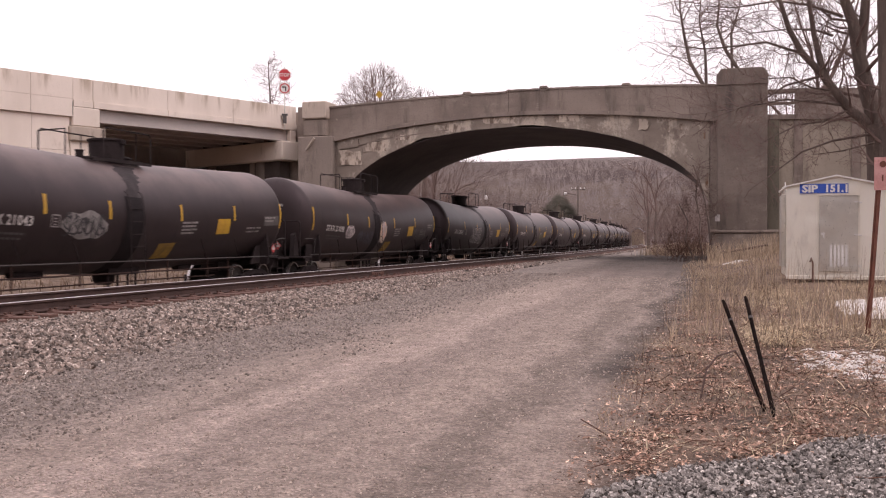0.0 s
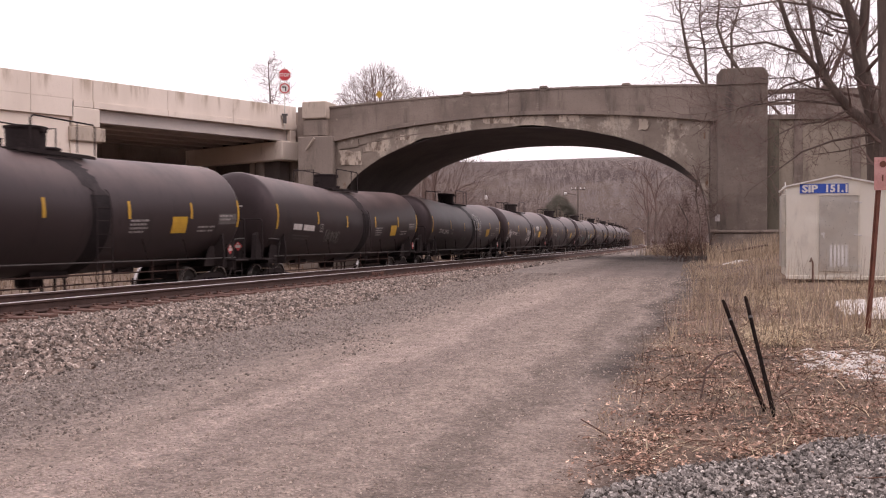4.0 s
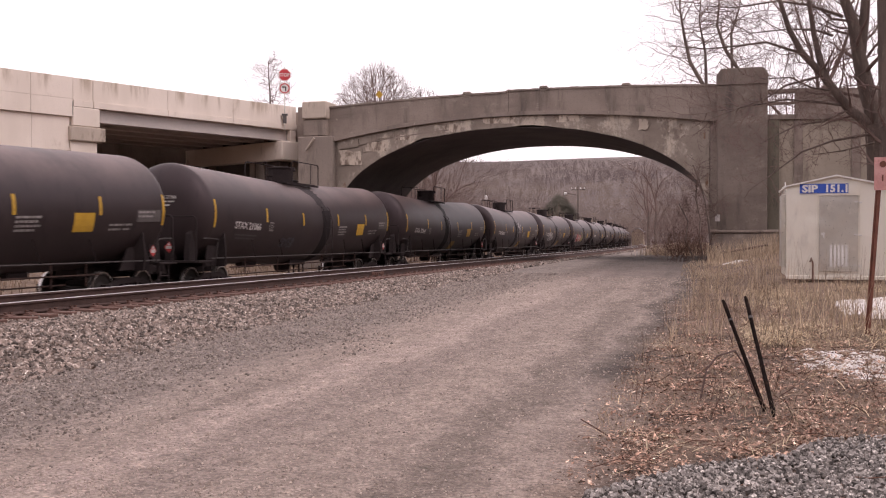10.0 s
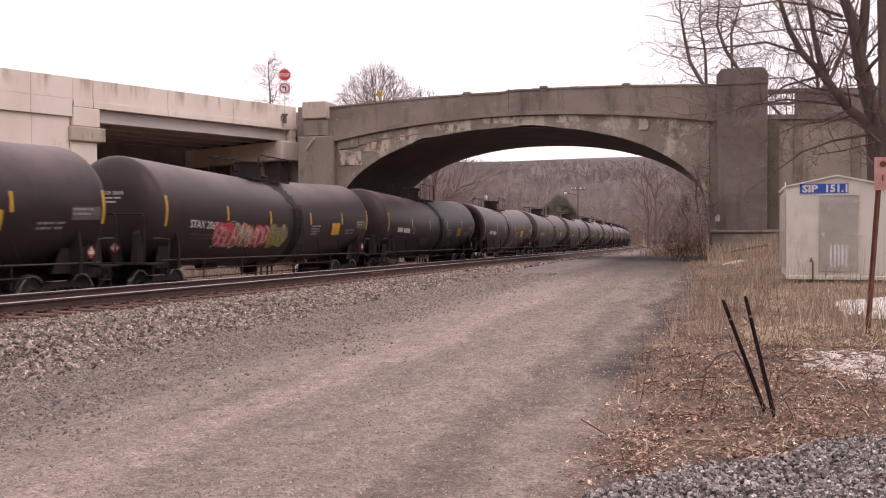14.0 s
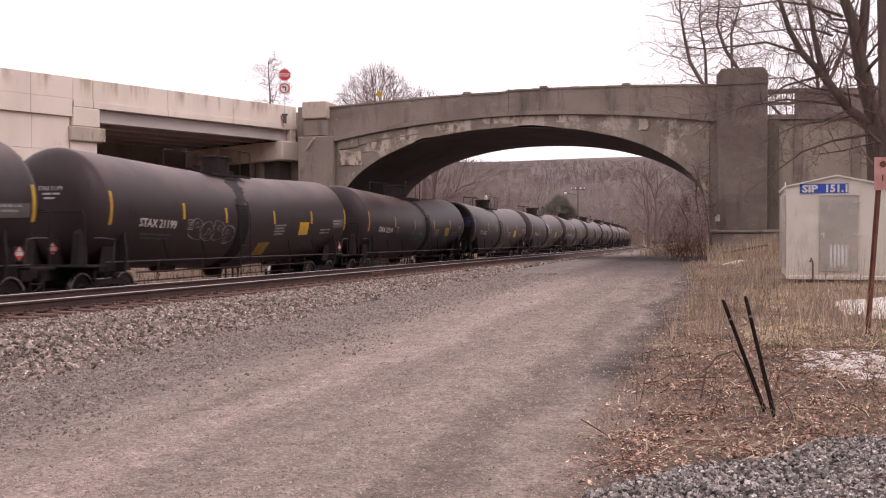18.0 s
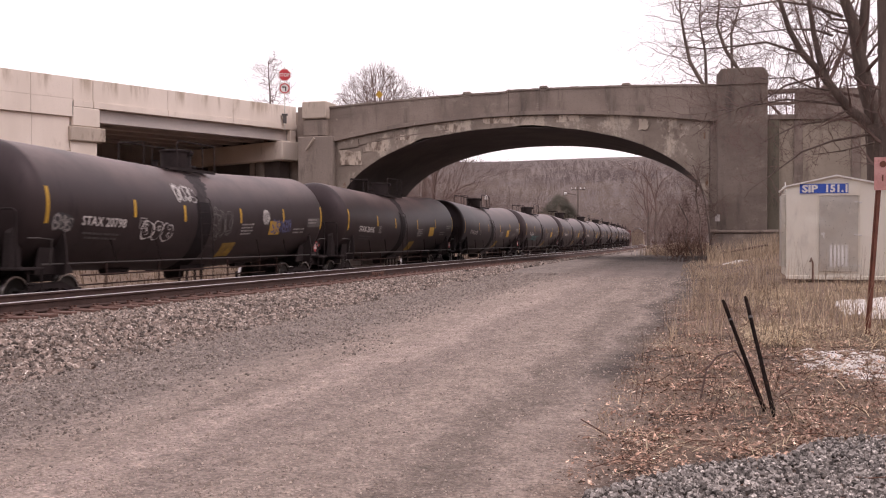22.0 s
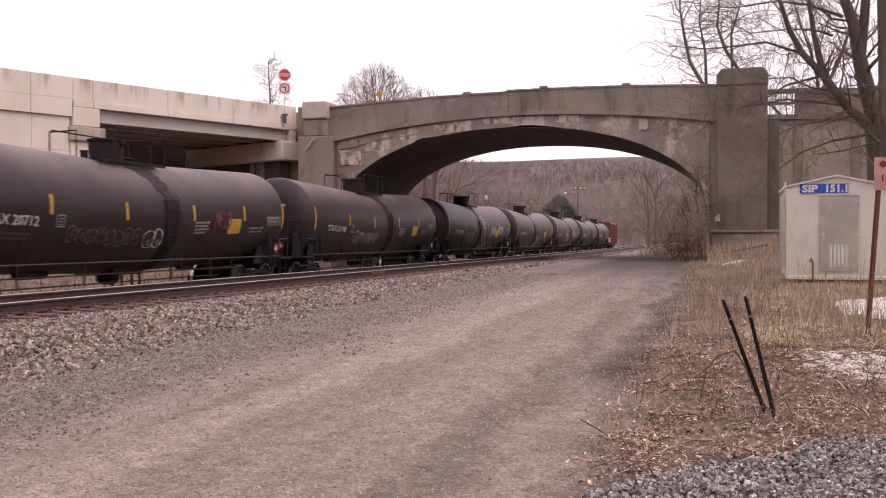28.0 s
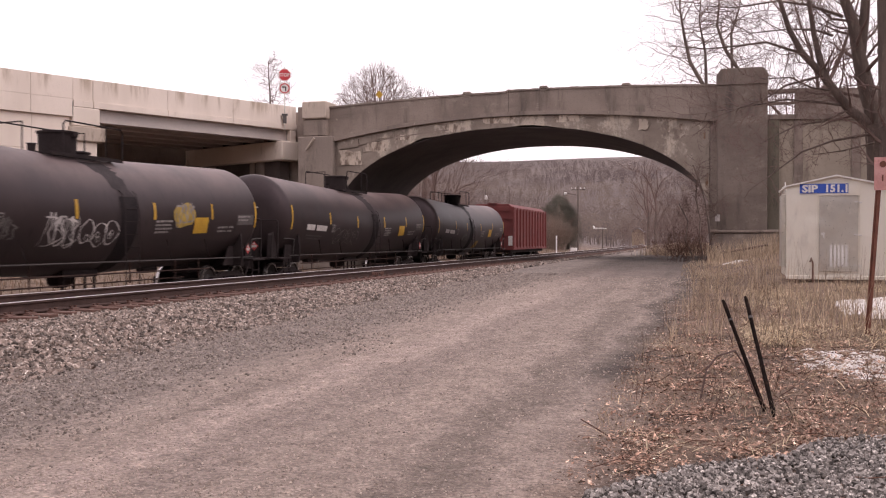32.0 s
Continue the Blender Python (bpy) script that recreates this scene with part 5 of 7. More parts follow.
def build_train():
    first = {}
    for i, (make, number, marks) in enumerate(CARS):
        if make in first:
            car = copy_thing(first[make], Matrix.Identity(4))
        else:
            car = first[make] = make_tank_car(make)
        TRAIN.append((car, i - 1))
    for car, i in TRAIN:
        make, number, marks = CARS[i + 1]
        colours = [c for manner, c, *rest in marks]
        trait = "yellow stripes and clean dusty flanks"
        for c, words in (("red", "a large red graffiti piece"), ("gold", "white and golden graffiti"), ("peach", "a peach-coloured graffiti figure"),
                         ("purple", "violet graffiti on its end"), ("teal", "teal and pale graffiti"), ("white", "bright white graffiti"),
                         ("redpale", "dull red graffiti"), ("chalk", "chalky grey graffiti"), ("pale", "faint pale graffiti"), ("bluegrey", "faded blue-grey graffiti")):
            if c in colours:
                trait = words + " and yellow stripes"
                break
        car["label"] = "black tank wagon with " + trait
        rng = random.Random(100 + i)
        if number:
            letters("STAX " + number, 0.32, M_WHITE, car, "road_number", lambda x, y: on_tank(-6.35 + x * 1.06, -0.42 + y, 0.0085), "white stencilled road number")
        else:
            s = Shape()
            for a, b in ((-6.3, -5.6), (-5.45, -4.5)):
                skin(s, (a, b), (-0.41, -0.2))
            part("road_number", s, M_WHITE, car, "worn white stencil bars")
        for manner, c, a, b, lo, hi in marks:
            box = (a, b, lo, hi)
            if manner in ("fill", "piece"):
                part("graffiti", block_letters(box, rng), SPRAY[c], car, c + " spray-paint piece")
                edge = {"chalk": "dim", "red": "rosy", "amber": "rosy", "lime": "pale", "peach": "rosy"}.get(c, "chalk")
                part("graffiti", scrawl((a + 0.1, b - 0.1, lo + 0.1, hi - 0.1), rng), SPRAY[edge], car, "spray-paint outline strokes")
            elif manner == "head":      # this one runs from the tank's end on to the barrel
                for k2 in range(3):
                    part("graffiti", scrawl((0.25, 1.3, -0.1 + 0.15 * k2, 0.3 + 0.15 * k2), rng, lambda u, w, off: (u, -head_depth(math.hypot(u, w)) - off - 0.006, TANK_Z + 0.05 + w)), SPRAY[c], car, "violet spray-paint tag")
                part("graffiti", scrawl(box, rng), SPRAY[c], car, "violet spray-paint tag")
            elif manner == "tail":
                s = Shape()
                stroke(s, rounded([(a, lo), (a + 0.35 * (b - a), lo + 0.45 * (hi - lo)), (a + 0.7 * (b - a), lo + 0.6 * (hi - lo)), (b - 0.1, hi - 0.1), (b, hi), (b - 0.15, hi - 0.05)]), 0.018, on_tank)
                part("graffiti", s, SPRAY[c], car, "thin sprayed line with a curled end")
            else:
                shape = {"scrawl": scrawl, "bubble": bubble, "stack": stack}[manner](box, rng, on_tank, 1.35 if c == "white" else 1.0)
                part("graffiti", shape, SPRAY[c], car, {"scrawl": "scrawled spray-paint tag", "bubble": "outlined spray-paint letters", "stack": "small sprayed marks in columns"}[manner])
        def on_head(x, z):
            return (x, -head_depth(math.hypot(x, z)) - 0.012, TANK_Z + 0.05 + z)
        if number:
            letters("STAX " + number, 0.145, M_WHITE, car, "end_number", lambda x, y: on_head(-0.12 + x * 0.92, 0.42 + y), "white stencilled number on the tank end")
        bar = Shape()
        for p, q, z in ((0.0, 0.25, 0.31), (0.3, 0.5, 0.31), (0.04, 0.35, 0.2)):
            bar.add([on_head(p, z), on_head(q, z), on_head(q, z + 0.045), on_head(p, z + 0.045)], [(0, 1, 2, 3)])
        part("end_print", bar, M_WHITE, car, "small stencil bars on the tank end")


build_train()


def make_hopper():
    """The ribbed oxide-red covered wagon at the end of the train."""
    car = thing("covered_wagon", "rusty red ribbed covered freight wagon ending the train", "freight wagon")
    part("body", Shape().prism([(-1.5, 1.05), (1.5, 1.05), (1.5, 4.05), (1.2, 4.3), (-1.2, 4.3), (-1.5, 4.05)], "y", -6.6, 6.6), M_FREIGHT_RED, car, bevel=0.03)
    for i in range(12):
        v = -6.5 + i * 13.0 / 11
        part("rib", Shape().prism([(1.5, v - 0.08), (1.62, v - 0.05), (1.62, v + 0.05), (1.5, v + 0.08)], "z", 1.1, 4.02), M_FREIGHT_RED, car)
    for z0, z1 in ((1.0, 1.22), (3.9, 4.06)):
        part("side_sill", Shape().box(1.5, 1.57, -6.62, 6.62, z0, z1), M_FREIGHT_RED, car, bevel=0.01)
    for sg in (-1, 1):
        part("end_frame", Shape().box(-1.52, 1.52, sg * 6.62 - 0.05, sg * 6.62 + 0.05, 1.0, 4.1), M_FREIGHT_RED, car, bevel=0.02)
        part("corner_post", Shape().box(1.48, 1.6, sg * 6.62 - 0.1, sg * 6.62 + 0.1, 1.0, 4.1), M_FREIGHT_RED, car, bevel=0.01)
        for k in range(5):
            part("end_rib", Shape().box(-1.45, 1.45, sg * 6.68 - 0.05, sg * 6.68 + 0.05, 1.4 + k * 0.6, 1.5 + k * 0.6), M_FREIGHT_RED, car)
        part("draft_sill", Shape().box(-0.32, 0.32, min(sg * 6.6, sg * 7.6), max(sg * 6.6, sg * 7.6), 0.75, 1.05), M_UNDER, car, bevel=0.02)
        part("coupler", Shape().box(-0.15, 0.15, min(sg * 7.6, sg * 8.1), max(sg * 7.6, sg * 8.1), 0.75, 1.02), M_UNDER, car, bevel=0.03)
        make_truck(car, sg * 5.2)
    part("underframe", Shape().box(-1.3, 1.3, -6.4, 6.4, 0.78, 1.045), M_UNDER, car)
    part("end_plate", Shape().box(1.2, 1.5, -6.74, -6.70, 1.3, 2.0), M_WHITE, car, "small white notice plate")
    part("roof_walk", Shape().box(-0.35, 0.35, -6.7, 6.7, 4.32, 4.37), M_FREIGHT_RED, car)
    return car


HOPPER = make_hopper()




# ---- materials of the lane side ----
M_ALU = surface("dull_aluminium", (0.9, 0.855, 0.765), (0.83, 0.785, 0.7), (0.69, 0.65, 0.585), 0.9, 26, 0.36, 0.35, relief=0.01, stretch=(1, 1, 0.4), grain=0.97)
M_ALU_DOOR = surface("grey_aluminium", (0.75, 0.715, 0.655), (0.64, 0.61, 0.56), (0.86, 0.82, 0.76), 1.1, 26, 0.32, 0.7, relief=0.01, grain=0.97)
for sheet in (M_ALU, M_ALU_DOOR):
    st = sheet.node_tree
    sb = st.nodes["Principled BSDF"]
    buckle = noise_of(st, st.nodes.new("ShaderNodeTexCoord").outputs["Object"], 1.3, 2, 0.4)
    first_bump = sb.inputs["Normal"].links[0].from_node
    second_bump = node(st, "ShaderNodeBump", Strength=0.5, Distance=0.12)
    st.links.new(buckle, second_bump.inputs["Height"])
    st.links.new(first_bump.outputs["Normal"], second_bump.inputs["Normal"])
    st.links.new(second_bump.outputs["Normal"], sb.inputs["Normal"])
M_BLUE = surface("blue_sign", (0.03, 0.1, 0.5), (0.03, 0.085, 0.42), None, 4, 40, 0.5)
M_SIGN = surface("white_sign", (0.8, 0.78, 0.76), (0.74, 0.71, 0.69), None, 4, 40, 0.5)
M_STOP = surface("stop_red", (0.62, 0.05, 0.06), (0.55, 0.045, 0.055), None, 4, 40, 0.5)
M_PINK = surface("faded_red_sign", (0.66, 0.36, 0.34), (0.58, 0.28, 0.26), None, 5, 40, 0.6)
M_POST = surface("rust_red_post", (0.2, 0.075, 0.05), (0.14, 0.05, 0.036), (0.28, 0.15, 0.1), 5, 40, 0.9)
M_BLACK = surface("charred_black", (0.012, 0.0085, 0.008), (0.022, 0.014, 0.012), (0.055, 0.03, 0.022), 7, 50, 0.95)
M_SNOW = surface("old_snow", (0.8, 0.77, 0.75), (0.66, 0.62, 0.59), (0.42, 0.35, 0.29), 3.5, 30, 0.75, relief=0.6, depth=0.03, stain_at=(0.52, 0.66))
M_STRAW = surface("dry_straw", (0.54, 0.425, 0.31), (0.36, 0.268, 0.197), None, 0.6, 14, 0.9, island=0.45)
M_BANK = surface("brown_bank_grass", (0.27, 0.19, 0.135), (0.18, 0.125, 0.09), None, 0.6, 14, 0.95, island=0.4)
M_PALE = surface("pale_straw", (0.7, 0.57, 0.4), (0.54, 0.42, 0.285), None, 0.6, 14, 0.9, island=0.35)
M_LEAF = surface("dead_leaves", (0.5, 0.335, 0.255), (0.25, 0.145, 0.112), (0.9, 0.76, 0.63), 5.0, 20, 0.85, island=0.85, stain_at=(0.54, 0.66))
M_GRAVEL = surface("grey_gravel", (0.34, 0.308, 0.287), (0.195, 0.177, 0.167), (0.64, 0.585, 0.545), 14, 50, 0.9, island=0.75, stain_at=(0.53, 0.66))
M_BARK = surface("grey_bark", (0.175, 0.132, 0.113), (0.11, 0.082, 0.071), (0.29, 0.24, 0.2), 3, 30, 0.95, relief=0.8, depth=0.03, stretch=(1, 1, 0.2))
M_TWIG = surface("twig_bark", (0.22, 0.155, 0.138), (0.16, 0.112, 0.1), None, 3, 30, 0.95)
M_BRUSH = surface("red_brown_brush", (0.15, 0.085, 0.065), (0.105, 0.065, 0.052), None, 0.6, 10, 0.95, island=0.4)
# bare wood paled and greyed: distance haze is put into the colour
M_FARWOOD = surface("hazed_bare_wood", (0.19, 0.15, 0.132), (0.135, 0.105, 0.098), (0.215, 0.168, 0.143), 0.011, 0.05, 0.98, stretch=(0.35, 1, 1), island=0.05, grain=0.9)
def ridge_material():
    """Bare woods far off: stands of brown and grey-violet trees, darker along the upper slope."""
    m, t, b, c = start_material("ridge_wood", 0.98, 0)
    stands = noise_of(t, c, 0.007, 5, 0.65, (0.45, 1, 1))
    small = noise_of(t, c, 0.03, 4, 0.65, (0.6, 1, 1))
    sep = t.nodes.new("ShaderNodeSeparateXYZ")
    t.links.new(c, sep.inputs["Vector"])
    col = mix_rgb(t, ramp(t, stands, 0.4, 0.62), (0.205, 0.162, 0.137), (0.145, 0.113, 0.106))
    col = mix_rgb(t, ramp(t, small, 0.52, 0.68), col, (0.112, 0.09, 0.084))
    col = mix_rgb(t, ramp(t, small, 0.44, 0.3), col, (0.25, 0.196, 0.162))
    upper = t.nodes.new("ShaderNodeMath")
    upper.operation = "MULTIPLY"
    t.links.new(ramp(t, sep.outputs["Y"], 640, 880), upper.inputs[0])
    upper.inputs[1].default_value = 0.75
    col = mix_rgb(t, upper.outputs["Value"], col, (0.122, 0.095, 0.097))
    t.links.new(col, b.inputs["Base Color"])
    return m


M_RIDGE = ridge_material()
# a twig mass scatters light alike whichever way its slivers lie
ridge_up = node(M_RIDGE.node_tree, "ShaderNodeCombineXYZ", Y=-0.5, Z=0.86)
M_RIDGE.node_tree.links.new(ridge_up.outputs["Vector"], M_RIDGE.node_tree.nodes["Principled BSDF"].inputs["Normal"])
M_NEEDLE = surface("dark_needles", (0.18, 0.168, 0.135), (0.15, 0.142, 0.113), None, 0.8, 12, 0.95, island=0.2)
needle_up = node(M_NEEDLE.node_tree, "ShaderNodeCombineXYZ", Y=-0.5, Z=0.86)
M_NEEDLE.node_tree.links.new(needle_up.outputs["Vector"], M_NEEDLE.node_tree.nodes["Principled BSDF"].inputs["Normal"])
M_BRUSHPALE = surface("buff_brush", (0.26, 0.19, 0.15), (0.2, 0.145, 0.115), None, 0.6, 10, 0.95, island=0.3)
M_WOODPOLE = surface("weathered_pole", (0.18, 0.142, 0.126), (0.145, 0.114, 0.1), None, 2, 30, 0.95)
for dull in (M_NEEDLE, M_FARWOOD, M_RIDGE, M_BLACK, M_GRAVEL, M_LEAF, M_TWIG, M_BRUSH, M_STRAW, M_PALE, M_BANK):
    dull.node_tree.nodes["Principled BSDF"].inputs["Specular IOR Level"].default_value = 0.12
M_TAN = surface("tan_siding", (0.36, 0.275, 0.2), (0.31, 0.235, 0.17), None, 0.4, 6, 0.85)
M_ROOF = surface("grey_roof", (0.2, 0.18, 0.175), (0.16, 0.145, 0.14), None, 0.5, 6, 0.85)


# ---- loose stone, leaves and grass, each one heap of uncountable pieces ----
def stones(name, label, places, mat, seed):
    """Crushed stones: faceted lumps with their own turn and size; places are (x, y, z, size)."""
    rng = np.random.default_rng(seed)
    base = np.array([(-1, -1, -0.6), (1, -0.8, -0.7), (0.9, 1, -0.6), (-0.8, 0.9, -0.7),
                     (-0.7, -0.6, 0.7), (0.6, -0.75, 0.6), (0.75, 0.6, 0.75), (-0.6, 0.7, 0.55)], float) * 0.5
    faces = np.array([(0, 3, 2, 1), (4, 5, 6, 7), (0, 1, 5, 4), (1, 2, 6, 5), (2, 3, 7, 6), (3, 0, 4, 7)])
    p = np.array(places)
    n = len(p)
    q = rng.normal(size=(n, 4))
    q /= np.linalg.norm(q, axis=1)[:, None]
    w, x, y, z = q.T
    rot = np.stack([np.stack([1 - 2 * (y * y + z * z), 2 * (x * y - z * w), 2 * (x * z + y * w)], -1),
                    np.stack([2 * (x * y + z * w), 1 - 2 * (x * x + z * z), 2 * (y * z - x * w)], -1),
                    np.stack([2 * (x * z - y * w), 2 * (y * z + x * w), 1 - 2 * (x * x + y * y)], -1)], 1)
    shape = base[None] * (1 + rng.uniform(-0.35, 0.35, (n, 8, 3))) * rng.uniform(0.65, 1.2, (n, 1, 3)) * p[:, None, 3:4]
    v = np.einsum("nij,nkj->nki", rot, shape) + p[:, None, :3]
    f = (faces[None] + (np.arange(n) * 8)[:, None, None]).reshape(-1, 4)
    me = bpy.data.meshes.new(name)
    me.from_pydata(v.reshape(-1, 3), [], f)
    me.materials.append(mat)
    ob = new(name, me)
    return tagged(ob, label, name.split("_")[-1], kind="stuff")


def scatter(n, seed, x0, x1, y0, y1, keep=None, power=1.0):
    """Random places on the ground, denser towards small y as power grows."""
    rng = random.Random(seed)
    out = []
    while len(out) < n:
        x, y = rng.uniform(x0, x1), y0 + (y1 - y0) * rng.random() ** power
        if keep is None or keep(x, y, rng):
            out.append((x - bend(y), y, rng))
    return out


def build_loose():
    # ballast shoulder on this side of the near track
    pl = []
    for x, y, rng in scatter(27000, 11, -9.98, -7.2, 6.5, 34, lambda x, y, r: r.random() < step(-7.0, -8.0, x + 0.5 * noise.noise(Vector((x, y, 3))) * 1.0), 1.5):
        s = rng.uniform(0.024, 0.066) * (1 + 0.014 * y)
        pl.append((x, y, ground_height(x, y) + s * 0.12, s))
    for x, y, rng in scatter(5000, 12, -10.0, -7.5, 34, 110, None, 1.3):
        s = rng.uniform(0.08, 0.13)
        pl.append((x, y, ground_height(x, y) + s * 0.1, s))
    for x, y, rng in scatter(8000, 13, -10.4, -9.75, 8, 50, None, 1.4):
        s = rng.uniform(0.035, 0.07)
        pl.append((x, y, max(ground_height(x, y), 0.35 - 0.25 * max(0.0, x + 9.9)) + s * rng.uniform(-0.5, 0.1), s))
    for x, y, rng in scatter(3500, 14, -15.2, -12.5, 12, 60, None, 1.3):
        s = rng.uniform(0.06, 0.1)
        pl.append((x, y, ground_height(x, y) + s * 0.2, s))
    stones("track_ballast", "pale grey crushed stone ballast beside the rails", pl, M_STONE, 1)
    # thin pebble cover on apron and lane
    pl = []
    for x, y, rng in scatter(20000, 21, -7.9, -4.4, 5.5, 32, lambda x, y, r: r.random() < 0.01 + 0.99 * step(-4.7, -6.3, x + 0.8 * noise.noise(Vector((x, y * 0.5, 6)))), 1.6):
        s = rng.uniform(0.01, 0.034) * (1 + 0.015 * y)
        pl.append((x, y, ground_height(x, y) + s * 0.1, s))
    stones("apron_gravel", "mixed grey gravel between the ballast and the lane", pl, M_APRON, 4)
    pl = []
    for x, y, rng in scatter(15000, 22, -5.2, -0.7, 5.0, 30, None, 1.7):
        s = rng.uniform(0.006, 0.018) * (1 + 0.03 * y)
        pl.append((x, y, ground_height(x, y) + s * 0.02, s))
    stones("lane_gravel", "fine gravel strewn over the dirt lane", pl, M_PEBBLE, 2)
    # the heap of coarse grey gravel at the lane's edge
    pl = []

    def heap(x, y, r):
        edge = 5.95 + 1.0 * step(-0.9, 0.2, x) + 1.0 * step(0.15, 0.8, x) + 0.4 * step(0.8, 1.7, x) + 0.25 * noise.noise(Vector((x * 2, y * 2, 1)))
        return y < edge and x > -0.86 + 0.1 * noise.noise(Vector((y * 2, 0, 1)))
    for x, y, rng in scatter(30000, 31, -1.0, 2.6, 4.6, 8.6, heap):
        s = 0.009 + 0.03 * rng.random() ** 1.6
        pl.append((x, y, ground_height(x, y) + s * 0.2 + 0.03 * rng.random(), s))
    stones("coarse_gravel", "coarse grey gravel at the edge of the verge", pl, M_GRAVEL, 3)


def build_leaves():
    s, straw = Shape(), Shape()

    def where(x, y, r):
        heap = 0.45 + 1.5 * noise.noise(Vector((x * 2.3, y * 1.7, 4))) + 0.6 * noise.noise(Vector((x * 6, y * 5, 8)))
        return r.random() < step(-1.3, -0.4, x) * (1 - 0.75 * step(12.0, 16, y)) * max(0.3, min(1.0, heap))
    for x, y, rng in scatter(56000, 41, -1.5, 4.2, 5.9, 19, where, 1.35):
        if y < 6.05 + 0.9 * step(-0.9, 0.2, x) + 1.0 * step(0.15, 0.8, x) and rng.random() < 0.95:
            continue
        z = ground_height(x, y) + rng.uniform(0.003, 0.03)
        big = rng.random() ** 2.5
        l, w = 0.007 + 0.026 * big + 0.006 * rng.random(), 0.003 + 0.011 * big
        m = Matrix.Translation((x, y, z)) @ Euler((rng.uniform(-0.6, 0.6), rng.uniform(-0.6, 0.6), rng.uniform(0, 6.3))).to_matrix().to_4x4()
        c = rng.uniform(-0.008, 0.014)
        s.add([m @ Vector(p) for p in ((-l, 0, 0), (-0.2 * l, w, c), (l, 0, 0.3 * c), (-0.2 * l, -w, c))], [(0, 3, 2, 1)])
    # flattened straw lying among the leaves
    for x, y, rng in scatter(1000, 42, -1.0, 4.0, 6.3, 15, lambda x, y, r: r.random() < 0.15 + noise.noise(Vector((x * 1.4, y * 1.4, 12))), 1.2):
        if y < 6.2 + 0.9 * step(-0.9, 0.2, x) + 1.0 * step(0.15, 0.8, x):
            continue
        l, w = rng.uniform(0.04, 0.16), rng.uniform(0.0018, 0.004)
        m = Matrix.Translation((x, y, ground_height(x, y) + rng.uniform(0.01, 0.06))) @ Euler((0, rng.uniform(-0.35, 0.35), rng.gauss(0.6, 0.9))).to_matrix().to_4x4()
        straw.add([m @ Vector(p) for p in ((-l, -w, 0), (0, -w, 0.012), (l, -w * 0.5, 0), (l, w * 0.5, 0), (0, w, 0.012), (-l, w, 0))], [(0, 1, 4, 5), (1, 2, 3, 4)])
    # matted pale straw before the hut
    for x, y, rng in scatter(7000, 43, 0.2, 4.4, 13.4, 23.4, lambda x, y, r: r.random() < 0.35 + 1.2 * noise.noise(Vector((x * 0.9, y * 0.5, 15))), 1.1):
        l, w = rng.uniform(0.04, 0.15), rng.uniform(0.0025, 0.0055)
        m = Matrix.Translation((x, y, ground_height(x, y) + rng.uniform(0.01, 0.1))) @ Euler((0, rng.uniform(-0.35, 0.35), rng.uniform(0, 6.3))).to_matrix().to_4x4()
        straw.add([m @ Vector(p) for p in ((-l, -w, 0), (0, -w, 0.012), (l, -w * 0.5, 0), (l, w * 0.5, 0), (0, w, 0.012), (-l, w, 0))], [(0, 1, 4, 5), (1, 2, 3, 4)])
    tagged(plain("fallen_straw", straw, M_PALE), "pale flattened straw among the dead leaves", "straw", kind="stuff")
    me_ob = plain("leaf_litter", s, M_LEAF)
    tagged(me_ob, "brown dead leaves strewn over the verge", "leaves", kind="stuff")


def plain(name, s, mat, smooth=False):
    me = bpy.data.meshes.new(name)
    me.from_pydata(s.v, [], s.f)
    me.materials.append(mat)
    if smooth:
        me.shade_smooth()
    return new(name, me)


def blades(s, x, y, h, rng, lean=0.35, w=0.006, n=3):
    z = ground_height(x, y) - 0.02
    a, tilt = rng.uniform(0, 6.3), rng.uniform(0, lean)
    b = rng.uniform(0, 6.3)
    k = len(s.v)
    for i in range(n + 1):
        u = i / n
        ox, oy = h * tilt * u * u * math.cos(a), h * tilt * u * u * math.sin(a)
        ww = w * (1 - 0.75 * u)
        s.v += [(x + ox + ww * math.cos(b), y + oy + ww * math.sin(b), z + h * u), (x + ox - ww * math.cos(b), y + oy - ww * math.sin(b), z + h * u)]
    s.f += [(k + 2 * i, k + 2 * i + 1, k + 2 * i + 3, k + 2 * i + 2) for i in range(n)]


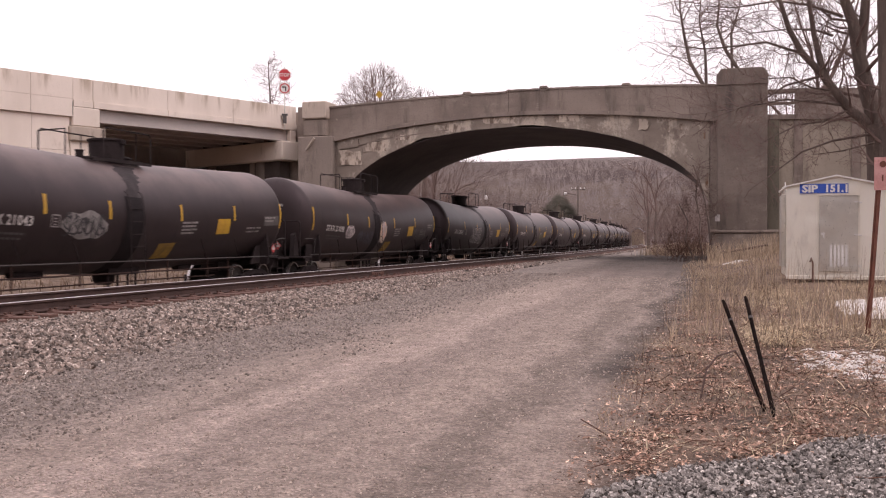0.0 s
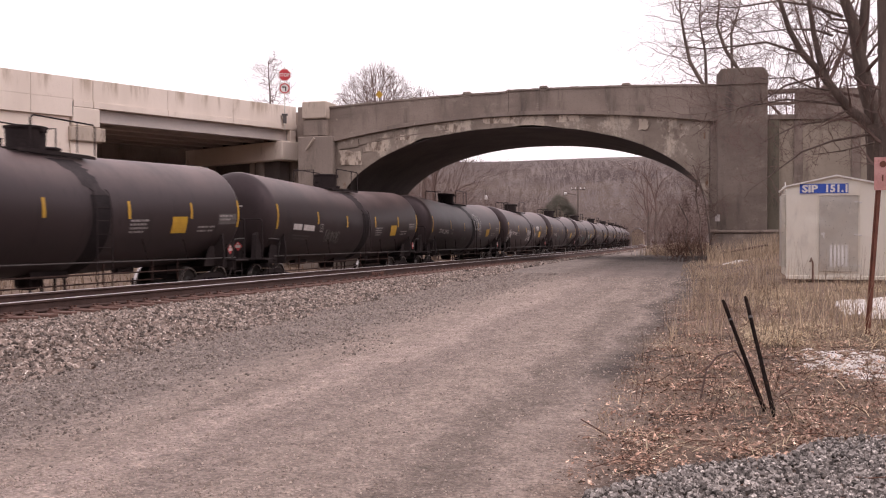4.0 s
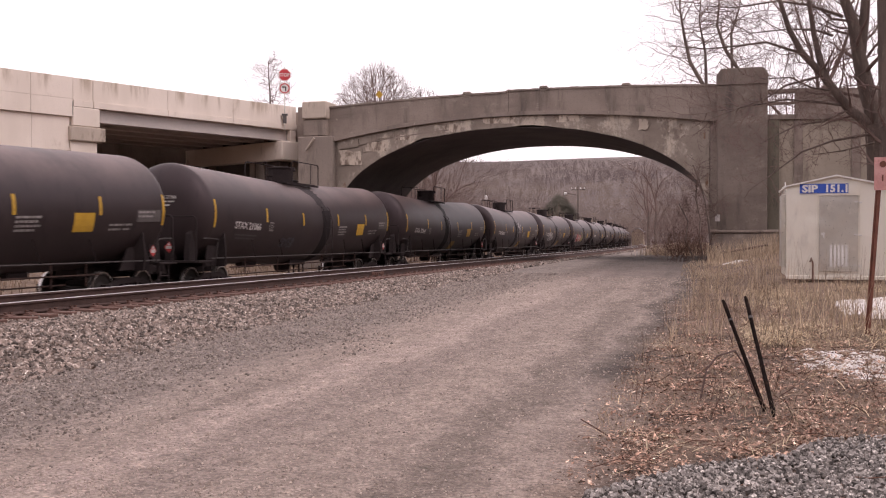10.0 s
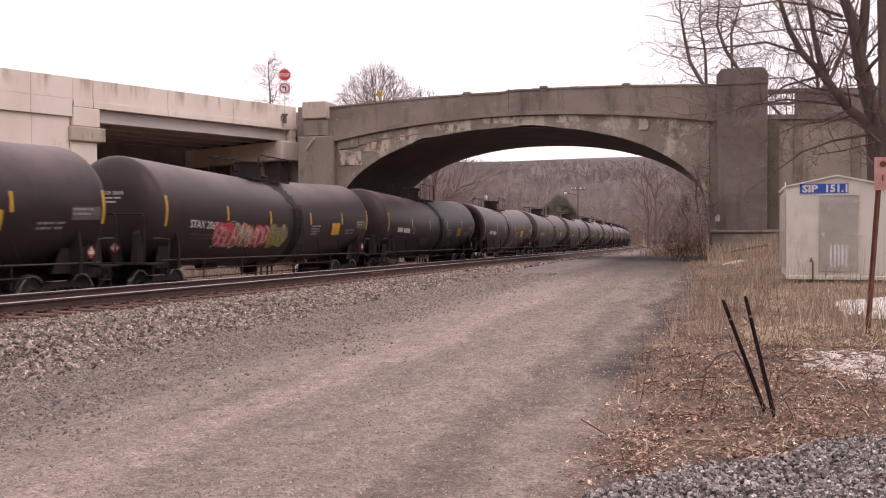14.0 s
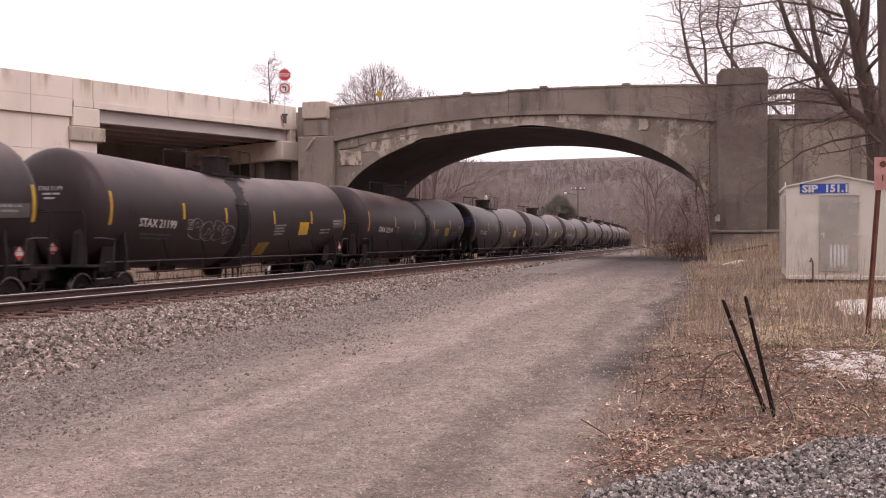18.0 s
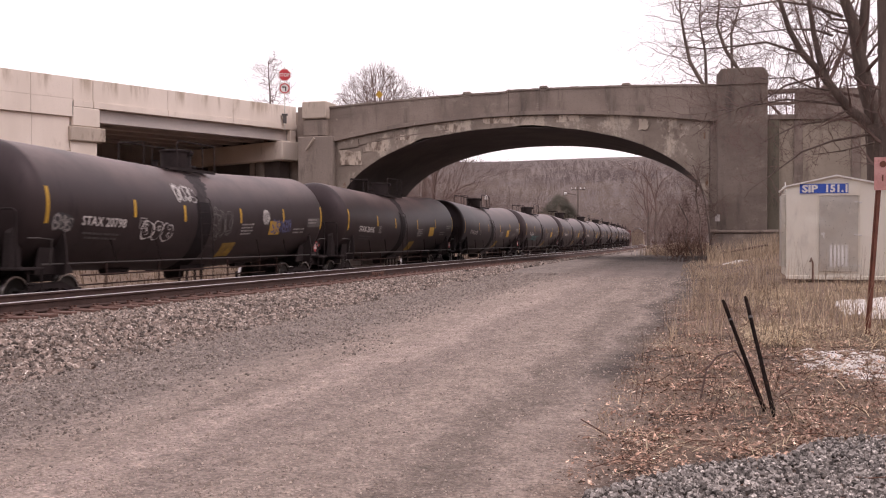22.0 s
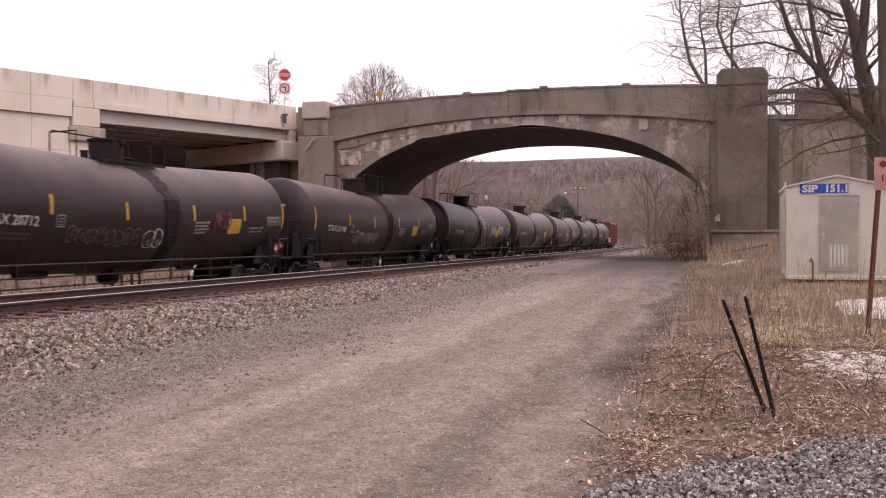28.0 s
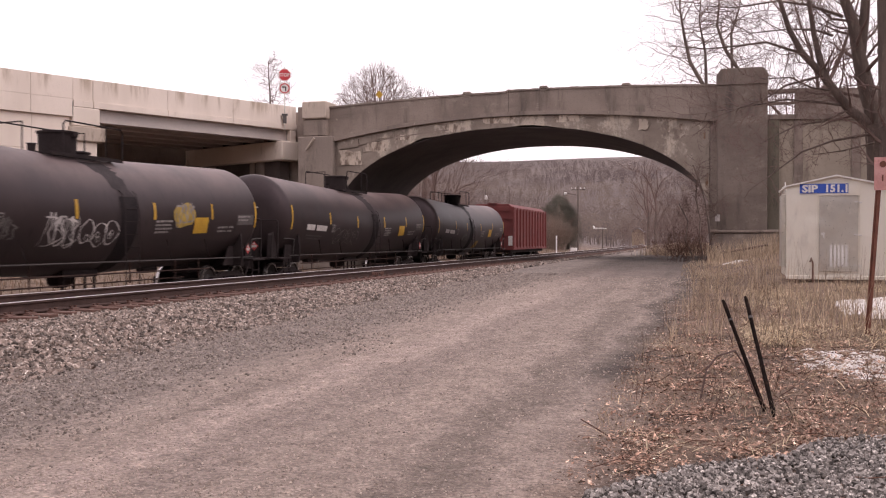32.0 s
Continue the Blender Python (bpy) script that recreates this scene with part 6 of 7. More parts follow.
def build_grass():
    s = Shape()

    def tall(x, y, r):
        edge = -0.7 - 1.0 * step(20, 40, y) + 0.4 * noise.noise(Vector((x, y * 0.4, 7)))
        if x < edge:
            return False
        d = 0.5 + 0.9 * noise.noise(Vector((x * 0.8, y * 0.5, 2)))
        return r.random() < max(0.06, d) * step(12.6, 15.5, y + 0.6 * noise.noise(Vector((x, y, 0))))
    for x, y, rng in scatter(8500, 51, -2.0, 5.0, 12.5, 46, tall, 1.25):
        near_hut = 20.5 < y < 27 and 0.9 < x < 4.2
        if 23.8 < y < 27.2 and 1.1 < x < 3.8:
            continue
        h = rng.uniform(0.15, 0.55) * (0.6 if near_hut else 1.0) * (1 - 0.4 * step(22, 32, y)) * (0.62 + 0.38 * step(0.0, 1.0, x))
        blades(s, x, y, h, rng, 0.75, 0.0022 + 0.00022 * y)
    # tall thin stalks
    for x, y, rng in scatter(420, 52, -0.9, 4.2, 13.2, 24, None, 1.2):
        if 23.6 < y and x > 1.0:
            continue
        blades(s, x, y, rng.uniform(0.5, 1.1), rng, 0.3, 0.0038, 4)
    # short tufts between the leaves
    for x, y, rng in scatter(3200, 53, -1.1, 3.4, 7.6, 14, lambda x, y, r: r.random() < 0.25 + noise.noise(Vector((x * 1.5, y * 1.5, 9)))):
        blades(s, x, y, rng.uniform(0.03, 0.17), rng, 1.3, 0.0032)
    # the bank on the far side of the tracks
    bank = Shape()
    for x, y, rng in scatter(5000, 54, -30, -19.2, 20, 130, None, 1.2):
        blades(bank, x, y, rng.uniform(0.15, 0.5), rng, 0.6, 0.02)
    tagged(plain("bank_grass", bank, M_BANK), "brown matted winter grass on the far bank", "grass", kind="stuff")
    for x, y, rng in scatter(2500, 55, -5.5, -0.5, 60, 130, None, 1.3):
        blades(s, x, y, rng.uniform(0.2, 0.8), rng, 0.5, 0.02)
    for x, y, rng in scatter(900, 56, -0.9, 2.6, 41.5, 46.6, None, 1.0):
        blades(s, x, y, rng.uniform(0.35, 0.95), rng, 0.5, 0.011)
    tagged(plain("dry_grass", s, M_STRAW), "dry straw-coloured winter grass on the verge", "grass", kind="stuff")


def build_sticks():
    """Fallen twigs and dead weed stems lying and standing in the litter."""
    s = Shape()
    for x, y, rng in scatter(130, 45, -1.2, 3.6, 6.6, 17, None, 1.2):
        z = ground_height(x, y) + 0.02
        a, l = rng.uniform(0, 6.3), rng.uniform(0.12, 0.5)
        r = rng.uniform(0.002, 0.006)
        m = Vector((x + 0.5 * l * math.cos(a), y + 0.5 * l * math.sin(a), z + rng.uniform(0.0, 0.06)))
        s.tube([(x, y, z), m, (x + l * math.cos(a + 0.2), y + l * math.sin(a + 0.2), z + rng.uniform(-0.01, 0.08))], r, 4)
    for x, y, rng in scatter(170, 46, -1.0, 4.0, 8.5, 24, lambda x, y, r: not (y > 23 and x > 1), 1.1):
        z = ground_height(x, y)
        p = Vector((x, y, z - 0.03))
        twiggy(s, p, Vector((rng.gauss(0, 0.3), rng.gauss(0, 0.3), 1)), rng.uniform(0.25, 0.7), 0.004, 1, rng, 0, 0.7, 4, 0.002)
    tagged(plain("dead_weeds", s, M_BRUSH), "brown dead weed stems and fallen twigs", "weeds", kind="stuff")


build_loose()
build_leaves()
build_grass()


def build_snow():
    def blob(name, label, cx, cy, rx, ry, h, seed, holes):
        s = Shape()
        n = 60
        for j in range(n + 1):
            for i in range(n + 1):
                u, v = 2 * i / n - 1, 2 * j / n - 1
                x, y = cx + rx * u, cy + ry * v
                r = math.hypot(u, v) + 0.45 * noise.noise(Vector((x * 2.2, y * 2.2, seed)))
                z = h * (1 - r * r) if r < 1.4 else -h
                if not holes:
                    z += 0.03 * noise.noise(Vector((x * 6, y * 6, seed))) + 0.015 * noise.noise(Vector((x * 17, y * 17, seed)))
                if holes:
                    z += 0.055 * noise.noise(Vector((x * 6, y * 11, seed))) + 0.03 * noise.noise(Vector((x * 19, y * 24, seed))) - 0.019
                s.v.append((x, y, ground_height(x, y) + max(-0.12, z)))
        m = n + 1
        s.f = [(j * m + i, j * m + i + 1, (j + 1) * m + i + 1, (j + 1) * m + i) for j in range(n) for i in range(n)]
        ob = plain(name, s, M_SNOW, True)
        tagged(ob, label, "snow", "snow patches")
    blob("snow_patch", "thin broken patch of old snow among leaves", 1.5, 12.2, 0.8, 1.2, 0.025, 3.1, True)
    blob("snow_patch", "thin broken patch of old snow among leaves", 2.6, 12.6, 0.9, 1.1, 0.03, 5.7, True)
    blob("snow_patch", "melting bank of old snow in dry grass", 2.8, 18.2, 0.95, 1.4, 0.15, 8.2, False)
    blob("snow_patch", "small remnant of old snow by the lane", 0.3, 40.0, 0.6, 0.5, 0.1, 2.2, True)


build_snow()


# ---- the signal hut ----
def build_hut():
    x0, x1, y0, y1, z0 = 1.32, 3.49, 24.18, 26.7, 0.68
    xm, ze, zp = (x0 + x1) / 2, 2.79, 3.02
    h = thing("signal_hut", "dull aluminium trackside signal hut with a blue sign, on skids", "signal hut")
    body = Shape().prism([(x0, z0), (x1, z0), (x1, ze), (xm, zp), (x0, ze)], "y", y0, y1)
    part("body", body, M_ALU, h, "panelled dull aluminium shell")
    for sg in (-1, 1):
        xe = x0 - 0.07 if sg < 0 else x1 + 0.07
        part("roof_panel", Shape().prism([(xm, zp + 0.005), (xe, ze - 0.02), (xe, ze + 0.015), (xm, zp + 0.04)], "y", y0 - 0.07, y1 + 0.07), M_SIGN, h, "pale metal roof sheet")
    for x in (x0, 1.61, 1.99, 2.93, x1):
        part("panel_seam", Shape().box(x - 0.018, x + 0.018, y0 - 0.016, y0 - 0.002, z0 + 0.02, ze + 0.2 * (1 - abs(x - xm) / 1.09) - 0.03), M_ALU, h)
    door = part("door", Shape().box(2.03, 2.87, y0 - 0.04, y0 - 0.003, 0.8, 2.57), M_ALU_DOOR, h, "grey aluminium door, closed", bevel=0.006)
    part("door_header", Shape().box(2.0, 2.9, y0 - 0.06, y0 - 0.003, 2.575, 2.61), M_ALU, h)
    part("door_latch", Shape().box(2.07, 2.15, y0 - 0.07, y0 - 0.042, 1.66, 1.71).tube([(2.12, y0 - 0.06, 1.7), (2.13, y0 - 0.06, 1.58)], 0.012, 6), M_SIGN, door, "bright door latch")
    for z in (2.42, 1.66, 0.95):
        part("hinge", Shape().box(2.79, 2.87, y0 - 0.055, y0 - 0.042, z - 0.012, z + 0.018).box(2.885, 2.95, y0 - 0.05, y0 - 0.003, z - 0.03, z), M_SIGN, door, "bright strap hinge")
    vent = part("vent", Shape().box(2.24, 2.66, y0 - 0.046, y0 - 0.042, 0.9, 1.43), M_ALU_DOOR, door, "louvred door vent")
    for i in range(5):
        x = 2.262 + i * 0.084
        part("vent_slat", Shape().box(x, x + 0.046, y0 - 0.056, y0 - 0.0465, 0.91, 1.42), M_SIGN, vent, "white vent slat")
    sign = part("name_board", Shape().box(1.6, 2.66, y0 - 0.03, y0 - 0.018, 2.63, 2.85), M_BLUE, h, "blue name board")
    part("name_board_end", Shape().box(2.664, 2.83, y0 - 0.03, y0 - 0.018, 2.63, 2.85), M_ALU, h)
    for text, x, wide in (("SIP", 1.65, 1.2), ("151.1", 2.14, 1.04)):
        letters(text, 0.235, M_SIGN, sign, "lettering", lambda u, v, x=x, wide=wide: (x + u * wide, y0 - 0.034, 2.66 + v), "white lettering", fat=0.014)
    for x in (1.5, 2.4, 3.3):
        part("skid", Shape().box(x - 0.09, x + 0.09, y0 + 0.05, y1 - 0.05, 0.4, z0), M_TIE, h, "dark timber skid")
    part("base_rail", Shape().box(x0 - 0.02, x1 + 0.02, y0 - 0.02, y0 + 0.1, z0 - 0.07, z0 + 0.02), M_ALU, h, bevel=0.01)
    part("conduit", Shape().tube([(1.89, y0 - 0.05, 0.45), (1.89, y0 - 0.05, 1.0), (1.85, y0 - 0.05, 1.12), (1.83, y0 - 0.05, 1.02)], 0.022, 6), M_TIE, h, "dark bent conduit")
    for x, z in ((x0 - 0.04, 2.9), (x0 - 0.02, 2.86)):
        part("roof_lug", Shape().tube([(x, y0 + (0.0 if z > 2.88 else 1.5), 2.7), (x, y0 + (0.0 if z > 2.88 else 1.5), z)], 0.016, 5), M_SIGN, h)
    part("side_box", Shape().box(x0 - 0.12, x0 - 0.003, y0 + 0.4, y0 + 1.0, 0.9, 2.62), M_ALU_DOOR, h, "grey side cabinet", bevel=0.01)


build_hut()


# ---- posts and stakes ----
def build_posts():
    s = thing("sign_post", "leaning rust-red steel post with a faded sign", "sign post")
    a, b = Vector((1.9, 14.94, 0.05)), Vector((2.085, 15.02, 2.72))
    m = Matrix.Translation(a) @ (b - a).to_track_quat("Z", "Y").to_matrix().to_4x4()
    ch = [(-0.042, -0.015), (-0.042, 0.02), (-0.022, 0.02), (-0.018, 0.0), (0.018, 0.0), (0.022, 0.02), (0.042, 0.02), (0.042, -0.015)]
    part("post", Shape().prism(ch, "z", 0, (b - a).length, m), M_POST, s, "rusty channel post")
    plate = part("plate", Shape().box(1.985, 2.28, 14.93, 14.94, 2.25, 2.72), M_PINK, s, "faded red and white sign plate", bevel=0.003)
    ring = Shape().tube([(2.1, 14.928, 2.62), (2.1, 14.922, 2.62)], 0.045, 14)
    part("symbol", ring, M_POST, plate)
    part("symbol", Shape().box(2.085, 2.105, 14.922, 14.928, 2.38, 2.47), M_POST, plate)
    for tops, foot in (((-0.05, 9.31, 0.99), (0.34, 9.0, -0.05)), ((0.15, 9.37, 1.02), (0.4, 8.74, -0.05))):
        st = thing("stake", "charred black steel stake leaning in the leaves", "stake", "pair of black stakes")
        d = Vector(tops) - Vector(foot)
        p = [Vector(foot) + d * u for u in (0, 0.3, 0.7, 0.97, 1.0)]
        part("shaft", Shape().tube(p, [0.019, 0.019, 0.017, 0.017, 0.011], 8), M_BLACK, st)
        q = Vector(foot) + d * 0.82
        part("band", Shape().tube([q, q + d * 0.018], 0.021, 8), M_GREY, st, "faint bluish tape band")
    dead = Shape().tube([(-0.26, 9.5, 0.0), (-0.2, 9.52, 0.31), (-0.1, 9.55, 0.44), (0.06, 9.6, 0.49), (0.16, 9.63, 0.33), (0.27, 9.66, 0.0)], 0.01, 6)
    tagged(part("dead_stem", dead, M_TWIG), "bent dead bramble stem arching to the ground", "stem")
    log = Shape().tube([(-0.35, 44.6, 0.95), (0.6, 44.0, 1.12), (1.6, 43.2, 1.32)], [0.05, 0.06, 0.04], 7)
    tagged(part("fallen_branch", log, M_TWIG), "fallen grey branch lying in dry grass", "branch")


build_posts()


# ---- trees ----
def twiggy(s, start, way, length, radius, level, rng, droop=0.0, spread=0.75, kids=5, least=0.006, wander=0.17):
    """A bare branch that wanders and bears thinner ones, level by level."""
    n = 5 if level > 1 else 3
    pts, rs = [start], [radius]
    d = way.normalized()
    for i in range(n):
        d = (d + Vector((rng.gauss(0, wander), rng.gauss(0, wander), rng.gauss(0.03, 0.85 * wander) - droop))).normalized()
        pts.append(pts[-1] + d * (length / n))
        rs.append(radius * (1 - 0.75 * (i + 1) / n))
    s.tube(pts, rs, 6 if radius > 0.08 else (4 if radius > 0.03 else 3), caps=False)
    if level == 0:
        return
    k = kids + rng.randint(-1, 1)
    for j in range(k):
        u = 0.25 + 0.75 * (j + rng.random()) / k
        i = min(n - 1, int(u * n))
        p = pts[i].lerp(pts[i + 1], u * n - i)
        side = d.orthogonal().normalized()
        side.rotate(Matrix.Rotation(rng.uniform(0, 6.3), 3, d))
        w = ((pts[i + 1] - pts[i]).normalized() + side * spread * rng.uniform(0.6, 1.3)).normalized()
        twiggy(s, p, w, length * rng.uniform(0.42, 0.68), max(least, rs[i] * rng.uniform(0.3, 0.48)), level - 1, rng, droop, spread, kids, least, wander)


def limb(s, twigs, path, r0, r1, rng, kids, length, level=2, thin=0.3):
    """A limb along a few points, with branches growing from it."""
    p = [Vector(q) for q in path]
    n = len(p)
    s.tube(p, [r0 + (r1 - r0) * i / (n - 1) for i in range(n)], 8, caps=False)
    for j in range(kids):
        u = (j + rng.random()) / kids * (n - 1)
        i = min(n - 2, int(u))
        q = p[i].lerp(p[i + 1], u - i)
        d = (p[i + 1] - p[i]).normalized()
        side = d.orthogonal().normalized()
        side.rotate(Matrix.Rotation(rng.uniform(0, 6.3), 3, d))
        r = (r0 + (r1 - r0) * u / (n - 1)) * thin
        twiggy(twigs, q, d * 0.6 + side + Vector((0, 0, 0.15)), length * rng.uniform(0.6, 1.25), max(0.012, r), level, rng, 0, 0.85, 4, 0.005, 0.27)


def build_big_tree():
    tree = thing("big_tree", "large bare maple with forked grey trunk beside the hut", "tree")
    rng = random.Random(71)
    wood, tw = Shape(), Shape()
    wood.tube([(4.35, 30.45, 0.3), (4.3, 30.47, 1.2), (4.3, 30.5, 3.0), (4.24, 30.48, 4.1), (4.1, 30.46, 4.9)], [0.6, 0.47, 0.43, 0.4, 0.32], 14, caps=False)
    limb(wood, tw, [(4.2, 30.45, 4.5), (3.9, 30.4, 4.92), (3.38, 30.24, 5.29), (2.95, 30.12, 5.85), (2.54, 30.01, 6.41), (2.03, 29.86, 6.95), (1.66, 29.76, 7.65), (1.4, 29.7, 8.5), (1.2, 29.6, 9.6)],
         0.17, 0.045, rng, 19, 2.0, 3)
    limb(wood, tw, [(4.16, 30.46, 4.7), (3.8, 30.38, 6.04), (3.62, 30.33, 6.86), (3.45, 30.29, 7.85), (3.16, 30.21, 8.6), (2.8, 30.1, 9.9)], 0.26, 0.1, rng, 14, 2.0, 3)
    limb(wood, tw, [(3.64, 30.33, 6.8), (3.76, 30.39, 8.01), (3.85, 30.42, 9.3), (4.0, 30.4, 11)], 0.16, 0.09, rng, 8, 1.8)
    limb(wood, tw, [(4.25, 29.6, 2.6), (4.23, 29.43, 3.6), (4.18, 29.43, 5.88), (4.12, 29.44, 8.26), (4.15, 29.47, 10.5)], 0.2, 0.14, rng, 12, 2.0)
    limb(wood, tw, [(4.0, 30.2, 4.6), (2.84, 29.6, 4.37), (2.01, 29.4, 4.06), (1.16, 29.2, 3.4), (0.53, 29.0, 2.94)], 0.04, 0.008, rng, 14, 0.8, 2)
    limb(wood, tw, [(3.98, 30.0, 4.32), (3.12, 29.5, 4.07), (2.27, 29.2, 3.95)], 0.03, 0.008, rng, 9, 0.8, 2)
    limb(wood, tw, [(3.3, 30.2, 5.3), (2.6, 29.8, 4.95), (1.9, 29.6, 4.85), (1.2, 29.4, 4.5), (0.5, 29.2, 4.1)], 0.035, 0.008, rng, 18, 1.0, 2)
    limb(wood, tw, [(2.95, 30.1, 5.85), (2.3, 29.9, 5.95), (1.7, 29.7, 6.25), (1.0, 29.5, 6.2), (0.3, 29.3, 6.35)], 0.035, 0.008, rng, 22, 1.1, 2)
    limb(wood, tw, [(2.7, 30.05, 6.18), (2.54, 30.01, 6.7), (2.35, 29.96, 7.52), (2.19, 29.92, 8.6)], 0.12, 0.05, rng, 11, 1.5, 3)
    limb(wood, tw, [(2.06, 30.0, 6.96), (1.04, 30.0, 7.36), (0.17, 29.9, 7.27), (-0.64, 29.7, 7.2), (-1.75, 29.5, 7.31)], 0.045, 0.01, rng, 18, 1.3, 2)
    limb(wood, tw, [(3.25, 30.2, 5.44), (2.33, 30.0, 5.56), (1.6, 29.8, 5.63), (1.03, 29.6, 5.51), (0.15, 29.4, 5.37), (-0.96, 29.2, 5.21)], 0.045, 0.01, rng, 26, 1.4, 2)
    limb(wood, tw, [(2.9, 30.3, 7.5), (2.4, 30.5, 7.75), (1.64, 30.6, 7.83), (0.61, 30.6, 7.77), (-0.21, 30.6, 8.29)], 0.04, 0.01, rng, 16, 1.3, 2)
    limb(wood, tw, [(3.16, 30.2, 8.02), (2.18, 30.0, 8.38), (1.32, 30.0, 8.55), (0.15, 30.0, 8.43), (-0.99, 30.0, 8.58)], 0.05, 0.01, rng, 18, 1.3, 2)
    limb(wood, tw, [(2.56, 30.0, 6.29), (1.6, 29.8, 6.04), (1.03, 29.5, 5.64), (0.23, 29.3, 5.35), (-0.84, 29.1, 4.93)], 0.04, 0.01, rng, 25, 1.4, 2)
    part("trunk", wood, M_BARK, tree, "furrowed grey-brown trunk and limbs", smooth=True)
    part("crown", tw, M_TWIG, tree, "bare twigs")


def bare_tree(name, label, x, y, height, seed, trunks=2, spread=0.75, kids=5, level=4, width=0.55, r=None, fork=0.4, least=0.012, lean=0.0, wander=0.17):
    """A bare tree: trunk to the fork, then limbs that divide into twigs."""
    rng = random.Random(seed)
    z = ground_height(x, y) - 0.2
    t = thing(name, label, "tree", at=pose(x, y, z))
    wood, tw = Shape(), Shape()
    r = r or height * 0.016
    hf = height * fork
    top = Vector((lean * hf, 0, hf))
    wood.tube([(0, 0, 0), top * 0.5 + Vector((0.1 * rng.uniform(-1, 1), 0, 0)), top], [r * 1.3, r, r * 0.8], 9, caps=False)
    twiggy(tw, top - Vector((0, 0, 0.1)), Vector((lean, 0, 1)), (height - hf) * 0.72, r * 0.8, level - 1, rng, 0, spread, kids + 2, least, wander)
    for j in range(trunks + 1):
        a = 2 * math.pi * (j + rng.random() * 0.6) / (trunks + 1)
        w = Vector((math.cos(a) * width + lean, math.sin(a) * width, 1))
        u = rng.uniform(0.7, 0.97)
        twiggy(tw, top * u, w, (height - hf) * rng.uniform(0.6, 0.8), r * rng.uniform(0.45, 0.65), level - 1, rng, 0, spread, kids, least, wander)
    part("trunk", wood, M_BARK, t, "bare grey trunk", smooth=True)
    part("crown", tw, M_TWIG, t, "bare branches and twigs")
    return t


def limbed_tree(label, seed, limbs, r, kids, length, start=0.0, level=3):
    """A bare tree along hand-set limbs, the first of them the trunk."""
    rng = random.Random(seed)
    t = thing("bare_tree", label, "tree")
    wood, tw = Shape(), Shape()
    for k, path in enumerate(limbs):
        n = len(path)
        wood.tube([Vector(p) for p in path], [max(0.03, r * (1 - 0.3 * (k > 0)) * (1 - 0.85 * (i / (n - 1)) ** 1.3)) for i in range(n)], 8, caps=False)
        upper = path[2:]
        m = len(upper) - 1
        for j in range(kids):
            u = (j + rng.random()) / kids * m
            i = min(m - 1, int(u))
            q = Vector(upper[i]).lerp(Vector(upper[i + 1]), u - i)
            a = rng.uniform(0, 6.3)
            w = Vector((math.cos(a), math.sin(a), 0.35))
            twiggy(tw, q, w, length * rng.uniform(0.6, 1.2) * (1 - start * u / m), max(0.014, r * 0.22), level, rng, 0, 0.9, 4, 0.0085, 0.24)
    part("trunk", wood, M_BARK, t, "bare grey trunk", smooth=True)
    part("crown", tw, M_TWIG, t, "bare branches and twigs")


def domed_tree(label, x, y, zf, rx, rz, seed, n):
    """A bare tree whose limbs fan out from one fork into a regular dome."""
    rng = random.Random(seed)
    t = thing("bare_tree", label, "tree")
    wood, tw = Shape(), Shape()
    zg = ground_height(x, y) - 0.2
    wood.tube([(x, y, zg), (x + 0.1, y, (zg + zf) / 2), (x, y, zf)], [0.4, 0.3, 0.22], 9, caps=False)
    fork = Vector((x, y, zf))

    def reach(a, c, f):
        """A point the fraction f of the way from the fork to the dome."""
        h = math.sqrt(max(0.0, 1 - c * c))
        edge = 1 + 0.07 * noise.noise(Vector((a * 2, c * 4, seed)))
        return fork + Vector((rx * h * math.cos(a), rx * h * math.sin(a), rz * c)) * f * edge

    def fan(p, a, c, level):
        f = (0.42, 0.68, 0.87, 1.0)[level] * rng.uniform(0.92, 1.06)
        q = reach(a, c, f)
        bow = Vector((rng.gauss(0, 0.07), rng.gauss(0, 0.07), 0.06)) * (q - p).length
        r0, r1 = ((0.09, 0.05), (0.042, 0.028), (0.024, 0.017), (0.015, 0.008))[level]
        tw.tube([p, p.lerp(q, 0.5) + bow, q], [r0, (r0 + r1) / 2, r1], 4 if level < 2 else 3, caps=False)
        if level < 3:
            for j in range(3):
                w = 0.3 / (1 + 0.7 * level)
                fan(q if j else p.lerp(q, 0.7) + bow * 0.8, a + rng.gauss(0, w) / max(0.35, math.sqrt(1 - min(0.95, c) ** 2)), min(0.99, max(0.02, c + rng.gauss(0, w * 0.6))), level + 1)
    for k in range(n):
        fan(fork - Vector((0, 0, rng.uniform(0, 0.8))), 2.39996 * k, 0.06 + 0.92 * (k + 0.5) / n, 0)
    part("trunk", wood, M_BARK, t, "bare grey trunk", smooth=True)
    part("crown", tw, M_TWIG, t, "dome of bare twigs")


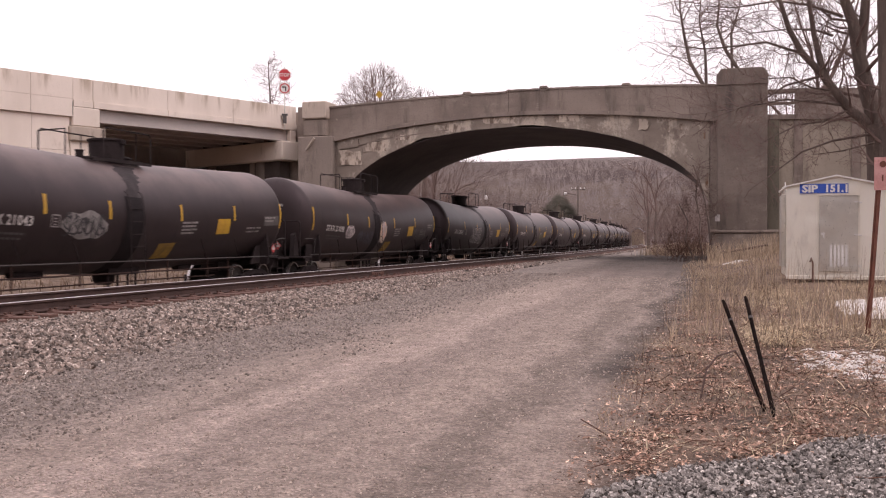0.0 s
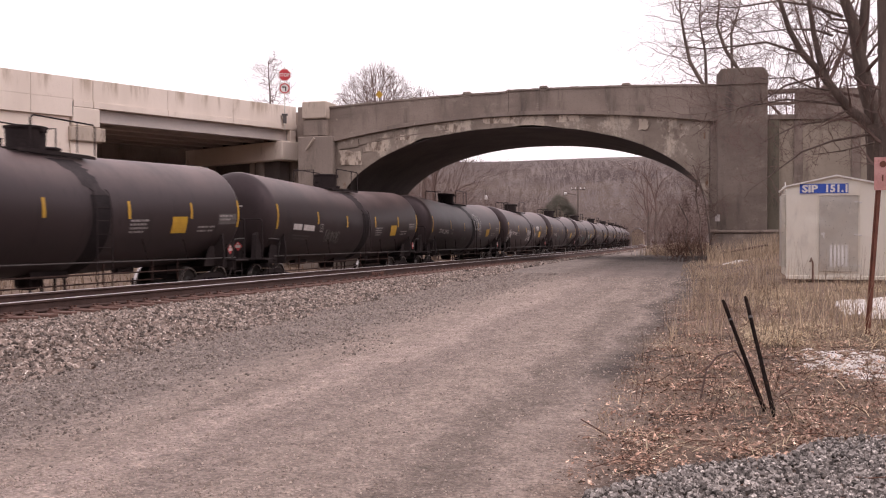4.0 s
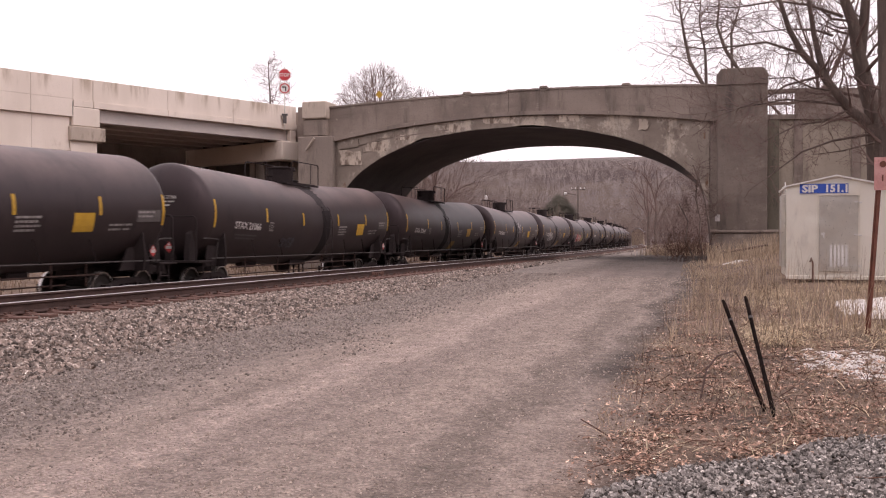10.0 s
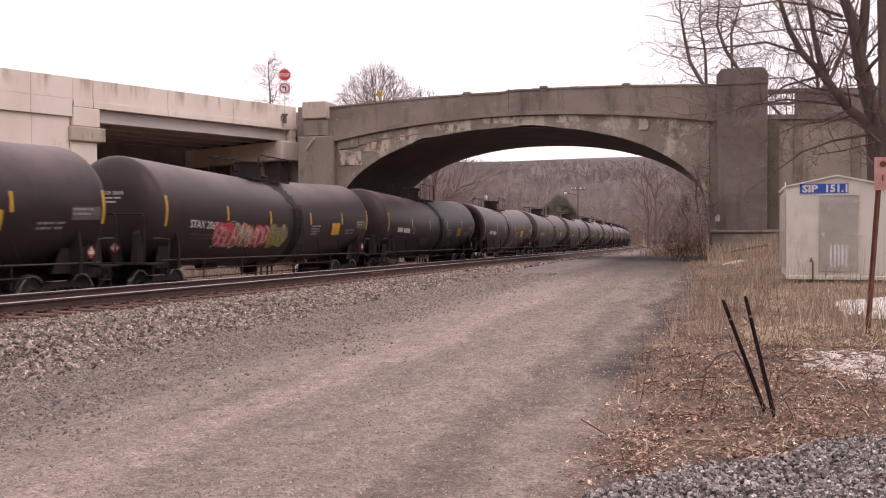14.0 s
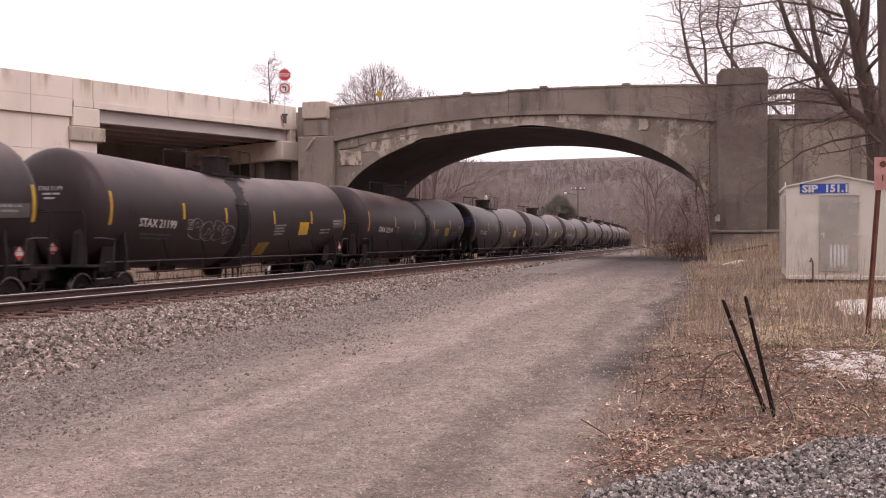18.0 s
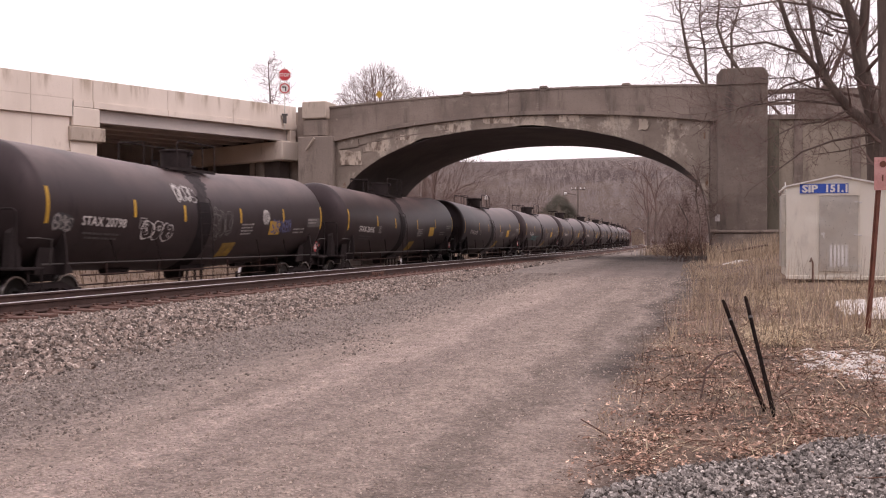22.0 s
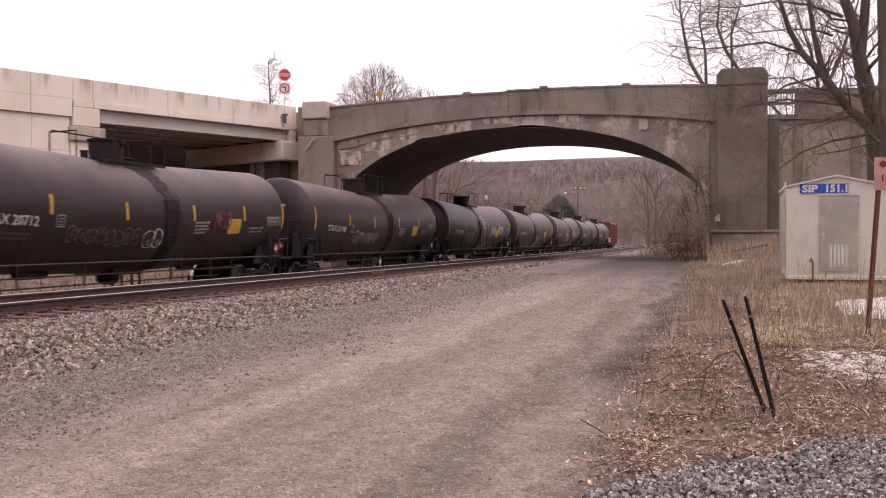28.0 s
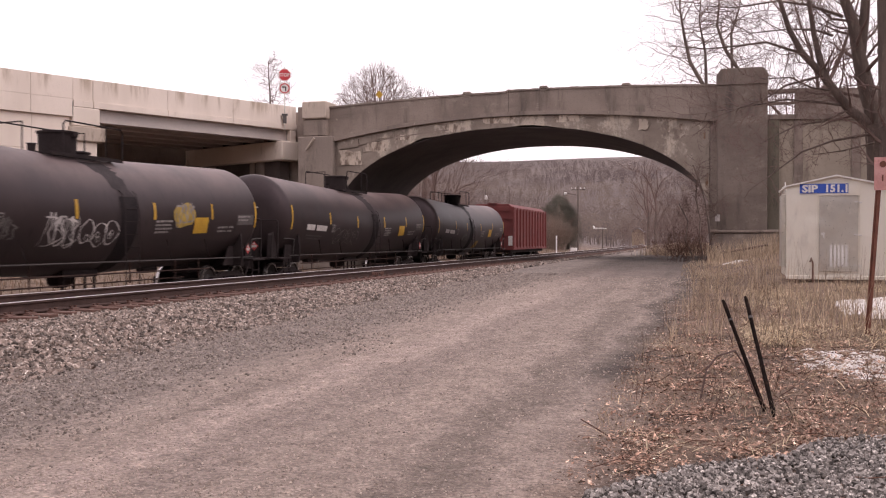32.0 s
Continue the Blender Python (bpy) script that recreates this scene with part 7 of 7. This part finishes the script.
build_sticks()
build_big_tree()
limbed_tree("tall bare tree standing behind the bridge parapet", 3,
            [[(-0.6, 66, 0.3), (-1.2, 66, 8.0), (-1.66, 66, 11.77), (-2.5, 66, 13.3), (-2.9, 66, 15.23), (-3.16, 66, 17.0), (-3.0, 66, 19.5)],
             [(-1.2, 66.1, 8.0), (-1.45, 66.2, 11.76), (-1.52, 66.3, 13.95), (-1.92, 66.4, 16.0), (-1.7, 66.5, 19.0)]], 0.18, 24, 3.1, 0.0, 2)
limbed_tree("tall bare tree standing behind the bridge pilaster", 8,
            [[(0.6, 66, 0.3), (0.7, 66, 8.0), (0.51, 66, 12.74), (-0.27, 66, 14.03), (-0.77, 66, 15.58), (-0.64, 66, 17.0), (-0.9, 66, 19.5)],
             [(0.7, 66.1, 8.0), (0.2, 66.2, 12.3), (0.12, 66.3, 15.04), (0.61, 66.4, 16.67), (0.9, 66.5, 19)]], 0.17, 22, 2.6, 0.0, 2)
bare_tree("bare_tree", "tall bare tree standing behind the wing wall", 5.0, 64.0, 20, 15, 2, 0.95, 4, 3, 0.45, r=0.22, fork=0.4)
domed_tree("round-crowned bare tree rising far behind the bridge", -40.2, 108.2, 13.8, 6.2, 8.6, 21, 48)
domed_tree("small bare tree beyond the bridge deck", -35.3, 111.0, 15.0, 3.2, 4.9, 26, 14)
limbed_tree("thin bare tree beside the stop sign", 33,
            [[(-41.2, 82, 0.5), (-41.1, 82, 9.0), (-41.1, 82, 13.0), (-41.15, 82, 15.2), (-41.3, 82, 17.0), (-41.35, 82, 18.2)]], 0.13, 40, 2.7, 0.5, 2)
limbed_tree("tangle of dead vines leaning on the arch's foot", 52,
            [[(-0.78, 45.9, 0.6), (-0.8, 45.9, 1.4), (-0.9, 45.95, 2.4), (-1.05, 46.0, 3.3), (-1.25, 46.1, 4.1), (-1.6, 46.2, 5.0)],
             [(-1.1, 45.8, 0.6), (-1.3, 45.8, 1.6), (-1.25, 45.9, 2.5), (-1.45, 45.9, 3.4), (-1.4, 46.0, 4.4)],
             [(-1.5, 45.7, 0.6), (-1.9, 45.7, 1.5), (-1.8, 45.8, 2.4), (-2.2, 45.8, 3.2)]], 0.06, 16, 1.1, 0.3, 2)
bare_tree("bare_tree", "leaning bare tree behind the arch", -22.0, 72.0, 9.5, 41, 2, 0.8, 5, 3, 0.6)
bare_tree("bare_tree", "slender bare tree behind the arch", -24.5, 80.0, 11.5, 45, 2, 0.7, 5, 3, 0.5)
bare_tree("bare_tree", "slender bare tree beyond the lane", -9.2, 118.0, 11.5, 47, 2, 0.7, 5, 3, 0.35)
bare_tree("bare_tree", "slender bare tree beyond the lane", -7.4, 105.0, 10.5, 49, 2, 0.7, 5, 3, 0.35)


def brush(name, label, x0, x1, y0, y1, n, h, seed, mat):
    """A thicket of thin upright stems."""
    s = Shape()
    rng = random.Random(seed)
    for i in range(n):
        x, y = rng.uniform(x0, x1), rng.uniform(y0, y1)
        p = Vector((x - bend(y), y, ground_height(x - bend(y), y) - 0.1))
        twiggy(s, p, Vector((rng.gauss(0, 0.3), rng.gauss(0, 0.3), 1)), h * rng.uniform(0.5, 1.1), 0.017 * rng.uniform(0.5, 1) * h / 2.5, 2, rng, 0, 0.7, 5)
    tagged(plain(name, s, mat), label, "brush", kind="stuff")


brush("brush_thicket", "red-brown bare brush at the foot of the arch", -3.0, -0.7, 44.6, 47.2, 60, 1.35, 61, M_BRUSH)
brush("brush_thicket", "bare brush beyond the arch beside the lane", -6.0, 2.0, 60, 90, 90, 3.6, 62, M_TWIG)
brush("brush_thicket", "bare brush on the far bank of the line", -34, -22, 62, 130, 190, 5.4, 63, M_TWIG)
brush("brush_thicket", "tall bare saplings behind the far springing of the arch", -27, -21.5, 66, 92, 60, 8.0, 67, M_TWIG)
brush("brush_thicket", "rounded brown shrub before the conifers", -26.2, -21.6, 136, 143, 330, 3.9, 66, M_BRUSHPALE)
brush("brush_thicket", "bare trees lining the bend of the railway", -9, 10, 130, 240, 150, 8.0, 64, M_TWIG)
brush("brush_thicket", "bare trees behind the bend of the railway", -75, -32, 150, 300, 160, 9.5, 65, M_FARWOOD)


brush("brush_thicket", "bare saplings before the far tan house", -16.5, -10.0, 218, 230, 46, 5.5, 69, M_TWIG)


def conifer(x, y, h, seed):
    rng = random.Random(seed)
    t = thing("conifer", "dark green conifer beside the line", "tree", "conifers", at=pose(x, y, ground_height(x, y) - 0.1))
    part("trunk", Shape().tube([(0, 0, 0), (0, 0, h)], [h * 0.025, 0.03], 7), M_BARK, t)
    s = Shape()
    for i in range(6000):
        u = rng.random() ** 0.8
        z = h * (0.1 + 0.9 * u)
        r = h * 0.3 * math.sqrt(max(0.02, 1 - (1.6 * u - 0.6) ** 2)) * rng.uniform(0.45, 1.15) + 0.1
        a = rng.uniform(0, 6.3)
        c = Vector((r * math.cos(a), r * math.sin(a), z - 0.15 * r))
        b = Vector((0.2 * r * math.cos(a), 0.2 * r * math.sin(a), z))
        c += Vector((rng.gauss(0, 0.25), rng.gauss(0, 0.25), rng.gauss(0, 0.3)))
        w = Vector((-math.sin(a), math.cos(a), 0)) * rng.uniform(0.03, 0.08)
        b = c.lerp(b, rng.uniform(0.2, 0.5))
        s.add([b, c + w, c + Vector((0, 0, -0.12)) + (c - b) * 0.2, c - w], [(0, 1, 2, 3)])
    part("crown", s, M_NEEDLE, t, "dense dark green needles")


conifer(-25.3, 149, 8.3, 1)
conifer(-24.3, 151.5, 7.0, 2)
conifer(-27.0, 150, 6.5, 3)


def clump(s, x, y, z, h, rng, n, k=1.0):
    """A small far-off bare crown: a stem and slivers of twig mass."""
    s.add([(x - 0.12, y, z), (x + 0.12, y, z), (x, y, z + 0.7 * h)], [(0, 1, 2)])
    for j in range(n):
        c = Vector((x + rng.gauss(0, 0.17) * h, y + rng.gauss(0, 0.17) * h, z + h * rng.uniform(0.35, 1.0)))
        a, b = k * rng.uniform(0.25, 0.7) * h * 0.2, k * rng.uniform(0.05, 0.14) * h
        t = rng.gauss(0, 0.5)
        e, f = Vector((math.sin(t), 0.2, math.cos(t))) * a, Vector((math.cos(t), 0.2, -math.sin(t))) * b
        s.add([c - e, c + f, c + e, c - f], [(0, 1, 2, 3)])


def build_far_wood():
    """The bare woods on the ridge: thousands of small feathery crowns."""
    rng = random.Random(91)
    s = Shape()
    for i in range(9000):
        y = rng.uniform(230, 1020)
        a = rng.uniform(-0.36, 0.12)
        x = a * y
        if -0.17 < a < 0.0 and y < 330 and rng.random() < 0.7:
            continue
        z = ground_height(x, y) - 0.5
        z -= 5.0 * step(850, 1050, y)
        clump(s, x, y, z, rng.uniform(4.5, 8.0) * (1 - 0.85 * step(780, 980, y)), rng, 20, 0.36 + 0.3 * step(850, 1000, y))
    # woods on the added, unseen slopes, to dim reflections and side light
    for i in range(900):
        if i % 3:
            x, y = rng.uniform(18, 75), rng.uniform(-80, 40)
        else:
            x, y = rng.uniform(-90, 60), rng.uniform(-90, -34)
        clump(s, x, y, ground_height(x, y) - 0.5, rng.uniform(7, 13), rng, 14)
    tagged(plain("far_woods", s, M_RIDGE), "bare winter woods covering the far ridge", "woods", kind="stuff")


build_far_wood()


# ---- signs and distant things ----
def build_signs():
    s = thing("stop_sign", "red stop sign above a white turn ban sign on the parapet", "road sign")
    x, y = -23.6, 48.8
    m = pose(x, y, -0.37, 0, 0, 22)
    part("post", Shape().tube([(x, y, 7.6), (x, y, 11.1)], 0.035, 8), M_ALU_DOOR, s, "grey steel post")
    octo = [(0.33 * math.cos(math.pi / 8 + k * math.pi / 4), 11.02 + 0.33 * math.sin(math.pi / 8 + k * math.pi / 4)) for k in range(8)]
    rim = [(0.36 * math.cos(math.pi / 8 + k * math.pi / 4), 11.02 + 0.36 * math.sin(math.pi / 8 + k * math.pi / 4)) for k in range(8)]
    plate = part("stop_plate", Shape().prism(rim, "y", -0.05, -0.045, m), M_SIGN, s, "octagonal plate with white rim")
    part("stop_face", Shape().prism(octo, "y", -0.056, -0.0505, m), M_STOP, plate, "red face")
    letters("STOP", 0.27, M_SIGN, plate, "lettering", lambda u, v: m @ Vector((u * 0.92 - 0.32, -0.06, 10.925 + v)), "white lettering")
    turn = part("turn_plate", Shape().box(-0.31, 0.31, -0.05, -0.045, 9.95, 10.6, m), M_SIGN, s, "square white plate")
    ring = Shape()
    n = 28
    for r0, r1 in ((0.22, 0.28),):
        for k in range(n):
            a, b = 2 * math.pi * k / n, 2 * math.pi * (k + 1) / n
            q = [(r0 * math.cos(a), r0 * math.sin(a)), (r1 * math.cos(a), r1 * math.sin(a)), (r1 * math.cos(b), r1 * math.sin(b)), (r0 * math.cos(b), r0 * math.sin(b))]
            ring.add([m @ Vector((u, -0.053, 10.28 + v)) for u, v in q], [(0, 1, 2, 3)])
    part("ban_ring", ring, M_STOP, turn, "red ban ring")
    arrow = Shape()
    for x0, x1, z0, z1 in ((0.03, 0.09, 10.12, 10.36), (-0.06, 0.09, 10.32, 10.38)):
        arrow.box(x0, x1, -0.056, -0.0525, z0, z1, m)
    arrow.prism([(-0.06, 10.27), (-0.06, 10.43), (-0.17, 10.35)], "y", -0.056, -0.0525, m)
    part("arrow", arrow, M_BLACK, turn, "black left arrow")
    part("bracket", Shape().box(-0.16, 0.16, -0.06, 0.1, 8.78, 8.88, m).box(-0.1, 0.1, -0.05, 0.08, 8.35, 8.78, m), M_GREY, s, "dark grey post bracket", bevel=0.01)
    yl = thing("yellow_sign", "yellow diamond road sign seen over the parapet", "road sign")
    part("plate", Shape().prism([(-19.8, 9.86), (-19.56, 10.1), (-19.8, 10.34), (-20.04, 10.1)], "y", 53.6, 53.61), M_YELLOW, yl, "yellow diamond plate")
    part("post", Shape().tube([(-19.8, 53.66, 6.9), (-19.8, 53.66, 10.25)], 0.035, 7), M_GREY, yl)


build_signs()


def build_distance():
    pole = thing("utility_pole", "wooden utility pole with crossarm beside the bend", "utility pole")
    zg = ground_height(-22.5, 150)
    part("pole", Shape().tube([(-22.5, 150, zg - 0.2), (-22.5, 150, 9.9)], [0.13, 0.09], 8), M_WOODPOLE, pole)
    part("crossarm", Shape().box(-23.6, -21.4, 149.85, 149.97, 9.2, 9.35), M_WOODPOLE, pole)
    for x in (-23.5, -22.9, -22.1, -21.5):
        part("insulator", Shape().tube([(x, 149.9, 9.353), (x, 149.9, 9.62)], 0.09, 6), M_SIGN, pole, "white insulator")
    part("lamp_head", Shape().tube([(-24.6, 149.6, 8.7), (-24.2, 149.7, 8.75)], [0.2, 0.14], 8), M_SIGN, pole, "white lamp head")
    part("lamp_arm", Shape().tube([(-22.5, 149.9, 8.4), (-24.3, 149.7, 8.75)], 0.04, 5), M_WOODPOLE, pole)
    lp = thing("utility_pole", "thin wooden pole with a white transformer can behind the line", "utility pole")
    zg = ground_height(-24.9, 100)
    part("pole", Shape().tube([(-24.9, 100, zg - 0.2), (-24.9, 100, 6.9)], [0.05, 0.035], 8), M_WOODPOLE, lp)
    part("transformer", Shape().tube([(-24.8, 99.85, 5.8), (-24.8, 99.85, 6.2), (-24.8, 99.85, 6.28)], [0.15, 0.15, 0.06], 12), M_SIGN, lp, "white transformer can")
    mk = thing("marker_post", "white trackside marker post on the grass bank", "marker post")
    zg = ground_height(-20.55, 119)
    part("post", Shape().box(-20.63, -20.47, 119, 119.1, zg - 0.1, 2.0), M_SIGN, mk, bevel=0.02)
    can = thing("gantry_sign", "white trackside shelter roof on a dark post", "shelter")
    zg = ground_height(-22, 171)
    part("roof", Shape().prism([(-22.8, 3.45), (-20.7, 3.4), (-20.7, 3.55), (-22.6, 3.62), (-22.9, 3.95)], "y", 170, 171.4), M_SIGN, can, "white roof sheet")
    part("post", Shape().box(-21.35, -21.15, 170.5, 170.7, zg - 0.2, 3.42), M_WOODPOLE, can)
    hs = thing("far_house", "tan gabled building beyond the bend", "house")
    x, y = -20.9, 234
    zg = ground_height(x, y) - 0.3
    part("wall", Shape().prism([(x - 1.3, zg), (x + 1.3, zg), (x + 1.3, 3.4), (x, 4.2), (x - 1.3, 3.4)], "y", y, y + 6), M_TAN, hs)
    for sg in (-1, 1):
        part("roof", Shape().prism([(x, 4.22), (x + sg * 1.5, 3.26), (x + sg * 1.5, 3.38), (x, 4.34)], "y", y - 0.3, y + 6.3), M_ROOF, hs)
    bx = thing("relay_box", "small white relay box beside the track bend", "relay box")
    zg = ground_height(-21.5, 128)
    part("body", Shape().box(-20.2, -19.4, 128, 128.6, zg - 0.05, zg + 0.5), M_SIGN, bx, bevel=0.03)
    part("foot", Shape().box(-20.1, -19.5, 128.05, 128.55, zg - 0.2, zg - 0.053), M_UNDER, bx)


build_distance()
# ---- movement ----
def rolled(t):
    """How far the train has rolled at t seconds."""
    return 18.86 * t - 0.0043 * t * t


def motions():
    clock = [float(k) for k in range(33)]

    def rows(centre):
        out = []
        for t in clock:
            x, y, phi = on_track(TRAIN_TRACK, centre - rolled(t))
            out.append((t, pose(x, y, TRAIN_TOP, 0, 0, math.degrees(phi))))
        return out
    for car, i in TRAIN:
        walk(car, rows(FIRST_CENTRE + PITCH * i))
    walk(HOPPER, rows(FIRST_CENTRE + PITCH * 35 - 0.7))
    # the wheels turn as the train rolls; axles in the same place of their truck share one movement
    turns = {}
    for car in [c for c, i in TRAIN] + [HOPPER]:
        for o in car.children_recursive:
            if o.name.split(".")[0] != "wheelset":
                continue
            key = round(o.location.y, 2)
            if key not in turns:
                v = o.location.y
                walk(o, [(k / FPS, pose(0, v, R_WHEEL, math.degrees(rolled(k / FPS) / R_WHEEL) % 360)) for k in range(32 * FPS + 1)])
                turns[key] = o.animation_data
            else:
                o.rotation_mode = "QUATERNION"
                keys = o.animation_data_create()
                keys.action = turns[key].action
                keys.action_slot = turns[key].action_slot


motions()
